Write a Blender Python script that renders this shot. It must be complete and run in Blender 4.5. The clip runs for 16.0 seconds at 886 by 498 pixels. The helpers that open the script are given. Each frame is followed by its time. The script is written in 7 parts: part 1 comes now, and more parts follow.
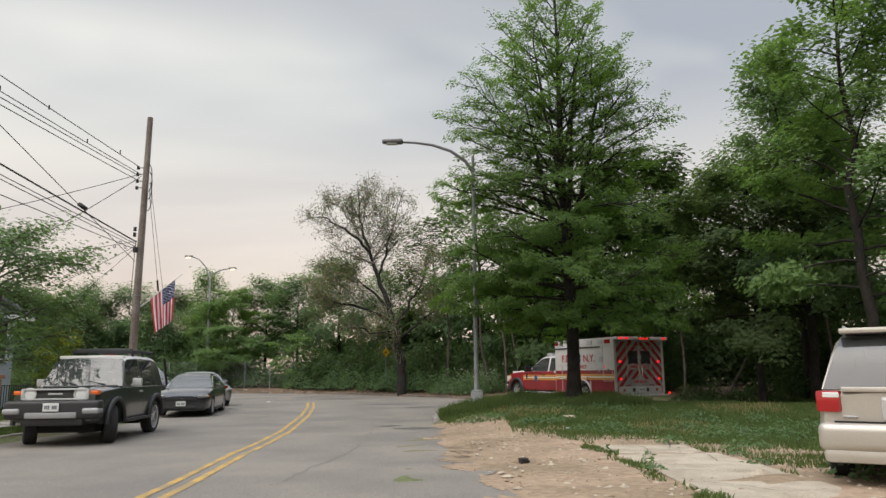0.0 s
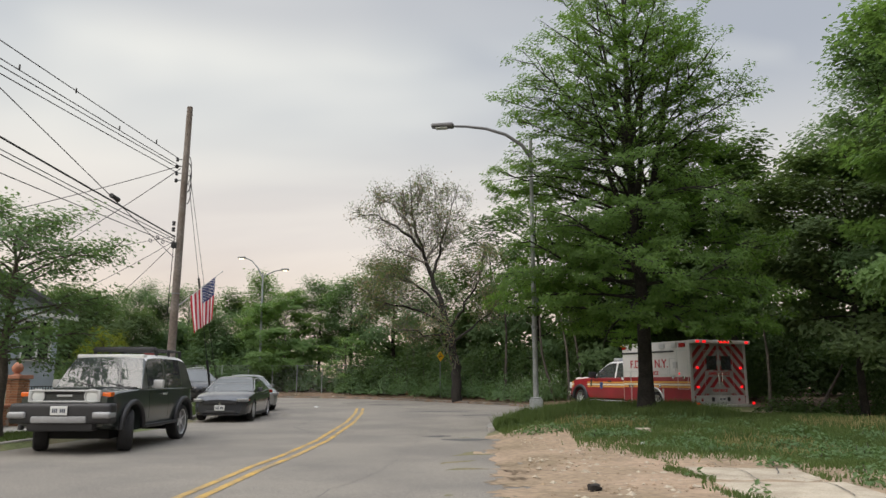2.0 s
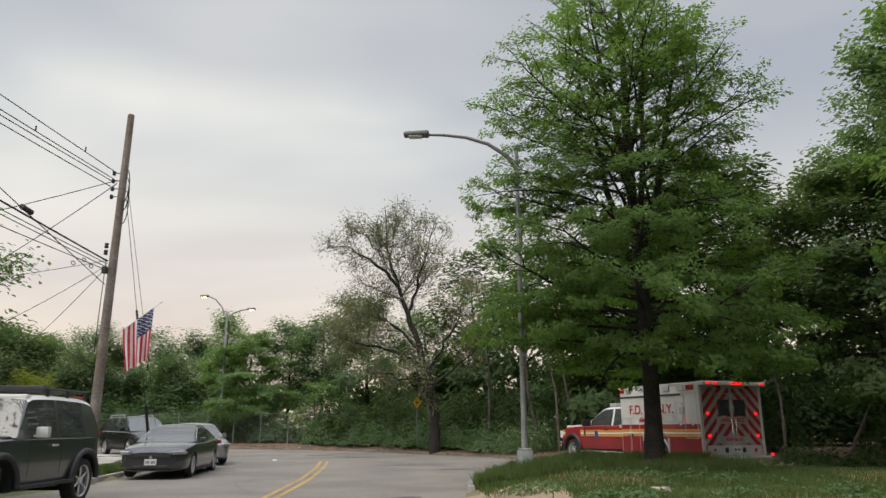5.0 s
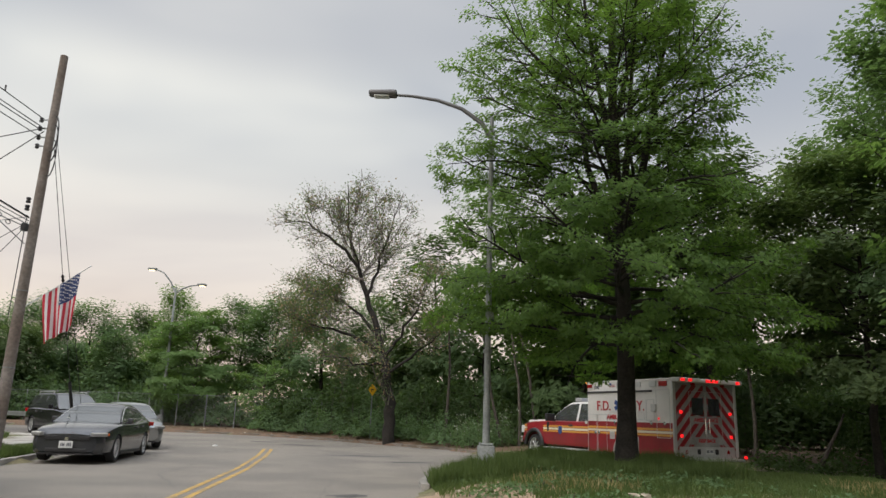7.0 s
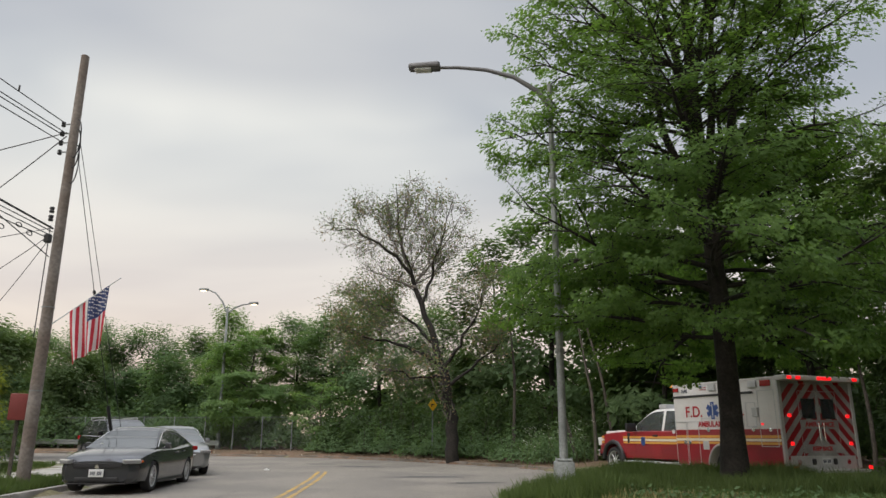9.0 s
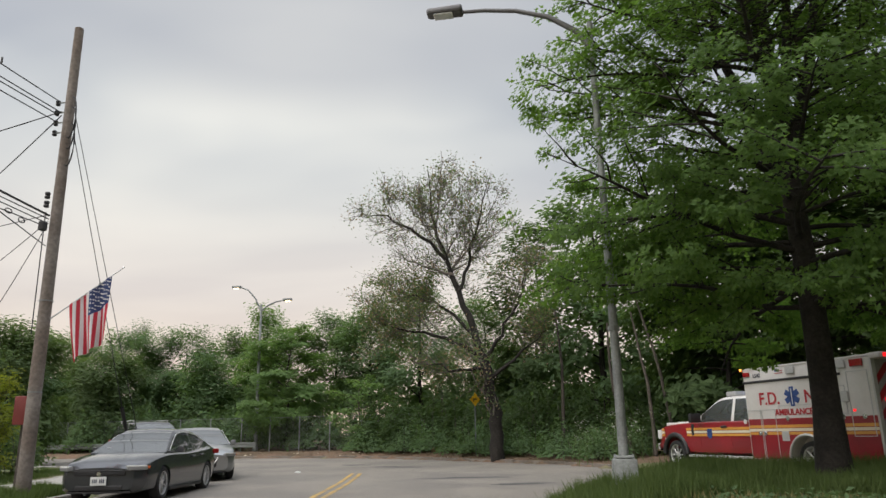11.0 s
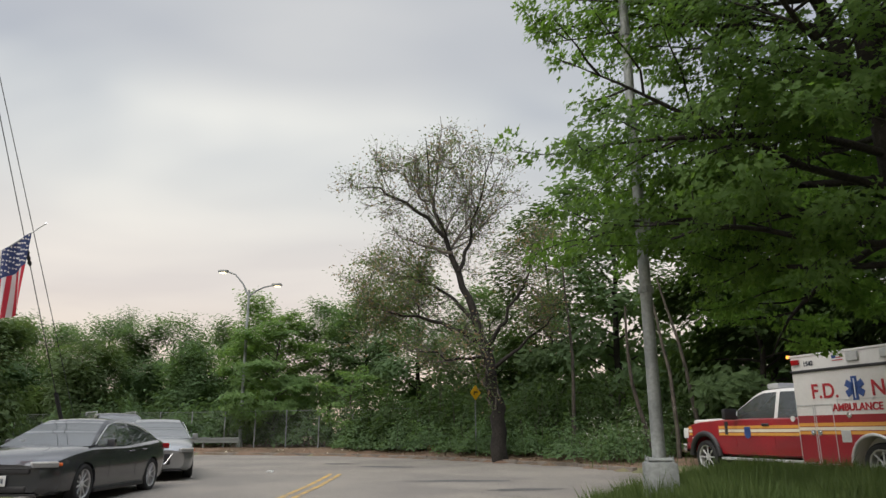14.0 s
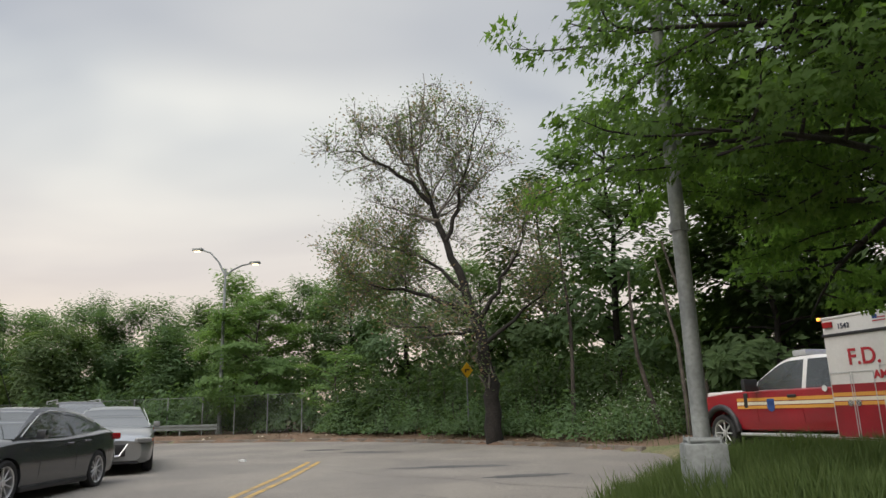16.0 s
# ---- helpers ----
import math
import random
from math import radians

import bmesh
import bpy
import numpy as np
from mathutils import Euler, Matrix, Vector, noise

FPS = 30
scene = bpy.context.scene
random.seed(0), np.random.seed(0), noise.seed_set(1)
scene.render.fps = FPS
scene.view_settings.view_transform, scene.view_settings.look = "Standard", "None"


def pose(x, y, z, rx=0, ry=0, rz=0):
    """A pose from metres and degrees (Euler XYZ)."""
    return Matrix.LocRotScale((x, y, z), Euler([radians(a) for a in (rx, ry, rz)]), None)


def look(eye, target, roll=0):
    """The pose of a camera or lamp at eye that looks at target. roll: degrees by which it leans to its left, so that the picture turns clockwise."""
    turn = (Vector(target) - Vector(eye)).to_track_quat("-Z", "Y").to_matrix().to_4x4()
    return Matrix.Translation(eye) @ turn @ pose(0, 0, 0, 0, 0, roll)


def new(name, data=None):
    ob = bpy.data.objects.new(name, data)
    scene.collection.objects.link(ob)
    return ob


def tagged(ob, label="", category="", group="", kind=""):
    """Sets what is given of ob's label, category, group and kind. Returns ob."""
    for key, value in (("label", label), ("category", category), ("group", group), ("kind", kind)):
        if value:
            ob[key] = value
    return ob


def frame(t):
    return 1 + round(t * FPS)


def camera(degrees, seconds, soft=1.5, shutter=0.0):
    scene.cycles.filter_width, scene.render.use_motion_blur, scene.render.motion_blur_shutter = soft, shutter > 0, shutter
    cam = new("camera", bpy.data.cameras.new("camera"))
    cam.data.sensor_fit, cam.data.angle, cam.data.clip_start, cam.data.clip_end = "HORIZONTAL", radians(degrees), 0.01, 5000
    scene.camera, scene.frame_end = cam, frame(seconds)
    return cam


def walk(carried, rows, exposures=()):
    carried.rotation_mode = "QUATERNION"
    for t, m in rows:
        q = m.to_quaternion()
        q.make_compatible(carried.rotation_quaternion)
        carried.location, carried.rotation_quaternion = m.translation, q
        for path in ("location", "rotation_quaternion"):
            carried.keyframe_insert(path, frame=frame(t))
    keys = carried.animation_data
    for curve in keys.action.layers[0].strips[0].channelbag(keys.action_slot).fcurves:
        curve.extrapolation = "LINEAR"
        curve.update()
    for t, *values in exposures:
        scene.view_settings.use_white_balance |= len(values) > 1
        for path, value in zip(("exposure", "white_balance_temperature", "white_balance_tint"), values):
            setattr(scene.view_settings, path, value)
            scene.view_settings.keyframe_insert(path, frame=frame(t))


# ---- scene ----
cam = camera(64.8, 16.0, 1.5)
PATH = [
    (0, (0.29, -0.645, 1.424), (0.262, 1.325, 1.771), -0.5),
    (0.5, (0.308, -0.123, 1.41), (0.192, 1.847, 1.735), 0.6),
    (1, (0.391, 0.305, 1.4), (0.259, 2.275, 1.718), 0.8),
    (1.5, (0.422, 0.815, 1.4), (0.212, 2.777, 1.725), 0.8),
    (2, (0.397, 1.393, 1.374), (0.199, 3.35, 1.739), 0.1),
    (2.5, (0.398, 1.956, 1.353), (0.146, 3.9, 1.748), -0.3),
    (3, (0.419, 2.435, 1.332), (0.252, 4.386, 1.737), -0.3),
    (3.5, (0.477, 2.977, 1.318), (0.292, 4.921, 1.753), -0.4),
    (4, (0.449, 3.452, 1.305), (0.285, 5.382, 1.805), -0.3),
    (6.5, (0.292, 5.685, 1.324), (0.198, 7.622, 1.812), 1.3),
    (7, (0.303, 6.12, 1.329), (0.255, 8.063, 1.803), 2.0),
    (7.5, (0.289, 6.64, 1.294), (0.251, 8.579, 1.786), 1.9),
    (8, (0.244, 7.142, 1.274), (0.071, 9.07, 1.777), 2.2),
    (8.5, (0.214, 7.712, 1.265), (0.031, 9.635, 1.782), 0.7),
    (11, (0.204, 10.245, 1.232), (-0.125, 12.15, 1.743), -1.0),
    (11.5, (0.244, 10.751, 1.229), (-0.043, 12.661, 1.751), -0.5),
    (12, (0.267, 11.241, 1.209), (0.001, 13.152, 1.735), -0.3),
    (12.5, (0.212, 11.705, 1.209), (-0.027, 13.621, 1.729), -0.2),
    (13, (0.211, 12.168, 1.19), (-0.102, 14.072, 1.713), -0.6),
    (13.5, (0.12, 12.684, 1.187), (-0.181, 14.59, 1.71), -0.1),
    (14, (0.088, 13.135, 1.151), (-0.267, 15.036, 1.659), -0.3),
    (14.5, (-0.026, 13.62, 1.178), (-0.369, 15.525, 1.679), 0.2),
    (15, (-0.051, 14.058, 1.159), (-0.453, 15.956, 1.646), -0.9),
    (15.5, (-0.161, 14.562, 1.156), (-0.541, 16.469, 1.627), -0.7),
    (16, (-0.181, 15.018, 1.134), (-0.508, 16.937, 1.593), -1.7),
]
walk(cam, [(t, look(eye, target, roll)) for t, eye, target, roll in PATH])

# ---- world and light ----
SUN_AZ, SUN_EL = 135.0, 52.0          # degrees left of +y, degrees up
sun = new("sun", bpy.data.lights.new("sun", "SUN"))
sun.data.energy, sun.data.angle, sun.data.color = 1.85, radians(60), (1.0, 0.93, 0.86)
sun.matrix_world = look((-math.sin(radians(SUN_AZ)) * 40, math.cos(radians(SUN_AZ)) * 40, 40 * math.tan(radians(SUN_EL))), (0, 0, 0))


def build_world():
    w = bpy.data.worlds.new("overcast_evening")
    w.use_nodes = True
    scene.world = w
    nt = w.node_tree
    nt.nodes.clear()
    N, Lk = nt.nodes.new, nt.links.new
    out, bg = N("ShaderNodeOutputWorld"), N("ShaderNodeBackground")
    tc, sep = N("ShaderNodeTexCoord"), N("ShaderNodeSeparateXYZ")
    Lk(tc.outputs["Generated"], sep.inputs[0])
    sky = N("ShaderNodeTexSky")
    sky.sky_type, sky.sun_disc = "NISHITA", False
    sky.sun_elevation, sky.sun_rotation = radians(SUN_EL), radians(-SUN_AZ)
    sky.dust_density = 3.0
    # cloud sheet: directions flattened onto a plane overhead
    add = N("ShaderNodeMath"); add.operation = "ADD"; add.inputs[1].default_value = 0.16
    mx = N("ShaderNodeMath"); mx.operation = "MAXIMUM"; mx.inputs[1].default_value = 0.02
    Lk(sep.outputs["Z"], mx.inputs[0]); Lk(mx.outputs[0], add.inputs[0])
    dx = N("ShaderNodeMath"); dx.operation = "DIVIDE"; Lk(sep.outputs["X"], dx.inputs[0]); Lk(add.outputs[0], dx.inputs[1])
    dy = N("ShaderNodeMath"); dy.operation = "DIVIDE"; Lk(sep.outputs["Y"], dy.inputs[0]); Lk(add.outputs[0], dy.inputs[1])
    comb = N("ShaderNodeCombineXYZ"); Lk(dx.outputs[0], comb.inputs[0]); Lk(dy.outputs[0], comb.inputs[1])
    mp = N("ShaderNodeMapping"); mp.inputs["Scale"].default_value = (0.5, 0.95, 1.0); mp.inputs["Location"].default_value = (0.35, 0.15, 0.0)
    Lk(comb.outputs[0], mp.inputs[0])
    n1 = N("ShaderNodeTexNoise"); n1.inputs["Scale"].default_value = 1.0; n1.inputs["Detail"].default_value = 4; n1.inputs["Roughness"].default_value = 0.48
    n1.inputs["Distortion"].default_value = 0.35
    Lk(mp.outputs[0], n1.inputs["Vector"])
    cr = N("ShaderNodeValToRGB")
    e = cr.color_ramp.elements
    e[0].position, e[0].color = 0.43, (0.39, 0.415, 0.46, 1)
    e[1].position, e[1].color = 0.61, (0.79, 0.78, 0.725, 1)
    m = e.new(0.51); m.color = (0.57, 0.585, 0.585, 1)
    Lk(n1.outputs["Fac"], cr.inputs[0])
    # veil near the horizon: bright, then warm
    gr = N("ShaderNodeValToRGB")
    g = gr.color_ramp.elements
    g[0].position, g[0].color = 0.0, (0.92, 0.66, 0.46, 1)
    g[1].position, g[1].color = 0.47, (0.735, 0.73, 0.70, 1)
    for p, c in ((0.08, (0.80, 0.63, 0.495, 1)), (0.19, (0.76, 0.67, 0.595, 1)), (0.33, (0.745, 0.72, 0.66, 1))):
        k = g.new(p); k.color = c
    Lk(sep.outputs["Z"], gr.inputs[0])
    fr = N("ShaderNodeMapRange")
    fr.inputs["From Min"].default_value, fr.inputs["From Max"].default_value = 0.22, 0.44
    fr.inputs["To Min"].default_value = 0.25
    fr.interpolation_type = "SMOOTHSTEP"
    Lk(sep.outputs["Z"], fr.inputs["Value"])
    mix = N("ShaderNodeMix"); mix.data_type = "RGBA"
    Lk(fr.outputs[0], mix.inputs["Factor"]); Lk(gr.outputs[0], mix.inputs["A"]); Lk(cr.outputs[0], mix.inputs["B"])
    # a darker, heavier bank of cloud with a soft ragged foot
    foot = N("ShaderNodeMath"); foot.operation = "MULTIPLY_ADD"; foot.inputs[1].default_value = 0.22
    Lk(n1.outputs["Fac"], foot.inputs[0]); Lk(sep.outputs["Z"], foot.inputs[2])
    bank = N("ShaderNodeMapRange"); bank.interpolation_type = "SMOOTHSTEP"
    bank.inputs["From Min"].default_value, bank.inputs["From Max"].default_value = 0.535, 0.615
    bank.inputs["To Max"].default_value = 0.6
    Lk(foot.outputs[0], bank.inputs["Value"])
    bm_ = N("ShaderNodeMix"); bm_.data_type = "RGBA"; bm_.inputs["B"].default_value = (0.40, 0.415, 0.455, 1)
    Lk(bank.outputs[0], bm_.inputs["Factor"]); Lk(mix.outputs["Result"], bm_.inputs["A"])
    # a little of the clear sky above the cloud
    sm = N("ShaderNodeMix"); sm.data_type = "RGBA"; sm.blend_type = "ADD"; sm.inputs["Factor"].default_value = 0.012
    Lk(bm_.outputs["Result"], sm.inputs["A"]); Lk(sky.outputs[0], sm.inputs["B"])
    # an overcast sky is brightest overhead
    zen = N("ShaderNodeMapRange"); zen.interpolation_type = "SMOOTHSTEP"
    zen.inputs["From Min"].default_value, zen.inputs["From Max"].default_value = 0.58, 0.95
    zen.inputs["To Min"].default_value, zen.inputs["To Max"].default_value = 1.0, 3.5
    Lk(sep.outputs["Z"], zen.inputs["Value"])
    zs = N("ShaderNodeVectorMath"); zs.operation = "SCALE"
    Lk(sm.outputs["Result"], zs.inputs[0]); Lk(zen.outputs[0], zs.inputs["Scale"])
    Lk(zs.outputs[0], bg.inputs["Color"])
    bg.inputs["Strength"].default_value = 0.95
    Lk(bg.outputs[0], out.inputs[0])


build_world()
scene.view_settings.exposure = 0.20


# ---- materials ----
def mat(name, color, rough=0.7, metal=0.0, grain=30.0, vary=0.15, patch=2.0, bump=0.0, coords="Object", coat=0.0, spec=0.5, color2=None, island=0.0):
    """Principled surface with variation at two scales, and an optional second colour that shows in patches."""
    m = bpy.data.materials.new(name)
    m.use_nodes = True
    nt = m.node_tree
    N, Lk = nt.nodes.new, nt.links.new
    b = nt.nodes["Principled BSDF"]
    b.inputs["Roughness"].default_value, b.inputs["Metallic"].default_value = rough, metal
    b.inputs["Coat Weight"].default_value = coat
    b.inputs["Coat Roughness"].default_value = 0.08
    b.inputs["Specular IOR Level"].default_value = spec
    if coords == "World":
        src = N("ShaderNodeNewGeometry").outputs["Position"]
    else:
        src = N("ShaderNodeTexCoord").outputs["Object"]
    fine = N("ShaderNodeTexNoise"); fine.inputs["Scale"].default_value = grain; fine.inputs["Detail"].default_value = 5
    wide = N("ShaderNodeTexNoise"); wide.inputs["Scale"].default_value = patch; wide.inputs["Detail"].default_value = 4
    Lk(src, fine.inputs["Vector"]); Lk(src, wide.inputs["Vector"])
    c2 = color2 or tuple(c * (1 - vary) for c in color)
    ramp = N("ShaderNodeMapRange"); ramp.inputs["From Min"].default_value, ramp.inputs["From Max"].default_value = 0.38, 0.62
    Lk(wide.outputs["Fac"], ramp.inputs["Value"])
    mix = N("ShaderNodeMix"); mix.data_type = "RGBA"
    mix.inputs["A"].default_value, mix.inputs["B"].default_value = (*color, 1), (*c2, 1)
    Lk(ramp.outputs[0], mix.inputs["Factor"])
    val = N("ShaderNodeMapRange"); val.inputs["From Min"].default_value, val.inputs["From Max"].default_value = 0.25, 0.75
    val.inputs["To Min"].default_value, val.inputs["To Max"].default_value = 1 - vary, 1 + vary
    Lk(fine.outputs["Fac"], val.inputs["Value"])
    mul = N("ShaderNodeVectorMath"); mul.operation = "SCALE"
    Lk(mix.outputs["Result"], mul.inputs[0]); Lk(val.outputs[0], mul.inputs["Scale"])
    last = mul.outputs[0]
    if island:
        geo = N("ShaderNodeNewGeometry") if island > 0 else N("ShaderNodeObjectInfo")
        r = N("ShaderNodeMapRange"); a = abs(island); r.inputs["To Min"].default_value, r.inputs["To Max"].default_value = 1 - a, 1 + a
        Lk(geo.outputs["Random Per Island" if island > 0 else "Random"], r.inputs["Value"])
        mu = N("ShaderNodeVectorMath"); mu.operation = "SCALE"; Lk(last, mu.inputs[0]); Lk(r.outputs[0], mu.inputs["Scale"]); last = mu.outputs[0]
    Lk(last, b.inputs["Base Color"])
    if bump:
        bp = N("ShaderNodeBump"); bp.inputs["Strength"].default_value = min(1, bump); bp.inputs["Distance"].default_value = 0.02
        Lk(fine.outputs["Fac"], bp.inputs["Height"]); Lk(bp.outputs[0], b.inputs["Normal"])
    return m


def leaf_mat(name, c1, c2, dead=None, clear=0.45):
    """Leaf: diffuse with light coming through, hue varied leaf by leaf and spray by spray."""
    m = bpy.data.materials.new(name)
    m.use_nodes = True
    nt = m.node_tree
    N, Lk = nt.nodes.new, nt.links.new
    b, out = nt.nodes["Principled BSDF"], nt.nodes["Material Output"]
    geo = N("ShaderNodeNewGeometry")
    wide = N("ShaderNodeTexNoise"); wide.inputs["Scale"].default_value = 0.7; wide.inputs["Detail"].default_value = 3
    Lk(geo.outputs["Position"], wide.inputs["Vector"])
    ra = N("ShaderNodeMath"); ra.operation = "MULTIPLY_ADD"; ra.inputs[1].default_value = 0.36; ra.inputs[2].default_value = 0.02
    Lk(geo.outputs["Random Per Island"], ra.inputs[0])
    ad = N("ShaderNodeMath"); ad.operation = "MULTIPLY_ADD"; ad.inputs[1].default_value = 0.6
    Lk(wide.outputs["Fac"], ad.inputs[0]); Lk(ra.outputs[0], ad.inputs[2])
    mix = N("ShaderNodeMix"); mix.data_type = "RGBA"
    mix.inputs["A"].default_value, mix.inputs["B"].default_value = (*c1, 1), (*c2, 1)
    Lk(ad.outputs[0], mix.inputs["Factor"])
    last = mix.outputs["Result"]
    if dead:
        gt = N("ShaderNodeMath"); gt.operation = "GREATER_THAN"; gt.inputs[1].default_value = 0.74
        fr = N("ShaderNodeMath"); fr.operation = "FRACT"; mu = N("ShaderNodeMath"); mu.operation = "MULTIPLY"; mu.inputs[1].default_value = 17.3
        Lk(geo.outputs["Random Per Island"], mu.inputs[0]); Lk(mu.outputs[0], fr.inputs[0]); Lk(fr.outputs[0], gt.inputs[0])
        m2 = N("ShaderNodeMix"); m2.data_type = "RGBA"; m2.inputs["B"].default_value = (*dead, 1)
        Lk(gt.outputs[0], m2.inputs["Factor"]); Lk(last, m2.inputs["A"]); last = m2.outputs["Result"]
    Lk(last, b.inputs["Base Color"])
    b.inputs["Roughness"].default_value = 0.6
    b.inputs["Specular IOR Level"].default_value = 0.16
    tr = N("ShaderNodeBsdfTranslucent")
    sc = N("ShaderNodeVectorMath"); sc.operation = "MULTIPLY"; sc.inputs[1].default_value = (1.42, 1.48, 0.74)
    Lk(last, sc.inputs[0]); Lk(sc.outputs[0], tr.inputs["Color"])
    ms = N("ShaderNodeMixShader"); ms.inputs[0].default_value = clear
    Lk(b.outputs[0], ms.inputs[1]); Lk(tr.outputs[0], ms.inputs[2]); Lk(ms.outputs[0], out.inputs["Surface"])
    return m


def glass_mat(name, tint, transmit=0.8):
    m = mat(name, tint, 0.03, 0, 3, 0.05)
    b = m.node_tree.nodes["Principled BSDF"]
    b.inputs["Transmission Weight"].default_value = transmit
    b.inputs["IOR"].default_value = 1.5
    b.inputs["Coat Weight"].default_value, b.inputs["Coat IOR"].default_value, b.inputs["Coat Roughness"].default_value = 0.6, 1.5, 0.02
    return m


def glow_mat(name, color, strength):
    m = mat(name, color, 0.3, 0, 20, 0.05)
    b = m.node_tree.nodes["Principled BSDF"]
    b.inputs["Emission Color"].default_value, b.inputs["Emission Strength"].default_value = (*color, 1), strength
    return m


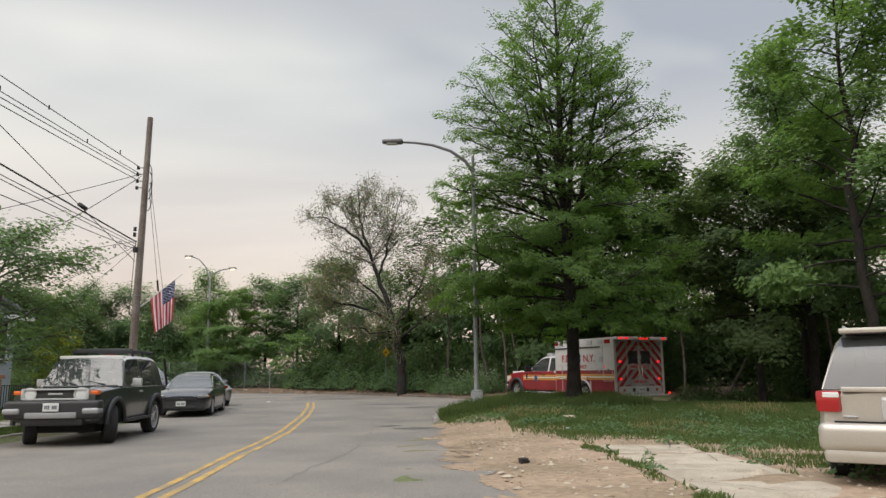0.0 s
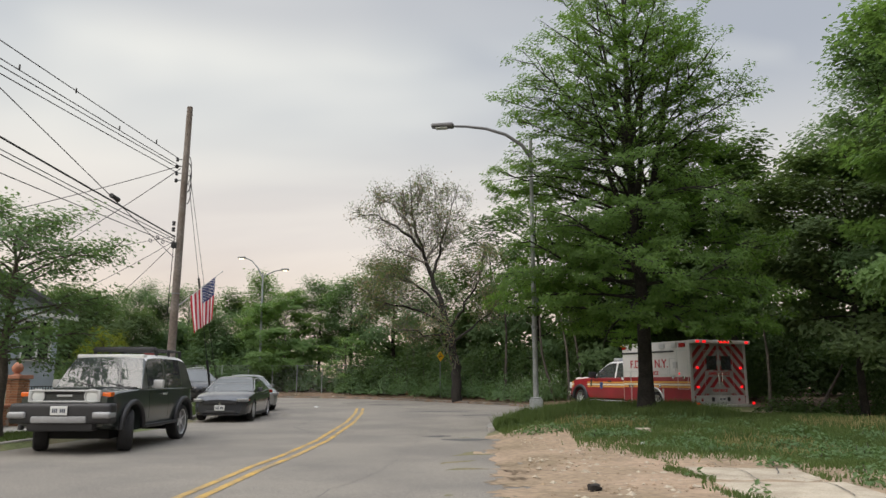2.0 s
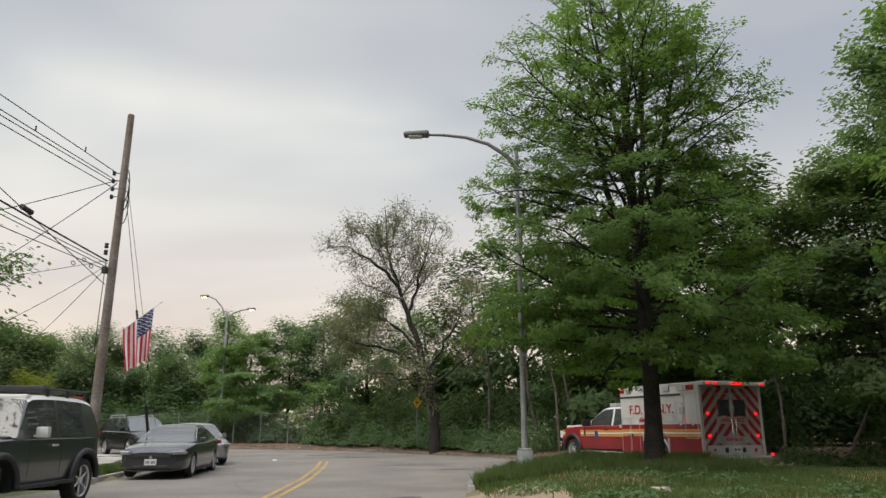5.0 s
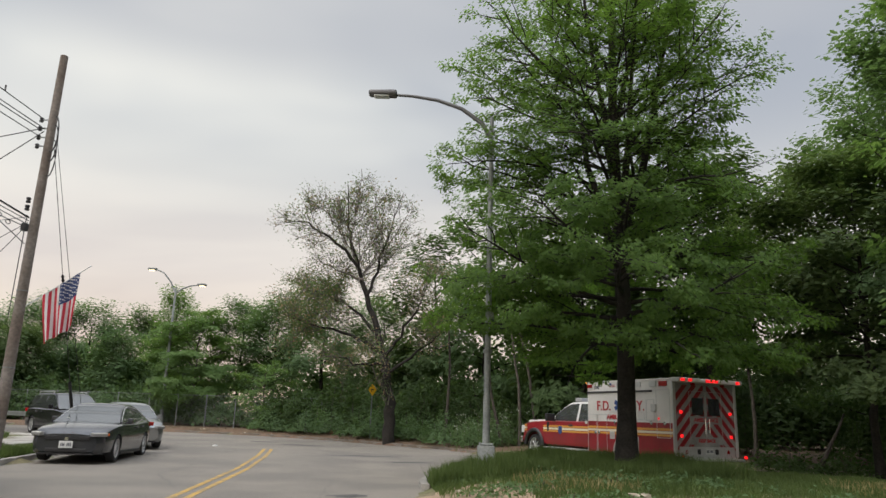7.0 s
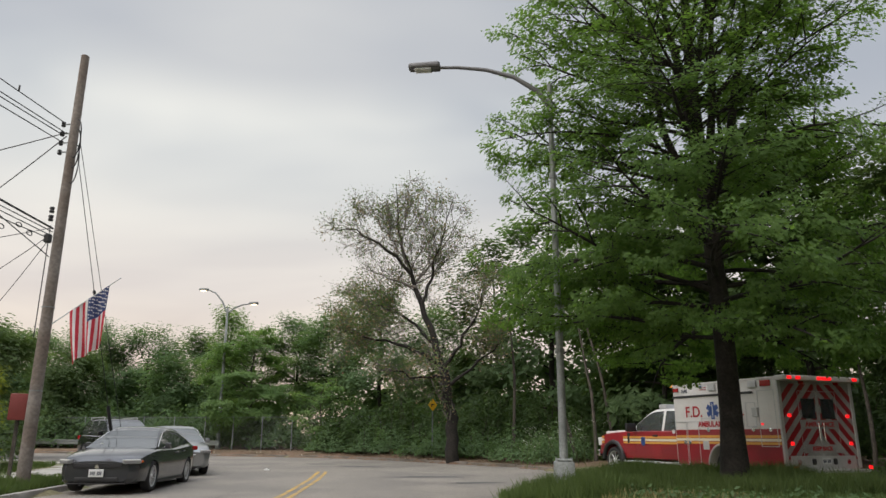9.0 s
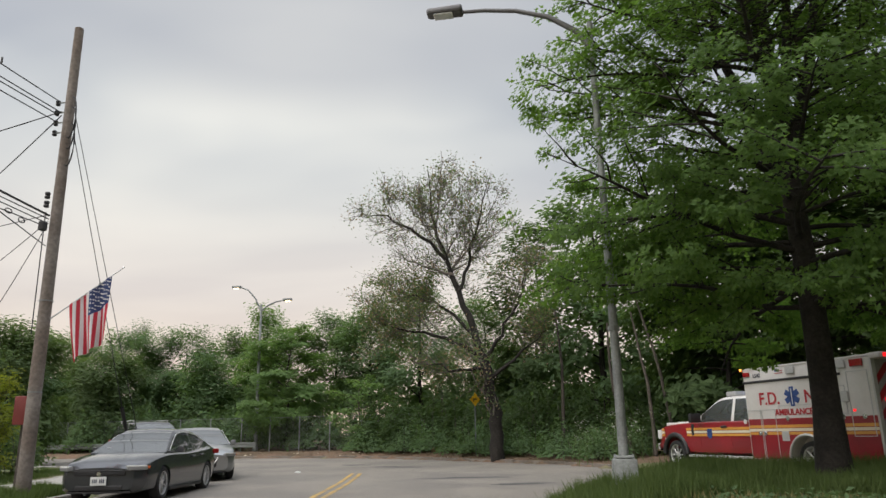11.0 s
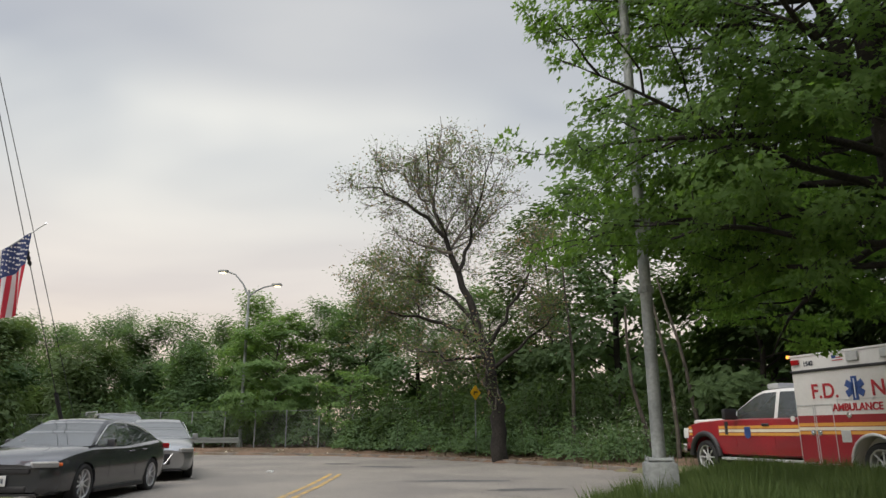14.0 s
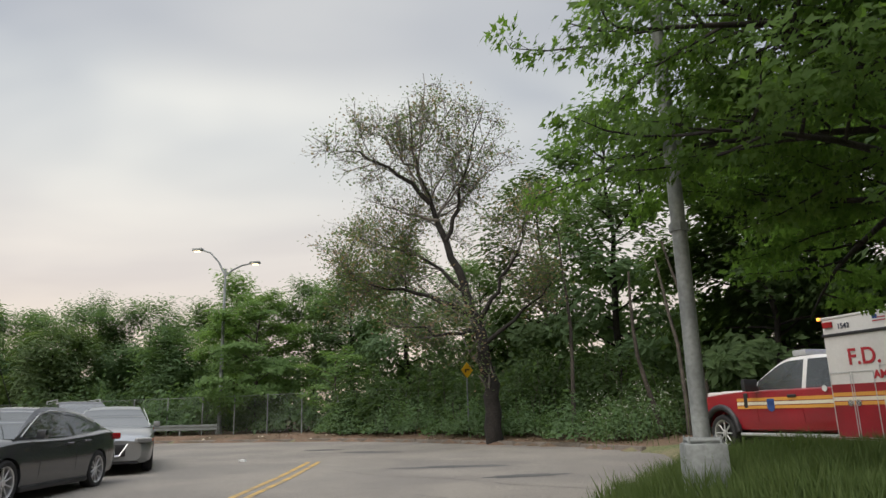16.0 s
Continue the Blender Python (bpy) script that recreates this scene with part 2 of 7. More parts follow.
M = dict(
    asphalt=mat("asphalt", (0.228, 0.209, 0.18), 0.88, 0, 45, 0.32, 0.45, 0.6, "World", color2=(0.178, 0.164, 0.146), spec=0.3),
    patch=mat("dark_asphalt_patch", (0.10, 0.098, 0.094), 0.85, 0, 70, 0.3, 1.0, 0.5, "World"),
    crack=mat("crack_sealer", (0.075, 0.072, 0.068), 0.7, 0, 40, 0.2, 1.0, 0.2, "World"),
    yellow=mat("worn_yellow_paint", (0.48, 0.30, 0.065), 0.75, 0, 45, 0.35, 2.2, 0.2, "World", color2=(0.27, 0.20, 0.10)),
    dirt=mat("sandy_dirt", (0.33, 0.24, 0.165), 0.95, 0, 9, 0.3, 0.6, 0.8, "World", color2=(0.22, 0.165, 0.105)),
    soil=mat("grassy_soil", (0.10, 0.12, 0.045), 0.95, 0, 12, 0.4, 0.5, 0.8, "World", color2=(0.17, 0.145, 0.08)),
    litter=mat("leaf_litter", (0.16, 0.10, 0.065), 0.95, 0, 14, 0.45, 0.7, 0.8, "World", color2=(0.10, 0.07, 0.04)),
    concrete=mat("old_concrete", (0.44, 0.385, 0.30), 0.9, 0, 40, 0.2, 2.6, 0.5, "World", color2=(0.34, 0.29, 0.22), island=-0.06),
    kerb=mat("kerb_concrete", (0.33, 0.31, 0.28), 0.9, 0, 30, 0.2, 1.5, 0.5, "World", color2=(0.22, 0.21, 0.19)),
    kerb_d=mat("dirty_kerb_concrete", (0.20, 0.175, 0.15), 0.9, 0, 30, 0.25, 1.2, 0.5, "World", color2=(0.13, 0.11, 0.09)),
    walk=mat("sidewalk_concrete", (0.40, 0.38, 0.34), 0.9, 0, 30, 0.12, 1.0, 0.4, "World", island=-0.05),
    bark=mat("dark_bark", (0.031, 0.027, 0.023), 0.95, 0, 22, 0.5, 3, 1.0),
    bark_grey=mat("grey_bark", (0.10, 0.085, 0.07), 0.95, 0, 22, 0.4, 3, 1.0),
    twig=mat("pale_grey_twig", (0.17, 0.15, 0.13), 0.95, 0, 22, 0.3, 3, 0.5),
    pole=mat("weathered_pole_wood", (0.235, 0.21, 0.19), 0.9, 0, 14, 0.3, 1.2, 0.8, color2=(0.16, 0.13, 0.11)),
    galv=mat("galvanised_steel", (0.30, 0.32, 0.315), 0.6, 0.3, 25, 0.2, 2, 0.1, color2=(0.19, 0.205, 0.205)),
    arm=mat("grey_lamp_arm", (0.14, 0.14, 0.145), 0.55, 0.3, 25, 0.1),
    wire=mat("black_cable", (0.03, 0.03, 0.032), 0.7, 0, 20, 0.1),
    fence=mat("galvanised_fence", (0.20, 0.22, 0.21), 0.6, 0.3, 30, 0.15),
    rubber=mat("tyre_rubber", (0.022, 0.022, 0.023), 0.85, 0, 40, 0.25, 6, 0.3),
    alloy=mat("alloy_wheel", (0.62, 0.62, 0.63), 0.3, 0.6, 20, 0.1),
    black=mat("black_plastic", (0.022, 0.022, 0.024), 0.5, 0, 60, 0.15, 5, 0.1),
    under=mat("dark_underbody", (0.012, 0.012, 0.012), 0.9, 0, 20, 0.2),
    chrome=mat("chrome", (0.75, 0.75, 0.76), 0.15, 1.0, 10, 0.03),
    silver=mat("satin_silver", (0.52, 0.53, 0.53), 0.4, 0.35, 20, 0.08),
    glass=glass_mat("dark_car_glass", (0.10, 0.115, 0.115), 0.55),
    tint=glass_mat("privacy_glass", (0.05, 0.055, 0.06), 0.25),
    lens=glass_mat("clear_lens", (0.72, 0.75, 0.73), 0.1),
    orange=mat("amber_lens", (0.72, 0.13, 0.012), 0.2, 0, 30, 0.06, coat=0.6),
    satin=mat("satin_grey_bumper", (0.30, 0.305, 0.31), 0.45, 0.2, 20, 0.1),
    redlens=mat("red_lens", (0.34, 0.009, 0.012), 0.15, 0, 30, 0.06, coat=0.6),
    plate=mat("pale_number_plate", (0.62, 0.63, 0.62), 0.5, 0, 40, 0.06),
    plate_y=mat("yellow_number_plate", (0.66, 0.42, 0.09), 0.5, 0, 40, 0.06),
    bars=mat("dark_lettering", (0.05, 0.06, 0.09), 0.6, 0, 40, 0.1),
    fjpaint=mat("dark_green_grey_paint", (0.028, 0.036, 0.033), 0.28, 0.0, 60, 0.05, 2, 0, coat=1.0),
    white=mat("white_paint", (0.74, 0.74, 0.72), 0.35, 0, 25, 0.04, 1.5, 0, coat=0.4),
    civpaint=mat("dark_grey_metallic", (0.048, 0.051, 0.057), 0.22, 0.3, 60, 0.04, 2, 0, coat=0.8),
    silverpaint=mat("silver_metallic", (0.24, 0.25, 0.255), 0.3, 0.5, 60, 0.04, 2, 0, coat=0.7),
    blackpaint=mat("black_metallic", (0.018, 0.018, 0.021), 0.25, 0.3, 60, 0.04, 2, 0, coat=0.8),
    goldpaint=mat("champagne_metallic", (0.46, 0.435, 0.385), 0.33, 0.4, 60, 0.05, 2, 0, coat=0.6),
    red=mat("fire_red_paint", (0.285, 0.010, 0.019), 0.32, 0, 30, 0.08, 1.5, 0, coat=0.6, color2=(0.23, 0.010, 0.017)),
    ambwhite=mat("ambulance_white", (0.66, 0.65, 0.63), 0.38, 0, 20, 0.04, 1.2, 0, coat=0.4, color2=(0.60, 0.585, 0.56)),
    # grey from grime, plus the foliage's shade put into the colour
    rearface=mat("grimy_reflective_sheet", (0.34, 0.345, 0.34), 0.5, 0.1, 25, 0.15, 1.8, 0, color2=(0.25, 0.25, 0.245)),
    gold=mat("gold_stripe", (0.66, 0.32, 0.06), 0.35, 0, 30, 0.06),
    cream=mat("pale_stripe", (0.72, 0.66, 0.52), 0.35, 0, 30, 0.05),
    blue=mat("emblem_blue", (0.03, 0.075, 0.25), 0.45, 0, 30, 0.08),
    redtext=mat("red_lettering", (0.42, 0.02, 0.03), 0.45, 0, 30, 0.06),
    flag_r=mat("flag_red_cloth", (0.55, 0.035, 0.06), 0.8, 0, 90, 0.08, 4),
    flag_w=mat("flag_white_cloth", (0.72, 0.70, 0.70), 0.8, 0, 90, 0.05, 4),
    flag_b=mat("flag_blue_cloth", (0.04, 0.06, 0.17), 0.8, 0, 90, 0.08, 4),
    siding=mat("pale_blue_siding", (0.42, 0.47, 0.52), 0.7, 0, 20, 0.05, 1.5),
    trimw=mat("white_trim", (0.74, 0.74, 0.73), 0.5, 0, 20, 0.05),
    roofing=mat("grey_shingle", (0.17, 0.17, 0.18), 0.9, 0, 25, 0.25, 1.5, 0.6, island=0.15),
    brick=mat("tan_brick", (0.40, 0.20, 0.11), 0.85, 0, 20, 0.2, 3, 0.4, island=-0.2),
    mortar=mat("pale_mortar", (0.42, 0.36, 0.30), 0.95, 0, 40, 0.15),
    terracotta=mat("terracotta_finial", (0.42, 0.19, 0.12), 0.8, 0, 20, 0.12, 3, 0.3),
    redbox=mat("red_box_paint", (0.20, 0.035, 0.03), 0.5, 0, 20, 0.1),
    sign_y=mat("yellow_sign", (0.75, 0.42, 0.01), 0.5, 0, 20, 0.06),
    sign_g=mat("green_sign", (0.006, 0.12, 0.065), 0.5, 0, 20, 0.06),
    lamp_on=glow_mat("lit_lamp", (1.0, 0.80, 0.5), 2.5),
    red_on=glow_mat("lit_red_light", (1.0, 0.012, 0.016), 0.95),
    blue_on=glow_mat("lit_blue_light", (0.05, 0.16, 1.0), 3.0),
    amber_on=glow_mat("lit_amber_light", (1.0, 0.35, 0.04), 2.0),
    oak=leaf_mat("oak_leaf", (0.064, 0.124, 0.040), (0.14, 0.225, 0.06), clear=0.6),
    leaf=leaf_mat("green_leaf", (0.088, 0.15, 0.076), (0.145, 0.22, 0.105)),
    leaf_l=leaf_mat("light_green_leaf", (0.105, 0.185, 0.068), (0.175, 0.265, 0.10)),
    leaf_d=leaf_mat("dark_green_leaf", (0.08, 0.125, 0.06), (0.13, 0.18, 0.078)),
    # green leaf darkened in its colour to stand for shade under the canopy
    leaf_shade=leaf_mat("deep_green_leaf", (0.044, 0.078, 0.031), (0.078, 0.122, 0.044)),
    leaf_y=leaf_mat("yellow_green_leaf", (0.15, 0.19, 0.03), (0.26, 0.28, 0.04)),
    leaf_b=leaf_mat("sparse_brown_green_leaf", (0.10, 0.155, 0.075), (0.16, 0.21, 0.10), dead=(0.27, 0.20, 0.145)),
    grass=leaf_mat("grass_blade", (0.058, 0.10, 0.031), (0.13, 0.172, 0.06), clear=0.3),
    straw=leaf_mat("dry_grass_blade", (0.32, 0.26, 0.14), (0.24, 0.22, 0.10), clear=0.3),
    flower=mat("white_seed_heads", (0.6, 0.6, 0.52), 0.8, 0, 20, 0.1),
)


# ---- mesh helpers ----
def mesh_of(name, verts, faces, material, smooth=None):
    me = bpy.data.meshes.new(name)
    me.from_pydata([tuple(v) for v in verts], [], [tuple(f) for f in faces])
    me.materials.append(material)
    if smooth:
        me.shade_smooth()
        me.set_sharp_from_angle(angle=radians(smooth))
    me.update()
    return me


def tri_mesh(name, verts, loops, per, material, smooth=False):
    """Large mesh of faces with the same number of corners, from arrays."""
    me = bpy.data.meshes.new(name)
    n = len(loops) // per
    me.vertices.add(len(verts)); me.loops.add(len(loops)); me.polygons.add(n)
    me.vertices.foreach_set("co", np.asarray(verts, dtype=np.float32).ravel())
    me.loops.foreach_set("vertex_index", np.asarray(loops, dtype=np.int32))
    me.polygons.foreach_set("loop_start", np.arange(n, dtype=np.int32) * per)
    me.polygons.foreach_set("use_smooth", np.full(n, smooth))
    me.materials.append(material)
    me.update(calc_edges=True)
    return me


def thing(name, m, label, category, group="", kind=""):
    ob = new(name)
    ob.empty_display_size = 0.2
    ob.matrix_world = m
    return tagged(ob, label, category, group, kind)


def child(name, me, parent, label="", m=None):
    ob = new(name, me)
    ob.parent = parent
    if m is not None:
        ob.matrix_local = m
    if label:
        tagged(ob, label)
    return ob


def part(name, bm, material, parent, label="", m=None, smooth=None):
    me = bpy.data.meshes.new(name)
    bm.to_mesh(me); bm.free()
    me.materials.append(material)
    if smooth:
        me.shade_smooth()
        me.set_sharp_from_angle(angle=radians(smooth))
    return child(name, me, parent, label, m)


def box(lo, hi, bevel=0.0, segs=1, m=None):
    bm = bmesh.new()
    c = [(a + b) / 2 for a, b in zip(lo, hi)]
    s = [abs(b - a) for a, b in zip(lo, hi)]
    bmesh.ops.create_cube(bm, size=1, matrix=Matrix.Translation(c) @ Matrix.Diagonal((*s, 1)))
    if bevel:
        bmesh.ops.bevel(bm, geom=bm.edges[:], offset=min(bevel, 0.45 * min(s)), segments=segs, affect="EDGES", profile=0.6)
    if m is not None:
        bm.transform(m)
    return bm


def cyl(p, q, r, r2=None, n=12):
    """Tapered rod from p to q."""
    bm = bmesh.new()
    p, q = Vector(p), Vector(q)
    d = q - p
    bmesh.ops.create_cone(bm, cap_ends=True, segments=n, radius1=r, radius2=r if r2 is None else r2, depth=d.length,
                          matrix=Matrix.Translation((p + q) / 2) @ d.to_track_quat("Z", "Y").to_matrix().to_4x4())
    return bm


def join(*bms):
    out = bms[0]
    for b in bms[1:]:
        me = bpy.data.meshes.new("tmp")
        b.to_mesh(me); b.free()
        out.from_mesh(me)
        bpy.data.meshes.remove(me)
    return out


def lathe(profile, n=24, axis="X"):
    """Closed ring swept from (radius, along) pairs round the axis."""
    bm = bmesh.new()
    rows = []
    for i in range(n):
        a = 2 * math.pi * i / n
        row = []
        for r, h in profile:
            c, s = r * math.cos(a), r * math.sin(a)
            row.append(bm.verts.new((h, c, s) if axis == "X" else (c, s, h)))
        rows.append(row)
    k = len(profile)
    for i in range(n):
        for j in range(k - 1):
            a, b = rows[i], rows[(i + 1) % n]
            bm.faces.new((a[j], b[j], b[j + 1], a[j + 1]))
    bmesh.ops.remove_doubles(bm, verts=bm.verts[:], dist=1e-5)
    bmesh.ops.recalc_face_normals(bm, faces=bm.faces[:])
    return bm


def tube(points, radii, n=6):
    """Tapered tube through points: arrays of vertices and quads."""
    P = np.asarray(points, float)
    R = np.asarray(radii, float)
    T = np.gradient(P, axis=0)
    T /= np.linalg.norm(T, axis=1)[:, None] + 1e-9
    ref = np.array([0.31, 0.95, 0.05]) if abs(T[0][2]) > 0.7 else np.array([0, 0, 1.0])
    U = np.cross(T, ref); U /= np.linalg.norm(U, axis=1)[:, None] + 1e-9
    V = np.cross(T, U)
    a = np.arange(n) * 2 * np.pi / n
    ring = P[:, None] + R[:, None, None] * (np.cos(a)[None, :, None] * U[:, None] + np.sin(a)[None, :, None] * V[:, None])
    k = len(P)
    i, j = np.meshgrid(np.arange(k - 1), np.arange(n), indexing="ij")
    q = np.stack([i * n + j, i * n + (j + 1) % n, (i + 1) * n + (j + 1) % n, (i + 1) * n + j], -1).reshape(-1, 4)
    return ring.reshape(-1, 3), q


def tubes_mesh(name, paths, material):
    vs, qs, o = [], [], 0
    for pts, radii, n in paths:
        v, q = tube(pts, radii, n)
        vs.append(v); qs.append(q + o); o += len(v)
    return tri_mesh(name, np.concatenate(vs), np.concatenate(qs).ravel(), 4, material, True)


def text_mesh(body, size, material, depth=0.004, bold=0.0):
    cu = bpy.data.curves.new("lettering", "FONT")
    cu.body, cu.size, cu.extrude, cu.offset = body, size, depth, bold
    cu.align_x, cu.align_y = "CENTER", "CENTER"
    ob = bpy.data.objects.new("lettering", cu)
    scene.collection.objects.link(ob)
    bpy.context.view_layer.update()
    me = bpy.data.meshes.new_from_object(ob.evaluated_get(bpy.context.evaluated_depsgraph_get()))
    bpy.data.objects.remove(ob); bpy.data.curves.remove(cu)
    me.materials.clear(); me.materials.append(material)
    return me


def carve(ob, cutters):
    """Cut bmeshes out of a mesh object and bake the result."""
    me = bpy.data.meshes.new("cutter")
    b = join(*cutters)
    b.to_mesh(me); b.free()
    c = bpy.data.objects.new("cutter", me)
    scene.collection.objects.link(c)
    c.parent = ob.parent
    md = ob.modifiers.new("cut", "BOOLEAN")
    md.operation, md.object = "DIFFERENCE", c
    bpy.context.view_layer.update()
    baked = bpy.data.meshes.new_from_object(ob.evaluated_get(bpy.context.evaluated_depsgraph_get()))
    ob.modifiers.clear()
    old = ob.data
    baked.name = old.name
    ob.data = baked
    bpy.data.meshes.remove(old)
    bpy.data.objects.remove(c); bpy.data.meshes.remove(me)
    ob.data.shade_smooth()
    ob.data.set_sharp_from_angle(angle=radians(30))

# ---- lie of the land ----
BASE_Y, BASE_Z = [-70, -20, -1, 14, 24, 40, 60, 120], [0.6, 0.55, 0.27, 0.0, 0.0, 0.26, 0.45, 0.5]
XL_Y, XL_X = [-80, 16, 21, 25, 30, 32, 33, 34, 35.5, 38, 47.5], [-9.5, -9.6, -9.5, -10.4, -11.4, -12.6, -14.4, -18, -26, -42, -90]
XR_Y, XR_X = [-80, 0, 7.4, 9.8, 15, 18, 21, 22.5, 23.7, 25, 27, 29, 31, 32.5, 34.5, 38.5, 40.5, 42, 43.5, 47.5], \
             [1.9, 1.3, .95, .75, .28, 0, -.35, -.30, 0.35, 0.8, 1.35, 1.85, 2.0, 1.4, 0, -5.3, -9, -16, -22, -60]


def base(y):
    return np.interp(y, BASE_Y, BASE_Z)


def xl(y):
    return np.interp(y, XL_Y, XL_X)


def xr(y):
    return np.interp(y, XR_Y, XR_X)


def smooth01(v):
    v = np.clip(v, 0, 1)
    return v * v * (3 - 2 * v)


def land(x, y):
    """Height of the ground sheet; the road lies over it."""
    x, y = np.asarray(x, float), np.asarray(y, float)
    b = base(y)
    right, left = x - xr(y), xl(y) - x
    lawn = 0.06 + 0.30 * smooth01(right / 2.2) * smooth01((y - 15) / 5) * smooth01((34 - y) / 5)
    lawn = lawn - 0.28 * smooth01((x * 0.58 + y * 0.815 - 22.5) / 3) * smooth01((x - 2.5) / 3)
    dirt = 0.02 + 0.05 * smooth01(right / 2.0)
    r = np.where(y > 15.0, lawn, dirt + (lawn - dirt) * smooth01((y - 10) / 5))
    far = 0.10 + 0.12 * smooth01((right) / 3)
    r = r + (far - r) * smooth01((y - 31) / 3)
    l = 0.10 + 0.05 * smooth01((left - 0.5) / 3)
    out = np.where(right > 0, b + r, np.where(left > 0, b + l, np.where((right > -1.4) & (y < 20), b - 0.010, b - 0.06)))
    return out


def ground_sheet():
    xs = np.concatenate([[-1500, -500, -180, -90, -60], np.arange(-44, 40.01, 0.4), [55, 90, 180, 500, 1500]])
    ys = np.concatenate([[-1500, -500, -160, -70, -40, -20], np.arange(-8, 62.01, 0.4), [75, 110, 200, 500, 1500]])
    X, Y = np.meshgrid(xs, ys, indexing="ij")
    rng = np.random.default_rng(3)
    Z = land(X, Y) + rng.normal(0, 0.008, X.shape)
    i, j = np.meshgrid(np.arange(len(xs) - 1), np.arange(len(ys) - 1), indexing="ij")
    n = len(ys)
    q = np.stack([i * n + j, (i + 1) * n + j, (i + 1) * n + j + 1, i * n + j + 1], -1).reshape(-1, 4)
    me = tri_mesh("ground", np.stack([X, Y, Z], -1).reshape(-1, 3), q.ravel(), 4, M["soil"], True)
    me.materials.append(M["dirt"]); me.materials.append(M["litter"])
    cx = (X[:-1, :-1] + 0.2).ravel(); cy = (Y[:-1, :-1] + 0.2).ravel()
    wob = rng.normal(0, 0.25, cx.shape) + 0.5 * np.sin(cx * 0.9 + 1.3 * np.sin(cy * 0.6)) + 0.4 * np.sin(cy * 1.1)
    dirty = (cx > xr(cy) - 0.5) & (cy < 19.5 + wob) & (cx < 9 + 1.4 * wob) & (cx + cy * 0.9 < 18.2 + wob * 1.5)
    far = (cy > 33) & (cx > xr(cy) - 1)
    idx = np.zeros(len(cx), dtype=np.int32)
    idx[dirty] = 1
    idx[far] = 2
    me.polygons.foreach_set("material_index", idx)
    return tagged(new("ground", me), "uneven ground of grass, sandy dirt and leaf litter", "ground", kind="structure")


ground_sheet()


def strip(name, ys, left, right, lift, material, cols=1):
    """A sheet between two edges, lying a little above the road bed."""
    ys = np.asarray(ys, float)
    L, R = left(ys), right(ys)
    f = np.linspace(0, 1, cols + 1)
    X = L[:, None] + (R - L)[:, None] * f[None]
    Y = np.repeat(ys[:, None], cols + 1, 1)
    Z = base(Y) + lift
    n = cols + 1
    i, j = np.meshgrid(np.arange(len(ys) - 1), np.arange(cols), indexing="ij")
    q = np.stack([i * n + j, i * n + j + 1, (i + 1) * n + j + 1, (i + 1) * n + j], -1).reshape(-1, 4)
    return tri_mesh(name, np.stack([X, Y, Z], -1).reshape(-1, 3), q.ravel(), 4, material, True)


road_y = np.concatenate([np.arange(-80, -8, 4), np.arange(-8, -3, 0.5), np.arange(-3, 20, 0.12), np.arange(20, 47.51, 0.5)])
road_rng = np.random.default_rng(8)
ragged = lambda y: xr(y) + np.where(y < 19, 0.12 * np.sin(y * 2.1) + 0.07 * np.sin(y * 5.3 + 1) + 0.045 * np.sin(y * 11.7 + 2) + 0.03 * np.sin(y * 23.1), 0)
road = tagged(new("road", strip("road", road_y, xl, ragged, 0.0, M["asphalt"], 16)), "worn grey asphalt road with cracks and patches", "road", kind="structure")

YEL_Y, YEL_X = [-80, 0, 8, 12.2, 17.2, 23.5, 28, 31, 33], [-2.3, -2.35, -3.04, -3.53, -3.92, -4.78, -5.5, -6.1, -6.7]
yel = lambda y: np.interp(y, YEL_Y, YEL_X)
for off in (-0.125, 0.125):
    me = strip("yellow_line", np.arange(-20, 31.6, 0.3), lambda y: yel(y) + off - 0.055, lambda y: yel(y) + off + 0.055, 0.006, M["yellow"], 1)
    child("yellow_line", me, road, "worn double yellow centre line")


def blot(name, cx, cy, rx, ry, material, seed, lift=0.005, turn=0.0, n=22):
    rng = np.random.default_rng(seed)
    a = np.linspace(0, 2 * np.pi, n, endpoint=False)
    r = 1 + rng.normal(0, 0.16, n)
    px, py = rx * r * np.cos(a), ry * r * np.sin(a)
    x = cx + px * np.cos(turn) - py * np.sin(turn)
    y = cy + px * np.sin(turn) + py * np.cos(turn)
    return mesh_of(name, list(zip(x, y, base(y) + lift)), [tuple(range(n))], material)


for k, (cx, cy, rx, ry, tn) in enumerate([(-0.75, 17.8, 0.55, 0.35, 0.2), (-1.5, 18.7, 0.35, 0.2, 0.5), (-2.4, 29.5, 1.2, 0.25, 0.1), (-5.6, 34.2, 0.9, 0.3, -0.2), (-1.0, 27.6, 0.7, 0.25, 0.3), (-7.4, 35.5, 0.6, 0.25, 0)]):
    child("road_patch", blot("road_patch", cx, cy, rx, ry, M["patch"], 20 + k, 0.004, tn), road, "dark sunken asphalt patch")


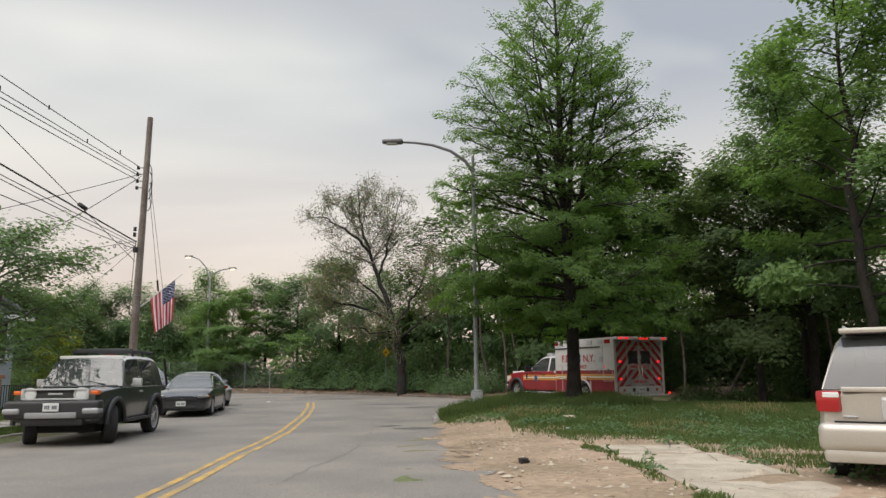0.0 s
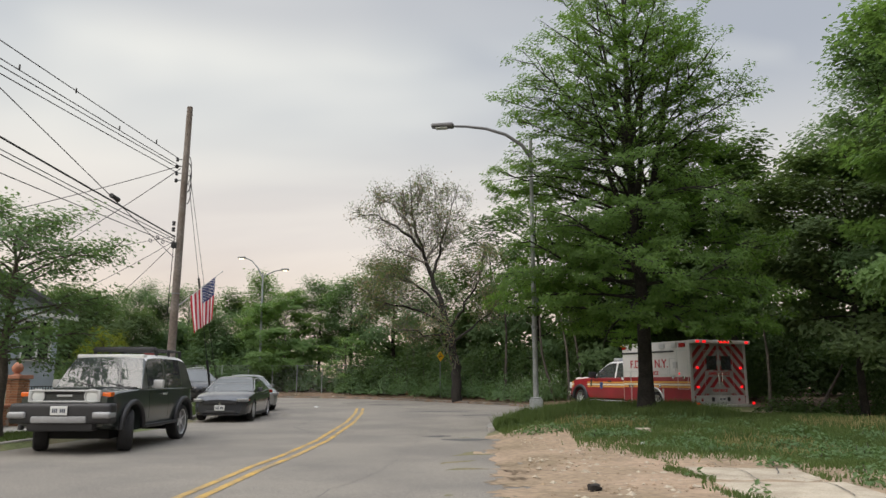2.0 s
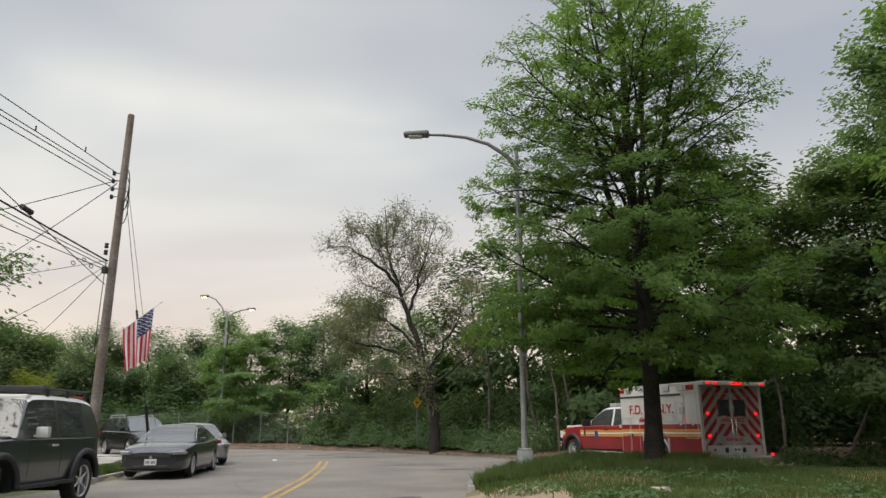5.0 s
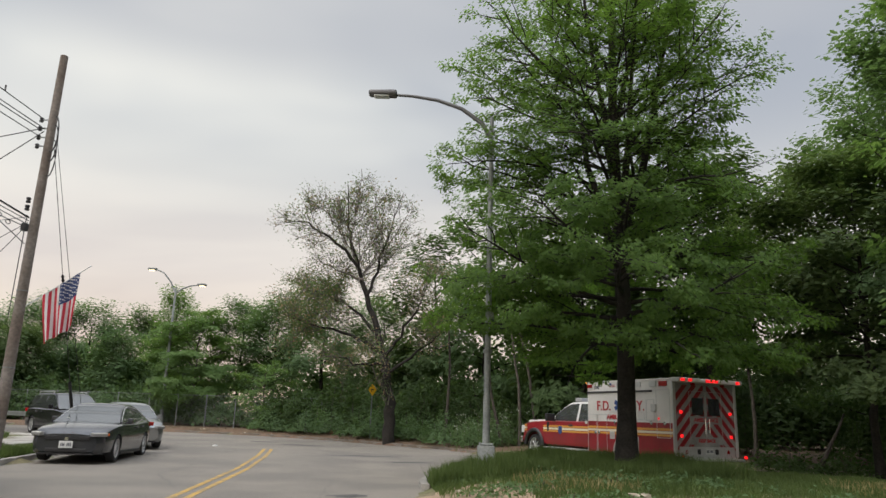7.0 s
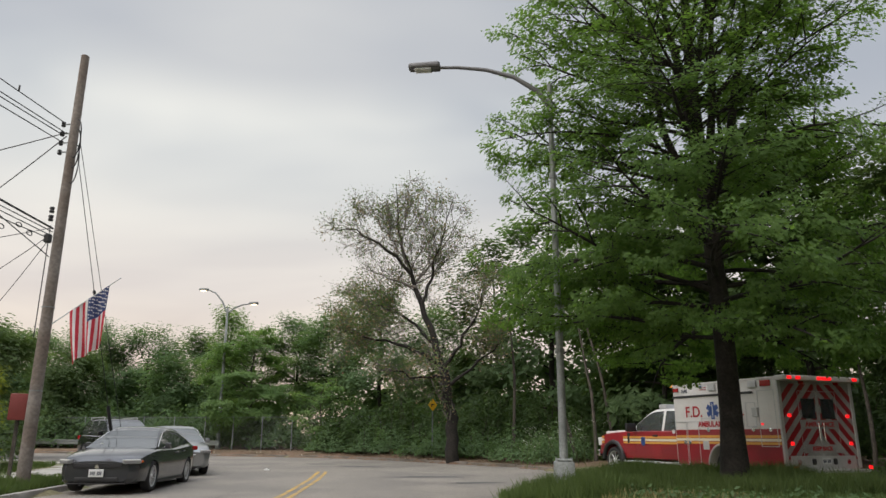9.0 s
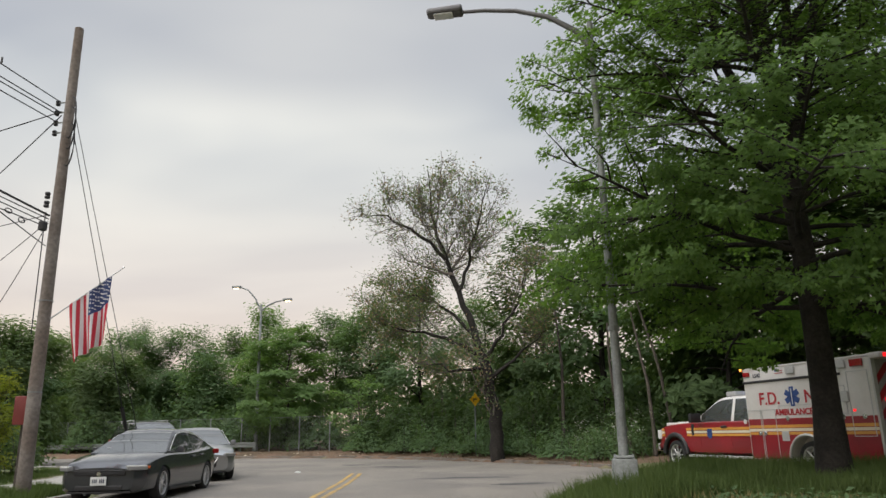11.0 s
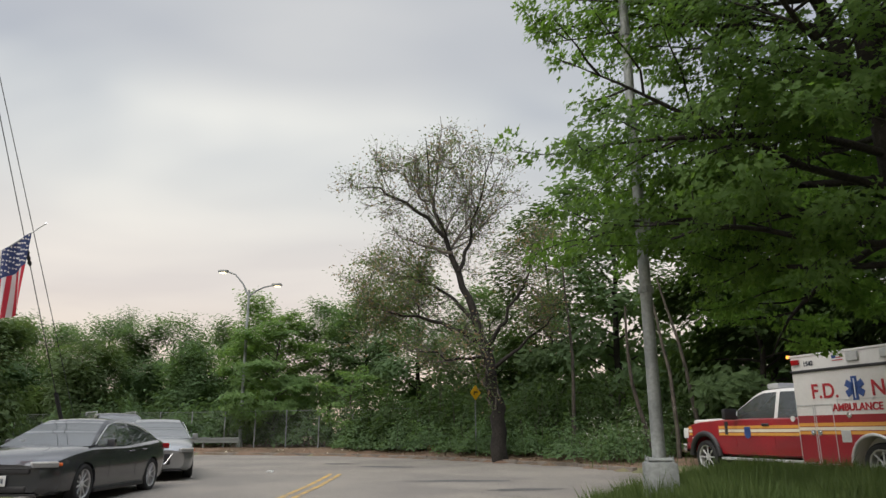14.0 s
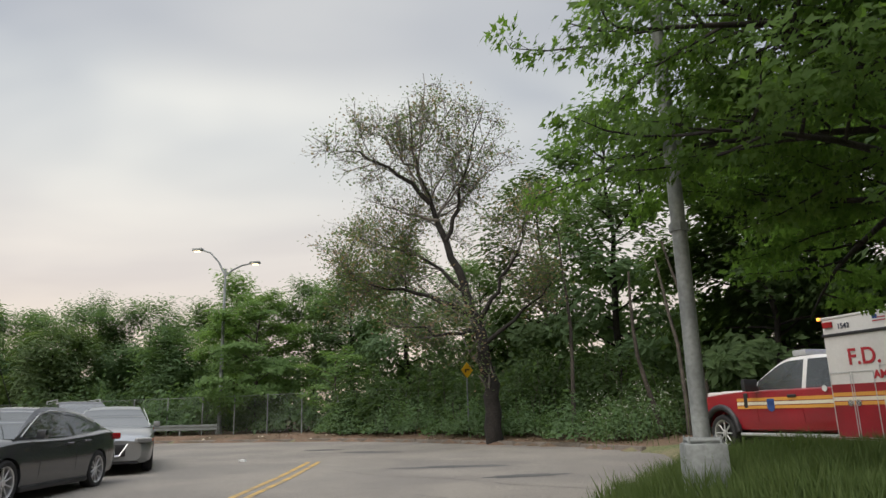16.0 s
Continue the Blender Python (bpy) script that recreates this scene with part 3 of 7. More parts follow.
def crack(path, seed, width=0.012):
    rng = np.random.default_rng(seed)
    P = []
    for (x0, y0), (x1, y1) in zip(path[:-1], path[1:]):
        k = max(2, int(math.hypot(x1 - x0, y1 - y0) / 0.25))
        for i in range(k):
            P.append((x0 + (x1 - x0) * i / k + rng.normal(0, 0.03), y0 + (y1 - y0) * i / k + rng.normal(0, 0.03)))
    P = np.array(P)
    T = np.gradient(P, axis=0); T /= np.linalg.norm(T, axis=1)[:, None] + 1e-9
    Nn = np.stack([-T[:, 1], T[:, 0]], -1)
    w = width * rng.uniform(0.4, 1.2, len(P))[:, None]
    A, B = P + Nn * w, P - Nn * w
    V = np.stack([A, B], 1).reshape(-1, 2)
    z = base(V[:, 1]) + 0.003
    F = [(2 * i, 2 * i + 1, 2 * i + 3, 2 * i + 2) for i in range(len(P) - 1)]
    return mesh_of("crack", np.c_[V, z], F, M["crack"])


for k, p in enumerate([[(0.4, 25.5), (-1.0, 26.3), (-2.3, 27.4), (-3.6, 27.8), (-5.0, 29.3)], [(-0.2, 24.0), (-1.6, 24.6), (-2.6, 25.4)], [(1.2, 28.6), (-1.5, 30.2), (-4.0, 31.4), (-7.5, 33.0)],
                       [(-3.0, 12.5), (-2.2, 13.2), (-1.0, 13.6)], [(-6.2, 32.4), (-9.0, 34.5), (-12.5, 36.5)], [(-4.6, 19.0), (-5.9, 21.4), (-6.4, 25.0)], [(-1.9, 8.0), (-1.6, 12.0), (-1.75, 17.0), (-2.3, 22.0)], [(-0.4, 21.0), (-2.0, 21.4), (-4.6, 22.3)]]):
    child("crack", crack(p, 50 + k, 0.005 if k == 6 else 0.012), road)

for k in range(16):
    cy = -1.0 + 1.15 * k + road_rng.normal(0, 0.3)
    child("dirt_drift", blot("dirt_drift", float(xr(np.array(cy))) - road_rng.uniform(0.0, 0.3), cy, road_rng.uniform(0.15, 0.42), road_rng.uniform(0.4, 1.1), M["dirt"], 220 + k, 0.005, 0.1, 48), road, "thin drift of sandy dirt")


def kerb(name, ys, edge, width, height, lift, label):
    """Kerb of separate stones along an edge of the road."""
    th = thing(name, pose(0, 0, 0), label, "kerb", kind="structure")
    for a, b in zip(ys[:-1], ys[1:]):
        xa, xb = float(edge(a)), float(edge(b))
        d = Vector((xb - xa, b - a, 0)); L = d.length; d.normalize()
        nrm = Vector((d.y, -d.x, 0))
        z = float(base((a + b) / 2))
        bm = box((0, 0.006, -0.25), (width, L - 0.006, height), 0.025, 2)
        m = Matrix.Translation((xa, a, z + lift)) @ Matrix((( nrm.x, d.x, 0, 0), (nrm.y, d.y, 0, 0), (0, 0, 1, 0), (0, 0, 0, 1)))
        part("kerb_stone", bm, M["kerb"], th, m=m, smooth=40)
    return th


kerb("kerb_lawn", [20.2, 21, 21.8, 22.6, 23.5, 24.5, 25.7, 27, 28, 29], lambda y: xr(y) - 0.04, 0.16, 0.11, 0, "old concrete kerb at the lawn corner")
kerb("kerb_street", list(np.arange(-6, 20, 2.0)) + [20, 21.5, 23, 25, 27, 29, 30.5, 32, 33, 33.5, 34, 34.5, 35], lambda y: xl(y) - 0.14, 0.16, 0.13, 0, "concrete kerb beside the parked cars")


def kerb_far():
    pts = [(1.4, 32.5), (0, 34.5), (-1.9, 36.0), (-3.6, 37.3), (-5.3, 38.5), (-7.2, 39.6), (-9, 40.5), (-12.5, 41.3), (-16, 42), (-19, 42.8), (-22, 43.5), (-28, 44.2), (-34, 44.9)]
    th = thing("kerb_far", pose(0, 0, 0), "low worn kerb along the bend", "kerb", kind="structure")
    for (x0, y0), (x1, y1) in zip(pts[:-1], pts[1:]):
        d = Vector((x1 - x0, y1 - y0, 0)); L = d.length; d.normalize()
        nrm = Vector((d.y, -d.x, 0))
        m = Matrix.Translation((x0, y0, float(base((y0 + y1) / 2)))) @ Matrix(((nrm.x, d.x, 0, 0), (nrm.y, d.y, 0, 0), (0, 0, 1, 0), (0, 0, 0, 1)))
        part("kerb_stone", box((0, 0.006, -0.3), (0.16, L - 0.006, 0.10), 0.03, 2), M["kerb_d"], th, m=m, smooth=40)


kerb_far()


# ---- plants ----
def held(rng, shape, most=1.55):
    """Normal scatter with no stragglers."""
    return np.clip(rng.normal(0, 1, shape), -most, most) * rng.uniform(0.75, 1.0, shape)


def leaves_mesh(name, P, size, material, rng, tilt=0.7, lobed=False, axis=None, outward=None):
    """One small blade or lobed leaf at each point; outward turns the blades towards the outside of the crown."""
    n = len(P)
    nrm = np.stack([rng.normal(0, tilt, n), rng.normal(0, tilt, n), np.ones(n)], -1)
    if outward is not None:
        nrm = nrm + outward
    nrm /= np.linalg.norm(nrm, axis=1)[:, None]
    a = rng.uniform(0, 2 * np.pi, n)
    ax = np.stack([np.cos(a), np.sin(a), rng.normal(-0.25, 0.3, n)], -1) if axis is None else axis + rng.normal(0, 0.3, (n, 3))
    ax -= nrm * (ax * nrm).sum(1)[:, None]
    ax /= np.linalg.norm(ax, axis=1)[:, None] + 1e-9
    sd = np.cross(nrm, ax)
    s = size * rng.uniform(0.6, 1.35, n)
    if lobed:
        shape = [(0, 0, 0), (0.40, 0.36, .05), (0.48, 0.13, .0), (1.0, 0, -.06), (0.48, -0.13, .0), (0.40, -0.36, .05)]
        tris = [(0, 1, 2), (0, 2, 4), (2, 3, 4), (0, 4, 5)]
    else:
        shape = [(0, 0, 0), (0.45, 0.27, .07), (1.0, 0, -.04), (0.45, -0.27, .07)]
        tris = [(0, 1, 2), (0, 2, 3)]
    k = len(shape)
    V = np.empty((n, k, 3), dtype=np.float32)
    for c, (u, v, w) in enumerate(shape):
        V[:, c] = P + s[:, None] * (u * ax + v * sd + w * nrm)
    t = np.array(tris).ravel()
    F = (np.arange(n)[:, None] * k + t[None]).ravel()
    return tri_mesh(name, V.reshape(-1, 3), F, 3, material)


def sweep(p, d, length, k, rng, wob=0.12, bend=0.0):
    """A wandering path from p in direction d; bend lifts or drops its tip."""
    pts = [np.array(p, float)]
    d = np.array(d, float); d /= np.linalg.norm(d)
    for i in range(k):
        d = d + rng.normal(0, wob, 3) + np.array([0, 0, bend / k])
        d /= np.linalg.norm(d)
        pts.append(pts[-1] + d * length / k)
    return np.array(pts)


def grow_tree(name, x, y, height, r0, env, label, leaf, bark, seed, from_f=0.2, limbs=26, rise=0.25, rise_top=0.9, droop=-0.1, leaf_size=0.16, density=1.0,
              spread=0.28, flat=0.5, lobed=False, lean=(0, 0), group="", z=None, category="tree", twig=1.0, sides=7, skew=0.0, skew_az=180.0, clear_below=0.3):
    """Tapered trunk, limbs up to the outline env(f), side shoots, and sprays of leaves on the shoots."""
    rng = np.random.default_rng(seed)
    z0 = float(land(x, y)) - 0.05 if z is None else z
    th = thing(name, pose(x, y, z0), label, category, group)
    k = 10
    tr = np.zeros((k + 1, 3))
    for i in range(1, k + 1):
        f = i / k
        tr[i] = (lean[0] * f ** 1.5 + rng.normal(0, 0.005 * height), lean[1] * f ** 1.5 + rng.normal(0, 0.005 * height), f * height * 0.97)
    tr[0] = 0
    rad = r0 * (1 - np.linspace(0, 1, k + 1)) ** 0.85 + 0.012
    rad[0] *= 1.28
    fz = tr[:, 2] / height
    paths = [(tr, rad, 10)]
    tips = []
    for i in range(limbs):
        f = from_f + (0.98 - from_f) * ((i + rng.uniform(0.2, 0.8)) / limbs)
        p = np.array([np.interp(f, fz, tr[:, c]) for c in range(3)])
        az = i * 2.39996 + rng.normal(0, 0.35)
        reach = np.interp(f, env[0], env[1]) * rng.uniform(0.66, 1.10) * (1 + skew * math.cos(az - radians(skew_az)))
        if reach < 0.15:
            continue
        up = rise + (rise_top - rise) * (f - from_f) / (1 - from_f)
        d = (math.cos(az), math.sin(az), up + rng.normal(0, 0.1))
        L = reach * math.hypot(1, up) ** 0.5
        limb = sweep(p, d, L, 6, rng, 0.10, droop)
        lr = min(np.interp(f, fz, rad) * 0.45, 0.011 * reach + 0.008)
        paths.append((limb, lr * (1 - np.linspace(0, 1, 7)) ** 0.8 + 0.006, sides - 2))
        m = max(3, int(L * 3.0 * twig))
        for j in range(m):
            s = 0.22 + 0.78 * rng.uniform() ** 0.7
            q = np.array([np.interp(s * 6, np.arange(7), limb[:, c]) for c in range(3)])
            t = limb[min(6, int(s * 6) + 1)] - limb[int(min(5, s * 6))]
            t /= np.linalg.norm(t) + 1e-9
            side = np.cross(t, (0, 0, 1)) * rng.choice([-1, 1])
            dd = t * rng.uniform(0.3, 1.0) + side * rng.uniform(0.5, 1.1) + np.array([0, 0, rng.normal(0.08, 0.22)])
            sl = (0.16 + 0.34 * (1 - s)) * L * rng.uniform(0.6, 1.2) + 0.25
            shoot = sweep(q, dd, sl, 3, rng, 0.15, droop * 0.6)
            if leaf_size < 0.2:
                paths.append((shoot, lr * 0.34 * (1 - np.linspace(0, 1, 4)) + 0.004, 3))
            for s2 in np.arange(0.25, 1.01, 0.30 / max(0.5, sl)):
                tips.append([np.interp(s2 * 3, np.arange(4), shoot[:, c]) for c in range(3)])
        tips.append(limb[-1]); tips.append(limb[-2])
    part_me = tubes_mesh("trunk", paths, bark)
    child("trunk", part_me, th)
    tips = np.array(tips)
    cnt = rng.poisson(9 * density * rng.gamma(4, 0.25, len(tips)))
    P = np.repeat(tips, cnt, 0)
    P = P + held(rng, P.shape) * np.array([spread, spread, spread * flat])
    P = P[P[:, 2] > clear_below + rng.normal(0, 0.12, len(P))]
    mid = np.array([lean[0] * 0.4, lean[1] * 0.4, height * 0.42])
    out = P - mid
    out /= np.linalg.norm(out, axis=1)[:, None] + 0.3
    child("crown", leaves_mesh("crown", P, leaf_size, leaf, rng, 0.5 if leaf_size < 0.2 else 0.32, lobed, outward=1.15 * out), th)
    return th, len(P)


OAK_ENV = ([2.0, 3.0, 4.5, 6.0, 8.1, 10.4, 12.6, 14.0, 15.0], [3.5, 4.3, 4.25, 3.85, 3.3, 2.4, 1.5, 0.85, 0.3])


def pin_oak():
    """Straight trunk that parts into steep leaders, layered limbs, flat side branches, and tufts of lobed leaves on short twigs."""
    rng = np.random.default_rng(11)
    x, y, H = 4.11, 22.2, 14.8
    th = thing("pin_oak", pose(x, y, float(land(x, y)) - 0.05), "tall pin oak with layered drooping green branches on the lawn", "tree")
    zs = np.linspace(0, 1, 13)
    stem = np.stack([-0.25 * zs ** 1.5 + 0.06 * np.sin(zs * 9), -0.40 * zs ** 1.5 + 0.05 * np.sin(zs * 7 + 1), zs * H * 0.98], -1)
    rad = 0.205 * (1 - zs) ** 0.8 + 0.014
    rad[0] *= 1.3
    paths = [(stem, rad, 12)]
    stems = [(stem, rad, 2.75, 82)]
    for z0, dx, dy, z1, r in ((4.6, -1.25, 0.25, 10.6, 0.105), (5.2, 1.35, -0.3, 11.2, 0.11), (5.7, 0.25, -1.4, 10.8, 0.09), (6.2, -0.2, 1.5, 11.6, 0.09), (7.4, -0.95, -0.6, 12.6, 0.07), (7.9, 0.9, 0.5, 12.8, 0.07)):
        f = np.linspace(0, 1, 8)
        p0 = np.array([np.interp(z0, stem[:, 2], stem[:, c]) for c in range(3)])
        p = np.stack([p0[0] + dx * f ** 0.75, p0[1] + dy * f ** 0.75, z0 + (z1 - z0) * f], -1) + rng.normal(0, 0.03, (8, 3))
        p[0] = p0
        rr = r * (1 - f) ** 0.8 + 0.010
        paths.append((p, rr, 7))
        stems.append((p, rr, z0 + 1.2, 8))
    tuft, way = [], []
    for st, sr, zlow, count in stems:
        for i in range(count):
            z = zlow + (st[-1, 2] - 0.25 - zlow) * ((i + rng.uniform(0.1, 0.9)) / count) ** 1.35
            p = np.array([np.interp(z, st[:, 2], st[:, c]) for c in range(3)])
            az = i * 2.39996 + rng.normal(0, 0.3)
            if st is not stem:
                az = math.atan2(st[-1, 1] - stem[6, 1], st[-1, 0] - stem[6, 0]) + rng.normal(0, 1.0)
            up = np.interp(z, [2, 3.5, 5, 8, 12, 14.5], [-0.02, 0.10, 0.32, 0.6, 1.0, 2.2]) + rng.normal(0, 0.07)
            reach = np.interp(z + 0.25 * up, *OAK_ENV) * rng.choice([0.62, 0.82, 0.95, 1.04], p=[0.2, 0.3, 0.3, 0.2]) * (1 + 0.07 * math.cos(az - radians(190)))
            L = (reach - math.hypot(p[0], p[1]) * (0.8 if st is not stem else 0)) * math.hypot(1, up) ** 0.7
            L = min(L, 4.3)
            if L < 0.3:
                continue
            limb = sweep(p, (math.cos(az), math.sin(az), up), L, 7, rng, 0.07, np.interp(z, [2, 4, 7, 12], [-0.10, -0.28, -0.15, 0.1]))
            lr = min(np.interp(z, st[:, 2], sr) * 0.4, 0.0105 * L + 0.007)
            paths.append((limb, lr * (1 - np.linspace(0, 1, 8)) ** 0.8 + 0.006, 6))
            k = max(3, int(L * 2.7))
            for j in range(k + 1):
                s = 0.22 + 0.78 * (j + rng.uniform(0, 0.8)) / (k + 0.8) if j < k else 1.0
                e = min(6, int(s * 7))
                q = limb[e] + (limb[e + 1] - limb[e]) * (s * 7 - e)
                t = limb[e + 1] - limb[e]
                t /= np.linalg.norm(t) + 1e-9
                side = np.cross(t, (0, 0, 1)); side /= np.linalg.norm(side) + 1e-9
                side = side * (1 if j % 2 else -1)
                d = t * (0.75 if j < k else 1.0) + side * (rng.uniform(0.6, 1.0) if j < k else 0) + np.array([0, 0, rng.normal(0.06, 0.14)])
                bl = ((0.20 + 0.34 * (1 - s)) * L * rng.uniform(0.7, 1.15) + 0.3) if j < k else 0.35
                br = sweep(q, d, bl, 4, rng, 0.12, -0.08)
                if br[:, 2].min() < 2.2:
                    continue
                paths.append((br, max(0.006, lr * 0.36) * (1 - np.linspace(0, 1, 5)) + 0.004, 3))
                for w in np.arange(0.22, 1.02, 0.19 / max(0.25, bl)):
                    g = min(3, int(w * 4))
                    c = br[g] + (br[g + 1] - br[g]) * (w * 4 - g)
                    tw = br[g + 1] - br[g]
                    tw = tw / (np.linalg.norm(tw) + 1e-9) + rng.normal(0, 0.7, 3) * np.array([1, 1, 0.45])
                    tw /= np.linalg.norm(tw) + 1e-9
                    end = c + tw * rng.uniform(0.10, 0.26)
                    paths.append((np.array([c, end]), np.array([0.004, 0.002]), 3))
                    tuft.append(end); way.append(tw)
    child("trunk", tubes_mesh("trunk", paths, M["bark"]), th)
    C, A = np.array(tuft), np.array(way)
    cnt = rng.poisson(np.interp(C[:, 2], [2, 5, 8, 14], [36, 33, 24, 19]) * rng.gamma(5, 0.2, len(C)))
    P, ax = np.repeat(C, cnt, 0), np.repeat(A, cnt, 0)
    off = held(rng, P.shape) * np.array([0.115, 0.115, 0.065])
    P = P + off - ax * 0.05
    keep = P[:, 2] > 2.0 + rng.normal(0, 0.12, len(P))
    P, ax, off = P[keep], ax[keep], off[keep]
    out = P - np.array([-0.1, -0.15, 6.0])
    out /= np.linalg.norm(out, axis=1)[:, None] + 0.3
    child("crown", leaves_mesh("crown", P, 0.10, M["oak"], rng, 0.45, True, axis=ax * 0.6 + off * 7.0 + np.array([0, 0, -0.25]), outward=1.0 * out), th)


pin_oak()

ROUND = ([0.1, 0.25, 0.5, 0.75, 0.92, 1.0], [0.7, 1.0, 1.0, 0.85, 0.5, 0.2])


def env_of(r, shape=ROUND):
    return (shape[0], [v * r for v in shape[1]])


FULL = ([0.02, 0.15, 0.4, 0.7, 0.9, 1.0], [0.75, 0.95, 1.0, 0.85, 0.5, 0.2])
WOODS = "mixed green woods"
# the darkest of these trees have canopy shade put into their leaf colour
for k, (x, y, h, r, lf, ff, den) in enumerate([
        (13.3, 25.0, 12.8, 3.9, "leaf", 0.24, 1.1), (17.0, 17.0, 13.6, 4.6, "leaf_l", 0.26, 1.0), (12.1, 19.4, 13.2, 3.1, "leaf_l", 0.22, 1.0), (10.0, 33.5, 11.0, 4.0, "leaf_shade", 0.28, 1.1), (15.5, 30.0, 13.0, 4.4, "leaf", 0.22, 1.1),
        (21.0, 24.0, 14.0, 4.8, "leaf_l", 0.2, 0.9), (7.0, 40.0, 11.5, 3.6, "leaf_shade", 0.06, 0.9), (1.8, 41.5, 12.2, 3.0, "leaf", 0.12, 0.75), (12.0, 43.0, 12.0, 4.4, "leaf_shade", 0.05, 0.9),
        (20.0, 37.0, 13.5, 5.0, "leaf_shade", 0.05, 0.8), (-1.0, 45.5, 10.5, 3.0, "leaf_shade", 0.08, 0.8), (27.0, 30.0, 14.5, 5.2, "leaf", 0.06, 0.7), (20.5, 13.0, 13.0, 4.6, "leaf", 0.1, 0.8), (5.6, 35.8, 8.0, 3.0, "leaf_shade", 0.25, 1.0),
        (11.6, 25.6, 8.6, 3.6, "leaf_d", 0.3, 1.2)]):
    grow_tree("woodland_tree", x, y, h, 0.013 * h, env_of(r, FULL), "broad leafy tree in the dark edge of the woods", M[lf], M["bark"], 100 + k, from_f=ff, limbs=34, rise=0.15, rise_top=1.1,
              droop=-0.1, leaf_size=0.30 if y > 30 else 0.19, density=den * (0.9 if x > 19 else 1.6 if y > 36 else 2.2 if y > 26 else 2.8), spread=0.5 if y > 26 else 0.32, flat=0.55, group=WOODS)

for k, (x, y, h, r, lf) in enumerate([
        (-7.5, 47.0, 10.0, 2.2, "leaf"), (-10.8, 49.0, 8.8, 2.6, "leaf"), (-13.8, 52.0, 9.0, 2.8, "leaf"), (-17.6, 50.0, 9.8, 1.9, "leaf_l"), (-20.0, 54.0, 8.2, 3.2, "leaf"),
        (-24.5, 53.0, 8.2, 3.4, "leaf"), (-29.0, 53.0, 8.6, 3.4, "leaf"), (-33.5, 52.0, 8.3, 3.3, "leaf"), (-38.0, 51.0, 8.5, 3.6, "leaf"), (-43.0, 50.0, 8.6, 3.6, "leaf"), (-4.2, 49.0, 9.0, 2.6, "leaf"),
        (-48.0, 48.0, 9.0, 4.0, "leaf"), (-23.0, 36.5, 6.8, 2.6, "leaf_d"), (-27.5, 33.0, 7.6, 3.0, "leaf"), (-31, 29, 8, 3.2, "leaf"), (-26.5, 47.5, 6.0, 2.6, "leaf_d"), (-20.5, 48.8, 5.4, 2.2, "leaf"), (-32.0, 47.8, 6.0, 2.8, "leaf")]):
    grow_tree("woodland_tree", x, y, h * 0.81, 0.014 * h, env_of(r, FULL), "leafy tree in the far green tree line", M[lf], M["bark"], 200 + k, from_f=0.3 if x in (-10.8, -13.8) else 0.04, limbs=26, rise=0.2, rise_top=1.2,
              droop=-0.1, leaf_size=0.215, density=3.7, spread=0.48, flat=0.75, group=WOODS)

grow_tree("sapling", -14.6, 46.4, 6.3, 0.06, env_of(2.75, FULL), "young light green tree beside the fence", M["leaf_l"], M["bark_grey"], 301, from_f=0.10, limbs=36, rise=0.25, droop=-0.35, leaf_size=0.17, density=3.6, spread=0.28, flat=0.3)
grow_tree("sapling", -9.9, 43.9, 3.2, 0.035, env_of(1.5, FULL), "small light green sapling behind the fence", M["leaf_l"], M["bark_grey"], 302, from_f=0.2, limbs=18, rise=0.3, droop=-0.3, leaf_size=0.15, density=1.7, spread=0.24, flat=0.3)
grow_tree("street_tree", -10.7, 15.8, 4.9, 0.12, ([0.3, 0.5, 0.7, 0.9, 1.0], [1.2, 2.2, 2.1, 1.2, 0.4]), "small leafy street tree in the grass strip", M["leaf"], M["bark_grey"], 303, from_f=0.33, limbs=34, rise=0.35, rise_top=0.9,
          droop=-0.35, leaf_size=0.115, density=3.6, spread=0.3, flat=0.55)
grow_tree("shrub", -15.6, 27.5, 2.7, 0.05, env_of(0.95, FULL), "round yellow-green garden shrub beside the house", M["leaf_y"], M["bark_grey"], 304, from_f=0.05, limbs=26, rise=0.6, droop=0, leaf_size=0.10, density=3.0, spread=0.16, flat=0.9, category="shrub")


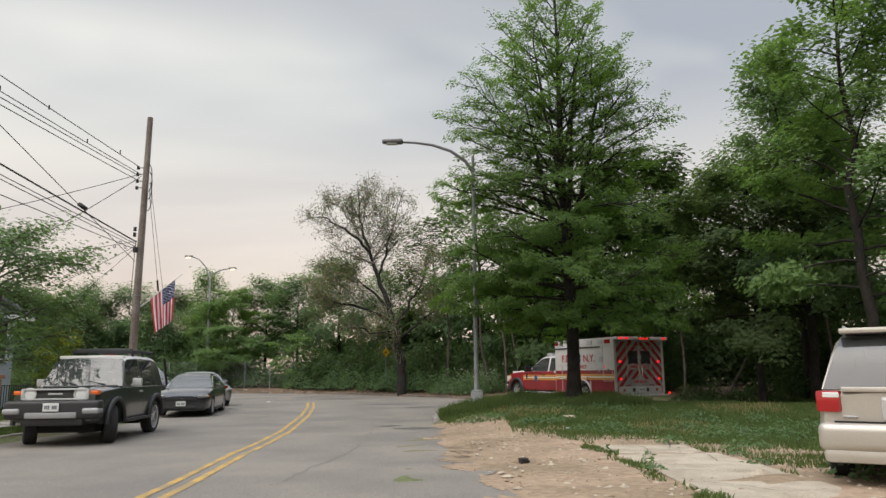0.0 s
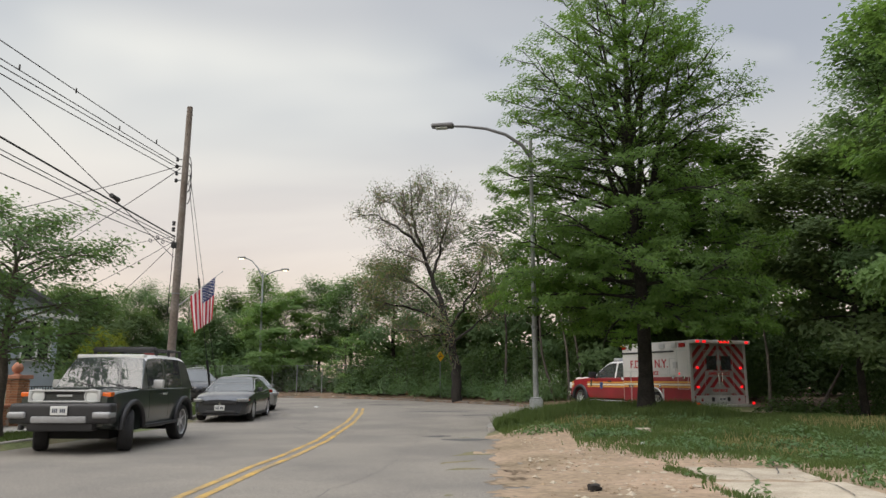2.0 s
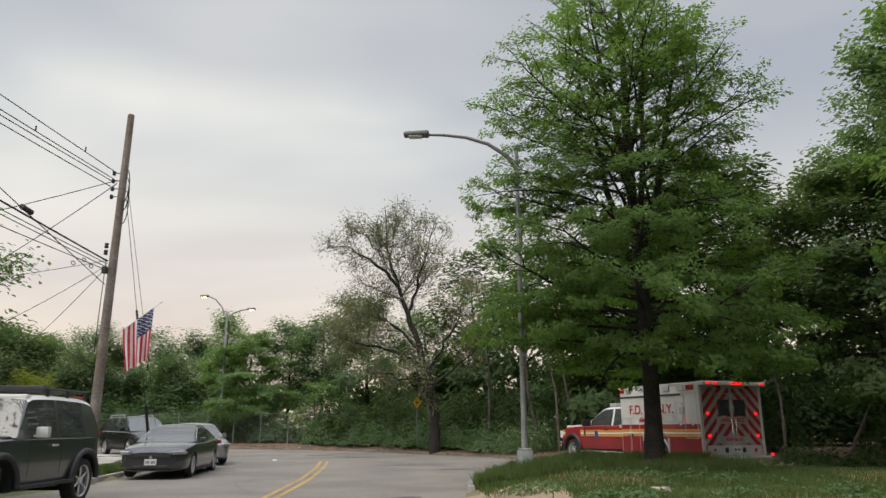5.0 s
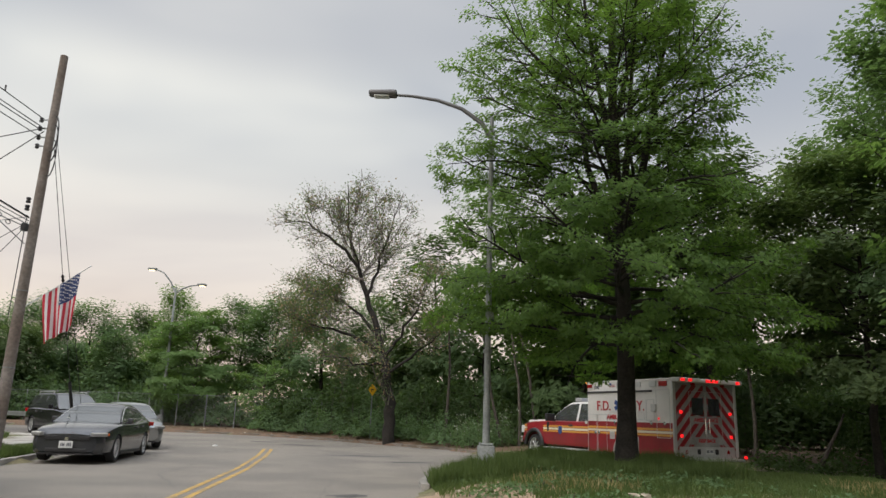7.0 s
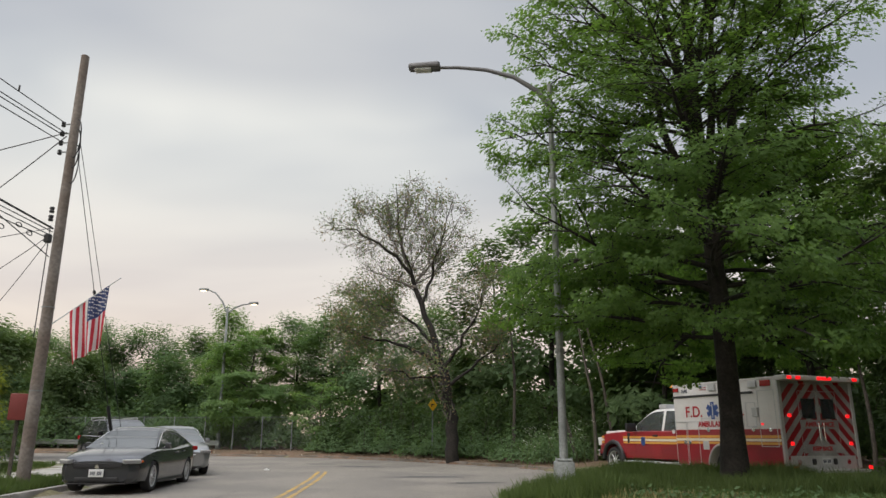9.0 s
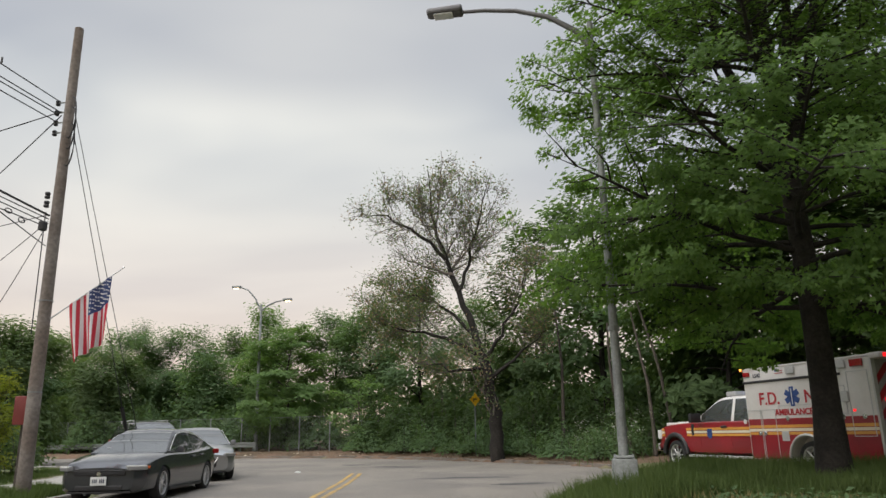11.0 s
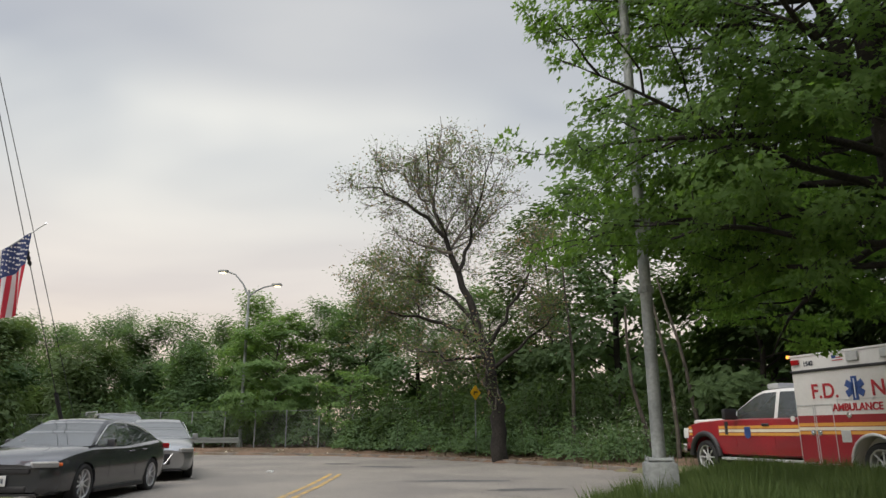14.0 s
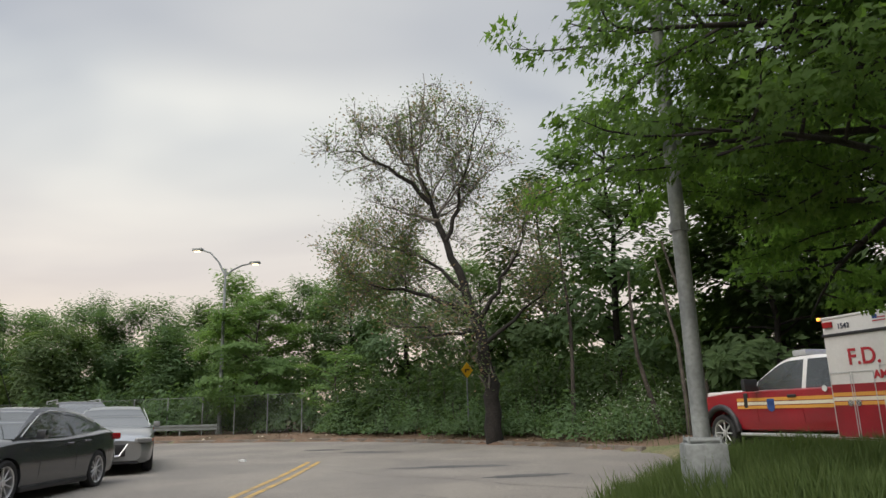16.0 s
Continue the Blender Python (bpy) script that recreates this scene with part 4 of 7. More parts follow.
def bare_tree():
    """Half-dead tree: leaning trunk, forked leaders, many fine twigs, few leaves."""
    rng = np.random.default_rng(5)
    x, y = -2.45, 36.6
    z0 = float(land(x, y)) - 0.05
    th = thing("half_dead_tree", pose(x, y, z0), "half-dead tree with fine bare twigs and sparse brownish leaves", "tree")
    paths, tips = [], []
    CROWN_TOP = ([-6.4, -5.6, -4.5, -2.6, -1.0, 0.5, 1.2, 2.6], [8.0, 9.9, 11.2, 12.2, 12.0, 11.7, 9.6, 6.6])

    def limb(ctrl, r, depth, n):
        c = np.array(ctrl, float)
        t = np.linspace(0, len(c) - 1, max(5, len(c) * 3))
        pts = np.stack([np.interp(t, np.arange(len(c)), c[:, k]) for k in range(3)], -1)
        pts[1:-1] += rng.normal(0, 0.05, pts[1:-1].shape)
        paths.append((pts, r * (1 - (0.45 if n > 8 else 0.94) * np.linspace(0, 1, len(pts))) + 0.003, n))
        shoots(pts, r, depth)

    def shoots(pts, r, depth):
        L = np.linalg.norm(np.diff(pts, axis=0), axis=1).sum()
        for j in range(int(L * (2.5 if depth > 1 else 4.4)) + 2):
            s = rng.uniform(0.25, 1.0)
            i = min(len(pts) - 2, int(s * (len(pts) - 1)))
            t = pts[i + 1] - pts[i]; t /= np.linalg.norm(t) + 1e-9
            d = t * 0.9 + rng.normal(0, 0.62, 3) + np.array([0, 0, 0.16])
            ln = L * rng.uniform(0.28, 0.55) * (1.15 - 0.5 * s)
            if depth == 1:
                ln = rng.uniform(0.3, 0.8)
            p = sweep(pts[i], d, ln, 4, rng, 0.16, 0.10)
            top = np.interp(p[-1][0], *CROWN_TOP)
            if p[-1][2] > top + rng.normal(0, 0.12):
                d[2] = -0.15 + rng.normal(0, 0.25); d[0] += rng.normal(0, 0.5)
                p = sweep(pts[i], d, ln * 0.8, 4, rng, 0.16, -0.1)
            rr = max(0.005, r * 0.30 * (1 - 0.6 * s))
            paths.append((p, rr * (1 - 0.7 * np.linspace(0, 1, 5)) + 0.003, 3 if depth < 3 else 5))
            if depth > 1:
                shoots(p, rr, depth - 1)
            else:
                tips.append(p[-1]); tips.append(p[2])

    limb([(0, 0, 0), (-0.05, 0, 1.6), (-0.22, 0, 3.0), (-0.7, 0, 4.5)], 0.27, 1, 10)
    limb([(-0.7, 0, 4.5), (-1.2, 0.1, 6.0), (-1.8, 0.1, 7.6), (-2.3, 0.0, 9.2), (-2.5, 0.1, 11.5)], 0.15, 3, 7)
    limb([(-1.3, 0, 6.3), (-0.9, 0.3, 7.6), (-0.6, 0.2, 9.0), (0.1, 0.2, 11.2)], 0.085, 3, 6)
    limb([(-1.8, 0, 7.6), (-3.0, -0.4, 8.8), (-4.2, -0.6, 9.5), (-5.0, -0.8, 9.3)], 0.08, 3, 6)
    limb([(-2.1, 0, 8.6), (-3.1, 0.2, 9.6), (-4.0, 0.2, 11.0)], 0.055, 3, 5)
    limb([(-1.5, 0, 7.0), (-2.8, 0.5, 7.5), (-4.0, 0.5, 8.2)], 0.06, 3, 5)
    limb([(-0.45, 0, 3.8), (-1.7, -0.4, 4.4), (-3.2, -0.6, 4.7), (-4.9, -0.7, 5.3)], 0.10, 3, 6)
    limb([(-0.7, 0, 4.6), (-1.9, 0.5, 5.7), (-3.2, 0.7, 6.4), (-4.4, 0.6, 6.6)], 0.08, 3, 6)
    limb([(-0.4, 0, 3.6), (0.5, -0.2, 4.8), (1.2, -0.3, 6.2), (1.4, -0.3, 7.4)], 0.085, 3, 6)
    limb([(-0.2, 0, 2.9), (1.0, -0.3, 3.9), (2.2, -0.5, 4.7)], 0.075, 3, 6)
    limb([(-0.3, 0, 3.3), (-1.5, -0.8, 3.3), (-3.0, -1.2, 3.6)], 0.07, 3, 6)
    child("trunk", tubes_mesh("trunk", [p for p in paths if p[2] > 5], M["bark"]), th)
    child("twigwork", tubes_mesh("twigwork", [p for p in paths if p[2] <= 5], M["twig"]), th, "fine grey twigs")["kind"] = "stuff"
    T = np.array(tips)
    low = T[:, 2] < 7.6
    cnt = np.where(low, rng.poisson(7.5, len(T)), rng.poisson(2.6, len(T)))
    P = np.repeat(T, cnt, 0)
    P = P + rng.normal(0, 0.16, P.shape)
    child("crown", leaves_mesh("crown", P, 0.095, M["leaf_b"], rng, 0.9), th)


bare_tree()


def thicket(name, spots, label, leaf, seed, size=0.2, per=420, group=""):
    """Low clumps of leafy undergrowth, each one spot of x, y, radius, height."""
    rng = np.random.default_rng(seed)
    P, D, stems = [], [], []
    for x, y, r, h in spots:
        z = float(land(x, y))
        n = int(per * r * r * max(0.6, h))
        a, q = rng.uniform(0, 2 * np.pi, n), np.sqrt(rng.uniform(0, 1, n)) * r
        lump = 0.75 + 0.25 * np.sin(a * 3 + rng.uniform(0, 6)) + rng.normal(0, 0.1, n)
        top = h * np.sqrt(np.clip(1 - (q / r) ** 2, 0.05, 1)) * lump
        zz = top * rng.uniform(0.1, 1, n) ** 0.55
        P.append(np.stack([x + q * np.cos(a), y + q * np.sin(a), z + zz], -1))
        D.append(np.stack([np.cos(a) * q / r, np.sin(a) * q / r, 0.2 + 0 * a], -1))
        for k in range(int(6 * r)):
            b = rng.uniform(0, 6.28)
            s = np.array([x + r * 0.5 * math.cos(b), y + r * 0.5 * math.sin(b), z - 0.05])
            stems.append((sweep(s, (rng.normal(0, 0.25), rng.normal(0, 0.25), 1), h * rng.uniform(0.6, 1.0), 4, rng, 0.1), np.linspace(0.016, 0.005, 5), 3))
    th = thing(name, pose(0, 0, 0), label, "undergrowth", group, kind="stuff")
    child("foliage", leaves_mesh("foliage", np.concatenate(P), size, leaf, rng, 0.6, outward=np.concatenate(D)), th)
    child("stems", tubes_mesh("stems", stems, M["bark_grey"]), th)


rs = np.random.default_rng(77)
edge_spots = []
for t in np.linspace(0, 1, 34):
    x = -9.5 + t * 11.8
    y = float(np.interp(x, [-16, -9, -5.3, 0, 1.4, 2.4], [42, 40.5, 38.5, 34.5, 33.0, 33.6]))
    edge_spots.append((x + rs.normal(0, 0.2), y + 1.2 + rs.uniform(0, 0.9), rs.uniform(0.6, 1.1), rs.uniform(0.5, 1.5)))
thicket("undergrowth", edge_spots, "leafy undergrowth spilling towards the kerb", M["leaf"], 401, 0.115, 800)
# back and side thickets: shade of the wood is put into the leaf colour
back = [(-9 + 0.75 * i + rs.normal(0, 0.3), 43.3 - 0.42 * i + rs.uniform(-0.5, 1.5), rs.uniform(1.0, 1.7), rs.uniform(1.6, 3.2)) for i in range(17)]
thicket("undergrowth", back, "tall undergrowth under the woods, coloured dark for shade", M["leaf_shade"], 402, 0.16, 420)
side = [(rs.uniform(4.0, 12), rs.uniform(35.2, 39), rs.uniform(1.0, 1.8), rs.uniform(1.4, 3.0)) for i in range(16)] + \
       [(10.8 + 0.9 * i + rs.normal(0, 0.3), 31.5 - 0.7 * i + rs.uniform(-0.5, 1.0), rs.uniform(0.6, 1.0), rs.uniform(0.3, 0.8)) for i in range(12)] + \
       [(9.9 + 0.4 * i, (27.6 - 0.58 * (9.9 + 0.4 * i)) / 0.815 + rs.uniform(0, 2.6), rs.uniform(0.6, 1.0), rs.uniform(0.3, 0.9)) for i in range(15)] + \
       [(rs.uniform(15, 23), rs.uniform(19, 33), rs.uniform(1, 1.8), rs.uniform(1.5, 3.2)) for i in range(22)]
thicket("undergrowth", side, "undergrowth between the woodland trunks, coloured dark for shade", M["leaf_shade"], 403, 0.155, 400)
farl = [(-45 + 1.35 * i + rs.normal(0, 0.3), 47.2 - 0.075 * i + rs.uniform(-0.6, 1.6), rs.uniform(1.1, 1.8), rs.uniform(1.5, 3.0)) for i in range(27)]
thicket("undergrowth", farl, "dense green undergrowth behind the fence", M["leaf"], 404, 0.18, 330)
thicket("garden_hedge", [(-17 - 1.2 * i, 29.5 + 0.5 * i + rs.normal(0, 0.3), 1.3, rs.uniform(1.6, 2.6)) for i in range(9)], "dark green hedge along the garden", M["leaf_d"], 405, 0.17, 320)
thicket("weeds", [(5.1, 7.9, 0.5, 0.35), (5.6, 7.2, 0.45, 0.4), (3.0, 9.6, 0.14, 0.12), (2.8, 8.6, 0.16, 0.12), (4.4, 9.2, 0.2, 0.14), (2.75, 11.2, 0.14, 0.1), (4.6, 10.6, 0.25, 0.2), (4.3, 12.7, 0.3, 0.2), (5.3, 11.8, 0.4, 0.2), (3.9, 15.0, 0.35, 0.25), (2.2, 17.2, 0.3, 0.22), (7.2, 14.6, 0.5, 0.35), (5.6, 15.7, 0.4, 0.3)],
        "low green weeds in the dirt and slab joints", M["leaf"], 406, 0.09, 1500)


def grass(name, n, box_xy, keep, height, label, seed, material, width=0.012):
    rng = np.random.default_rng(seed)
    x, y = rng.uniform(box_xy[0], box_xy[2], n), rng.uniform(box_xy[1], box_xy[3], n)
    k = keep(x, y, rng)
    x, y = x[k], y[k]
    n = len(x)
    z = land(x, y) - 0.01
    tuft = 0.55 + 0.9 * (0.5 + 0.5 * np.sin(x * 2.3 + 1.7 * np.sin(y * 1.3)) * np.sin(y * 2.9 + x)) * rng.uniform(0.5, 1.3, n)
    h = height * tuft
    a = rng.uniform(0, 2 * np.pi, n)
    w = width * rng.uniform(0.7, 1.5, n)
    bend = h * rng.uniform(0.1, 0.7, n)
    b = rng.uniform(0, 2 * np.pi, n)
    V = np.empty((n, 3, 3), dtype=np.float32)
    V[:, 0] = np.stack([x - w * np.cos(a), y - w * np.sin(a), z], -1)
    V[:, 1] = np.stack([x + w * np.cos(a), y + w * np.sin(a), z], -1)
    V[:, 2] = np.stack([x + bend * np.cos(b), y + bend * np.sin(b), z + h], -1)
    me = tri_mesh(name, V.reshape(-1, 3), np.arange(3 * n), 3, material)
    return tagged(new(name, me), label, "grass", kind="stuff")


def on_lawn(x, y, rng):
    near = 18.3 - 0.92 * x + 0.5 * np.sin(x * 1.7)
    near = np.where(x < 1.6, 18.6 + 1.2 * np.sin(x * 2), near)
    return (x > xr(y) + 0.15) & (y > near + rng.normal(0, 0.75, len(x))) & (x * 0.58 + y * 0.815 < 23.9 + rng.normal(0, 0.35, len(x)) + np.where(x < 3, 4.5, 0)) & (y < 33)


grass("lawn_grass", 330000, (-0.5, 8, 16.5, 30), on_lawn, 0.105, "long uneven green lawn grass", 501, M["grass"])
grass("lawn_grass", 45000, (-0.3, 20, 6, 27), lambda x, y, r: on_lawn(x, y, r) & (x < 6), 0.30, "tall unmown grass round the lamp post", 502, M["grass"])
grass("dry_grass", 16000, (0, 13, 13, 23), lambda x, y, r: on_lawn(x, y, r) & (np.sin(x * 1.1 + 2) * np.sin(y * 0.9) > 0.35), 0.16, "patches of dry straw-coloured grass", 503, M["straw"])
grass("verge_grass", 3500, (2.45, 5.5, 3.0, 12.5), lambda x, y, r: np.abs(x - 2.72 - 0.08 * np.sin(y * 3)) < 0.13 * np.clip(np.sin(y * 2.3) + 0.5 + r.normal(0, 0.3, len(x)), 0, 1.4), 0.06, "thin grass along the broken slab edge", 507, M["grass"])
grass("verge_grass", 5000, (4.3, 8.0, 7.0, 14.5), lambda x, y, r: (np.sin(x * 2.1) * np.sin(y * 1.7 + 1) > 0.1), 0.09, "sparse grass on the bare dirt", 508, M["grass"])
grass("verge_grass", 9000, (0.8, 6, 9, 15), lambda x, y, r: (np.abs(x - 2.72 - 0.1 * np.sin(y * 3)) < 0.1) | ((np.abs(x - 4.75) < 0.3) & (y > 9)) | ((x > 5) & (x * 0.9 + y > 14.5)), 0.08, "thin grass along the slab edges", 504, M["grass"])
grass("verge_grass", 60000, (-14, 4, -9.6, 33), lambda x, y, r: (x < xl(y) - 0.2) & (x > xl(y) - 1.6), 0.09, "mown green grass strip beside the kerb", 505, M["grass"])
grass("verge_grass", 40000, (-17, 19, -9.6, 36), lambda x, y, r: (x < xl(y) - 3.2), 0.11, "green lawn behind the sidewalk", 506, M["grass"])


grass("verge_grass", 9000, (-11.7, 20.5, -9.7, 25.2), lambda x, y, r: (x < xl(y) - 0.2) & (x > xl(y) - 1.5), 0.24, "long uncut grass round the foot of the utility pole", 509, M["grass"])


# deep woods behind the first trees, which close the view
rd = np.random.default_rng(90)
deep = [(-62 + 2.6 * i + rd.normal(0, 0.5), 58.5 + rd.normal(0, 1.0), 2.6, rd.uniform(4.5, 6.0)) for i in range(23) if i not in (18, 19)]
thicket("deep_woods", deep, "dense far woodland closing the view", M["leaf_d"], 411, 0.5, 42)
# this group's leaf colour has the canopy shade in it
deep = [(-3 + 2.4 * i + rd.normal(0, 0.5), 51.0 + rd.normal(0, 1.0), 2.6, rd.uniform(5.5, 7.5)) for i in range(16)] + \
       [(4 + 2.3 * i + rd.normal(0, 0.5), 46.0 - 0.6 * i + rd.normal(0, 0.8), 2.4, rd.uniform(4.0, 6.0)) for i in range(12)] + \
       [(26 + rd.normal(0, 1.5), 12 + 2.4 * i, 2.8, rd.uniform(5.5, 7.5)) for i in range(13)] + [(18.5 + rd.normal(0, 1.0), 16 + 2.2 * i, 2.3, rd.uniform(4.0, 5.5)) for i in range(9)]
thicket("deep_woods", deep, "dense woodland behind the first trees, coloured dark for shade", M["leaf_shade"], 412, 0.38, 60)

rw = np.random.default_rng(91)
clumps = []
while len(clumps) < 140:
    x, y = rw.uniform(0.3, 10), rw.uniform(12.5, 21.5)
    if y > 18.6 - 0.92 * x and y < 24.5 - 0.9 * x:
        clumps.append((x, y, rw.uniform(0.15, 0.5), rw.uniform(0.08, 0.24)))
thicket("lawn_weeds", clumps, "broad-leaved weed clumps in the rough lawn", M["leaf"], 413, 0.085, 1100)

# ---- vehicles ----
def lathe_part(name, profile, material, parent, m, n=24, label=""):
    return part(name, lathe(profile, n), material, parent, label, m, 40)


def wheel(parent, x, y, r, w, side, rim, spokes=10, steer=0.0, name="wheel"):
    """Wheel with tyre, rim, spokes; side is +1 or -1, the way the rim faces."""
    hub = new(name)
    hub.parent = parent
    hub.matrix_local = pose(x, y, r, 0, 0, steer)
    hub.empty_display_size = 0.1
    h = w / 2
    rr = r * 0.72
    part("tyre", lathe([(rr, -h * 0.9), (r * 0.88, -h), (r * 0.97, -h * 0.82), (r, -h * 0.55), (r, h * 0.55), (r * 0.97, h * 0.82), (r * 0.88, h), (rr, h * 0.9), (rr * 0.97, 0), (rr, -h * 0.9)], 28), M["rubber"], hub, smooth=35)
    bm = lathe([(rr, h * 0.86 * side), (rr * 0.93, h * 0.75 * side), (rr * 0.9, 0), (rr * 0.98, -h * 0.5 * side)], 28)
    bm = join(bm, cyl((h * 0.35 * side, 0, 0), (h * 0.72 * side, 0, 0), rr * 0.26, rr * 0.2, 14))
    for i in range(spokes):
        a = 360 * i / spokes
        bm = join(bm, box((h * 0.5 * side - 0.012, -rr * 0.055, rr * 0.15), (h * 0.5 * side + 0.02, rr * 0.055, rr * 0.95), 0.008, 1, pose(0, 0, 0, a, 0, 0)))
    part("rim", bm, rim, hub, smooth=35)
    part("brake_disc", cyl((-0.03 * side, 0, 0), (0.0, 0, 0), rr * 0.7, n=20), M["under"], hub)
    return hub


def loft_rings(rings, cap=True):
    n = len(rings[0])
    V = [p for r in rings for p in r]
    F = []
    for i in range(len(rings) - 1):
        for j in range(n):
            F.append((i * n + j, i * n + (j + 1) % n, (i + 1) * n + (j + 1) % n, (i + 1) * n + j))
    if cap:
        F.append(tuple(range(n - 1, -1, -1)))
        F.append(tuple((len(rings) - 1) * n + k for k in range(n)))
    return V, F


def dense(table, step):
    """Smoothly interpolated rows of a table whose first column rises."""
    T = np.array(table, float)
    x = np.unique(np.concatenate([np.arange(T[0, 0], T[-1, 0], step), T[:, 0]]))
    cols = [x]
    for c in range(1, T.shape[1]):
        y = T[:, c]
        d = np.gradient(y, T[:, 0])
        s = np.diff(y) / np.diff(T[:, 0])
        for i in range(len(y)):       # keep the curve from overshooting
            lim = min(abs(s[max(0, i - 1)]), abs(s[min(len(s) - 1, i)])) * 2.2
            d[i] = max(-lim, min(lim, d[i]))
        k = np.clip(np.searchsorted(T[:, 0], x, side="right") - 1, 0, len(T) - 2)
        h = T[k + 1, 0] - T[k, 0]
        t = (x - T[k, 0]) / h
        cols.append((2 * t ** 3 - 3 * t ** 2 + 1) * y[k] + (t ** 3 - 2 * t ** 2 + t) * h * d[k] + (-2 * t ** 3 + 3 * t ** 2) * y[k + 1] + (t ** 3 - t ** 2) * h * d[k + 1])
    return np.stack(cols, -1)


def car_shell(parent, lower, cabin, belt, hw_belt, hw_roof, paint, roof_paint, glass_side, axles, r_arch, panes, doors=(), square=0.0, pillar=None, rail_roof=False):
    """Body lofted from rows (y, bottom, top, half width); cabin from rows (y, top). panes: (from y, to y) of the side windows."""
    rings = []
    for y, zb, zt, w in dense(lower, 0.12):
        h = zt - zb
        half = [(0, zb), (w * 0.86, zb), (w * 0.955, zb + 0.05), (w * 0.985, zb + 0.22 * h), (w, zb + 0.5 * h), (w * 0.985, zb + 0.74 * h), (w * (0.955 + 0.02 * square), zt - (0.06 - 0.03 * square)), (w * (0.87 + 0.08 * square), zt - 0.012), (w * 0.5, zt + 0.02), (0, zt + 0.028)]
        rings.append([(x, y, z) for x, z in half] + [(-x, y, z) for x, z in reversed(half[1:-1])])
    V, F = loft_rings(rings)
    body = child("body", mesh_of("body", V, F, paint, 30), parent)
    bm = bmesh.new(); bm.from_mesh(body.data); bmesh.ops.recalc_face_normals(bm, faces=bm.faces[:]); bm.to_mesh(body.data); bm.free()
    cuts = []
    for y in axles:
        for s in (-1, 1):
            w = max(r[3] for r in lower)
            cuts.append(cyl((s * (w - 0.30), y, r_arch * 0.86), (s * (w + 0.3), y, r_arch * 0.86), r_arch, n=28))
    for y in doors:
        for s in (-1, 1):
            w = max(r[3] for r in lower)
            zb = min(r[1] for r in lower) + 0.1
            cuts.append(box((s * w - 0.03, y - 0.005, zb + 0.1), (s * w + 0.03, y + 0.005, belt - 0.03)))
    carve(body, cuts)
    for y in axles:
        w_ = max(r[3] for r in lower) - 0.32
        part("axle_housing", box((-w_, y - r_arch * 0.5, 0.24), (w_, y + r_arch * 0.5, 0.5)), M["under"], parent)
    C = dense(cabin, 0.1)
    top = max(C[:, 1])
    def ring(y, zt):
        f = max(0.0, (zt - belt) / (top - belt))
        hw = hw_belt + (hw_roof - hw_belt) * f
        e = 0.07 * f + 0.004
        return [(hw_belt, y, belt - 0.03), (hw_belt - 0.004, y, belt), (hw + 0.004, y, max(belt + 0.002, zt - e)), (hw - e * 0.8, y, zt - 0.006), (hw * 0.45, y, zt + 0.012 * f), (0, y, zt + 0.018 * f)]
    rows = [ring(y, z) for y, z in C]
    ys = C[:, 0]
    def strip_faces(cond, cols, out=0.0):
        V, F = [], []
        idx = {}
        def vid(i, j, s):
            k = (i, j, s)
            if k not in idx:
                x, y, z = rows[i][j]
                idx[k] = len(V); V.append((s * (x + (out if j < 4 else 0)), y, z + (out if j >= 3 else 0)))
            return idx[k]
        for i in range(len(rows) - 1):
            ym = (ys[i] + ys[i + 1]) / 2
            for j in cols:
                if not cond(ym, j):
                    continue
                for s in (1, -1):
                    q = [vid(i, j, s), vid(i, j + 1, s), vid(i + 1, j + 1, s), vid(i + 1, j, s)]
                    if j == 4:
                        q[1], q[2] = vid(i, 5, 1), vid(i + 1, 5, 1)
                    F.append(q[::-1] if s > 0 else q)
        return V, F
    rf, rr = [y for y, z in cabin if z > top - 0.13][-1], [y for y, z in cabin if z > top - 0.13][0]
    in_pane = lambda y: any(a < y < b for a, b in panes)
    kinds = {
        "windshield": (M["glass"], lambda y, j: y > rf, (3, 4)),
        "rear_window": (glass_side, lambda y, j: y < rr, (3, 4)),
    }
    for nm, (mt, cond, cols) in kinds.items():
        V, F = strip_faces(cond, cols)
        if F:
            child(nm, mesh_of(nm, V, F, mt, 40), parent)
    V, F = strip_faces(lambda y, j: rr <= y <= rf, (2, 3, 4) if rail_roof else (3, 4))
    child("roof", mesh_of("roof", V, F, roof_paint, 40), parent)
    V, F = strip_faces(lambda y, j: (j != 1 or not in_pane(y)) and not (rail_roof and j == 2 and rr <= y <= rf), (0, 1, 2))
    child("cabin_frame", mesh_of("cabin_frame", V, F, pillar or paint, 40), parent)
    for a, b in panes:
        for s in (1, -1):
            V, F = strip_faces(lambda y, j: a < y < b, (1,))
            keep = [f for f in F if V[f[0]][0] * s > 0]
            used = sorted({v for f in keep for v in f})
            mp = {v: k for k, v in enumerate(used)}
            if keep:
                child("side_window", mesh_of("side_window", [V[v] for v in used], [[mp[v] for v in f] for f in keep], glass_side, 40), parent)
    # seats seen dimly through the glass
    yc = (rf + rr) / 2
    for s in (-1, 1):
        part("seat", join(box((s * 0.38 - 0.24, yc - 0.1, belt - 0.35), (s * 0.38 + 0.24, yc + 0.06, belt + 0.12), 0.05, 2), box((s * 0.38 - 0.13, yc - 0.08, belt + 0.12), (s * 0.38 + 0.13, yc + 0.02, belt + 0.3), 0.04, 2)), M["black"], parent, "dark car seat")
    return body


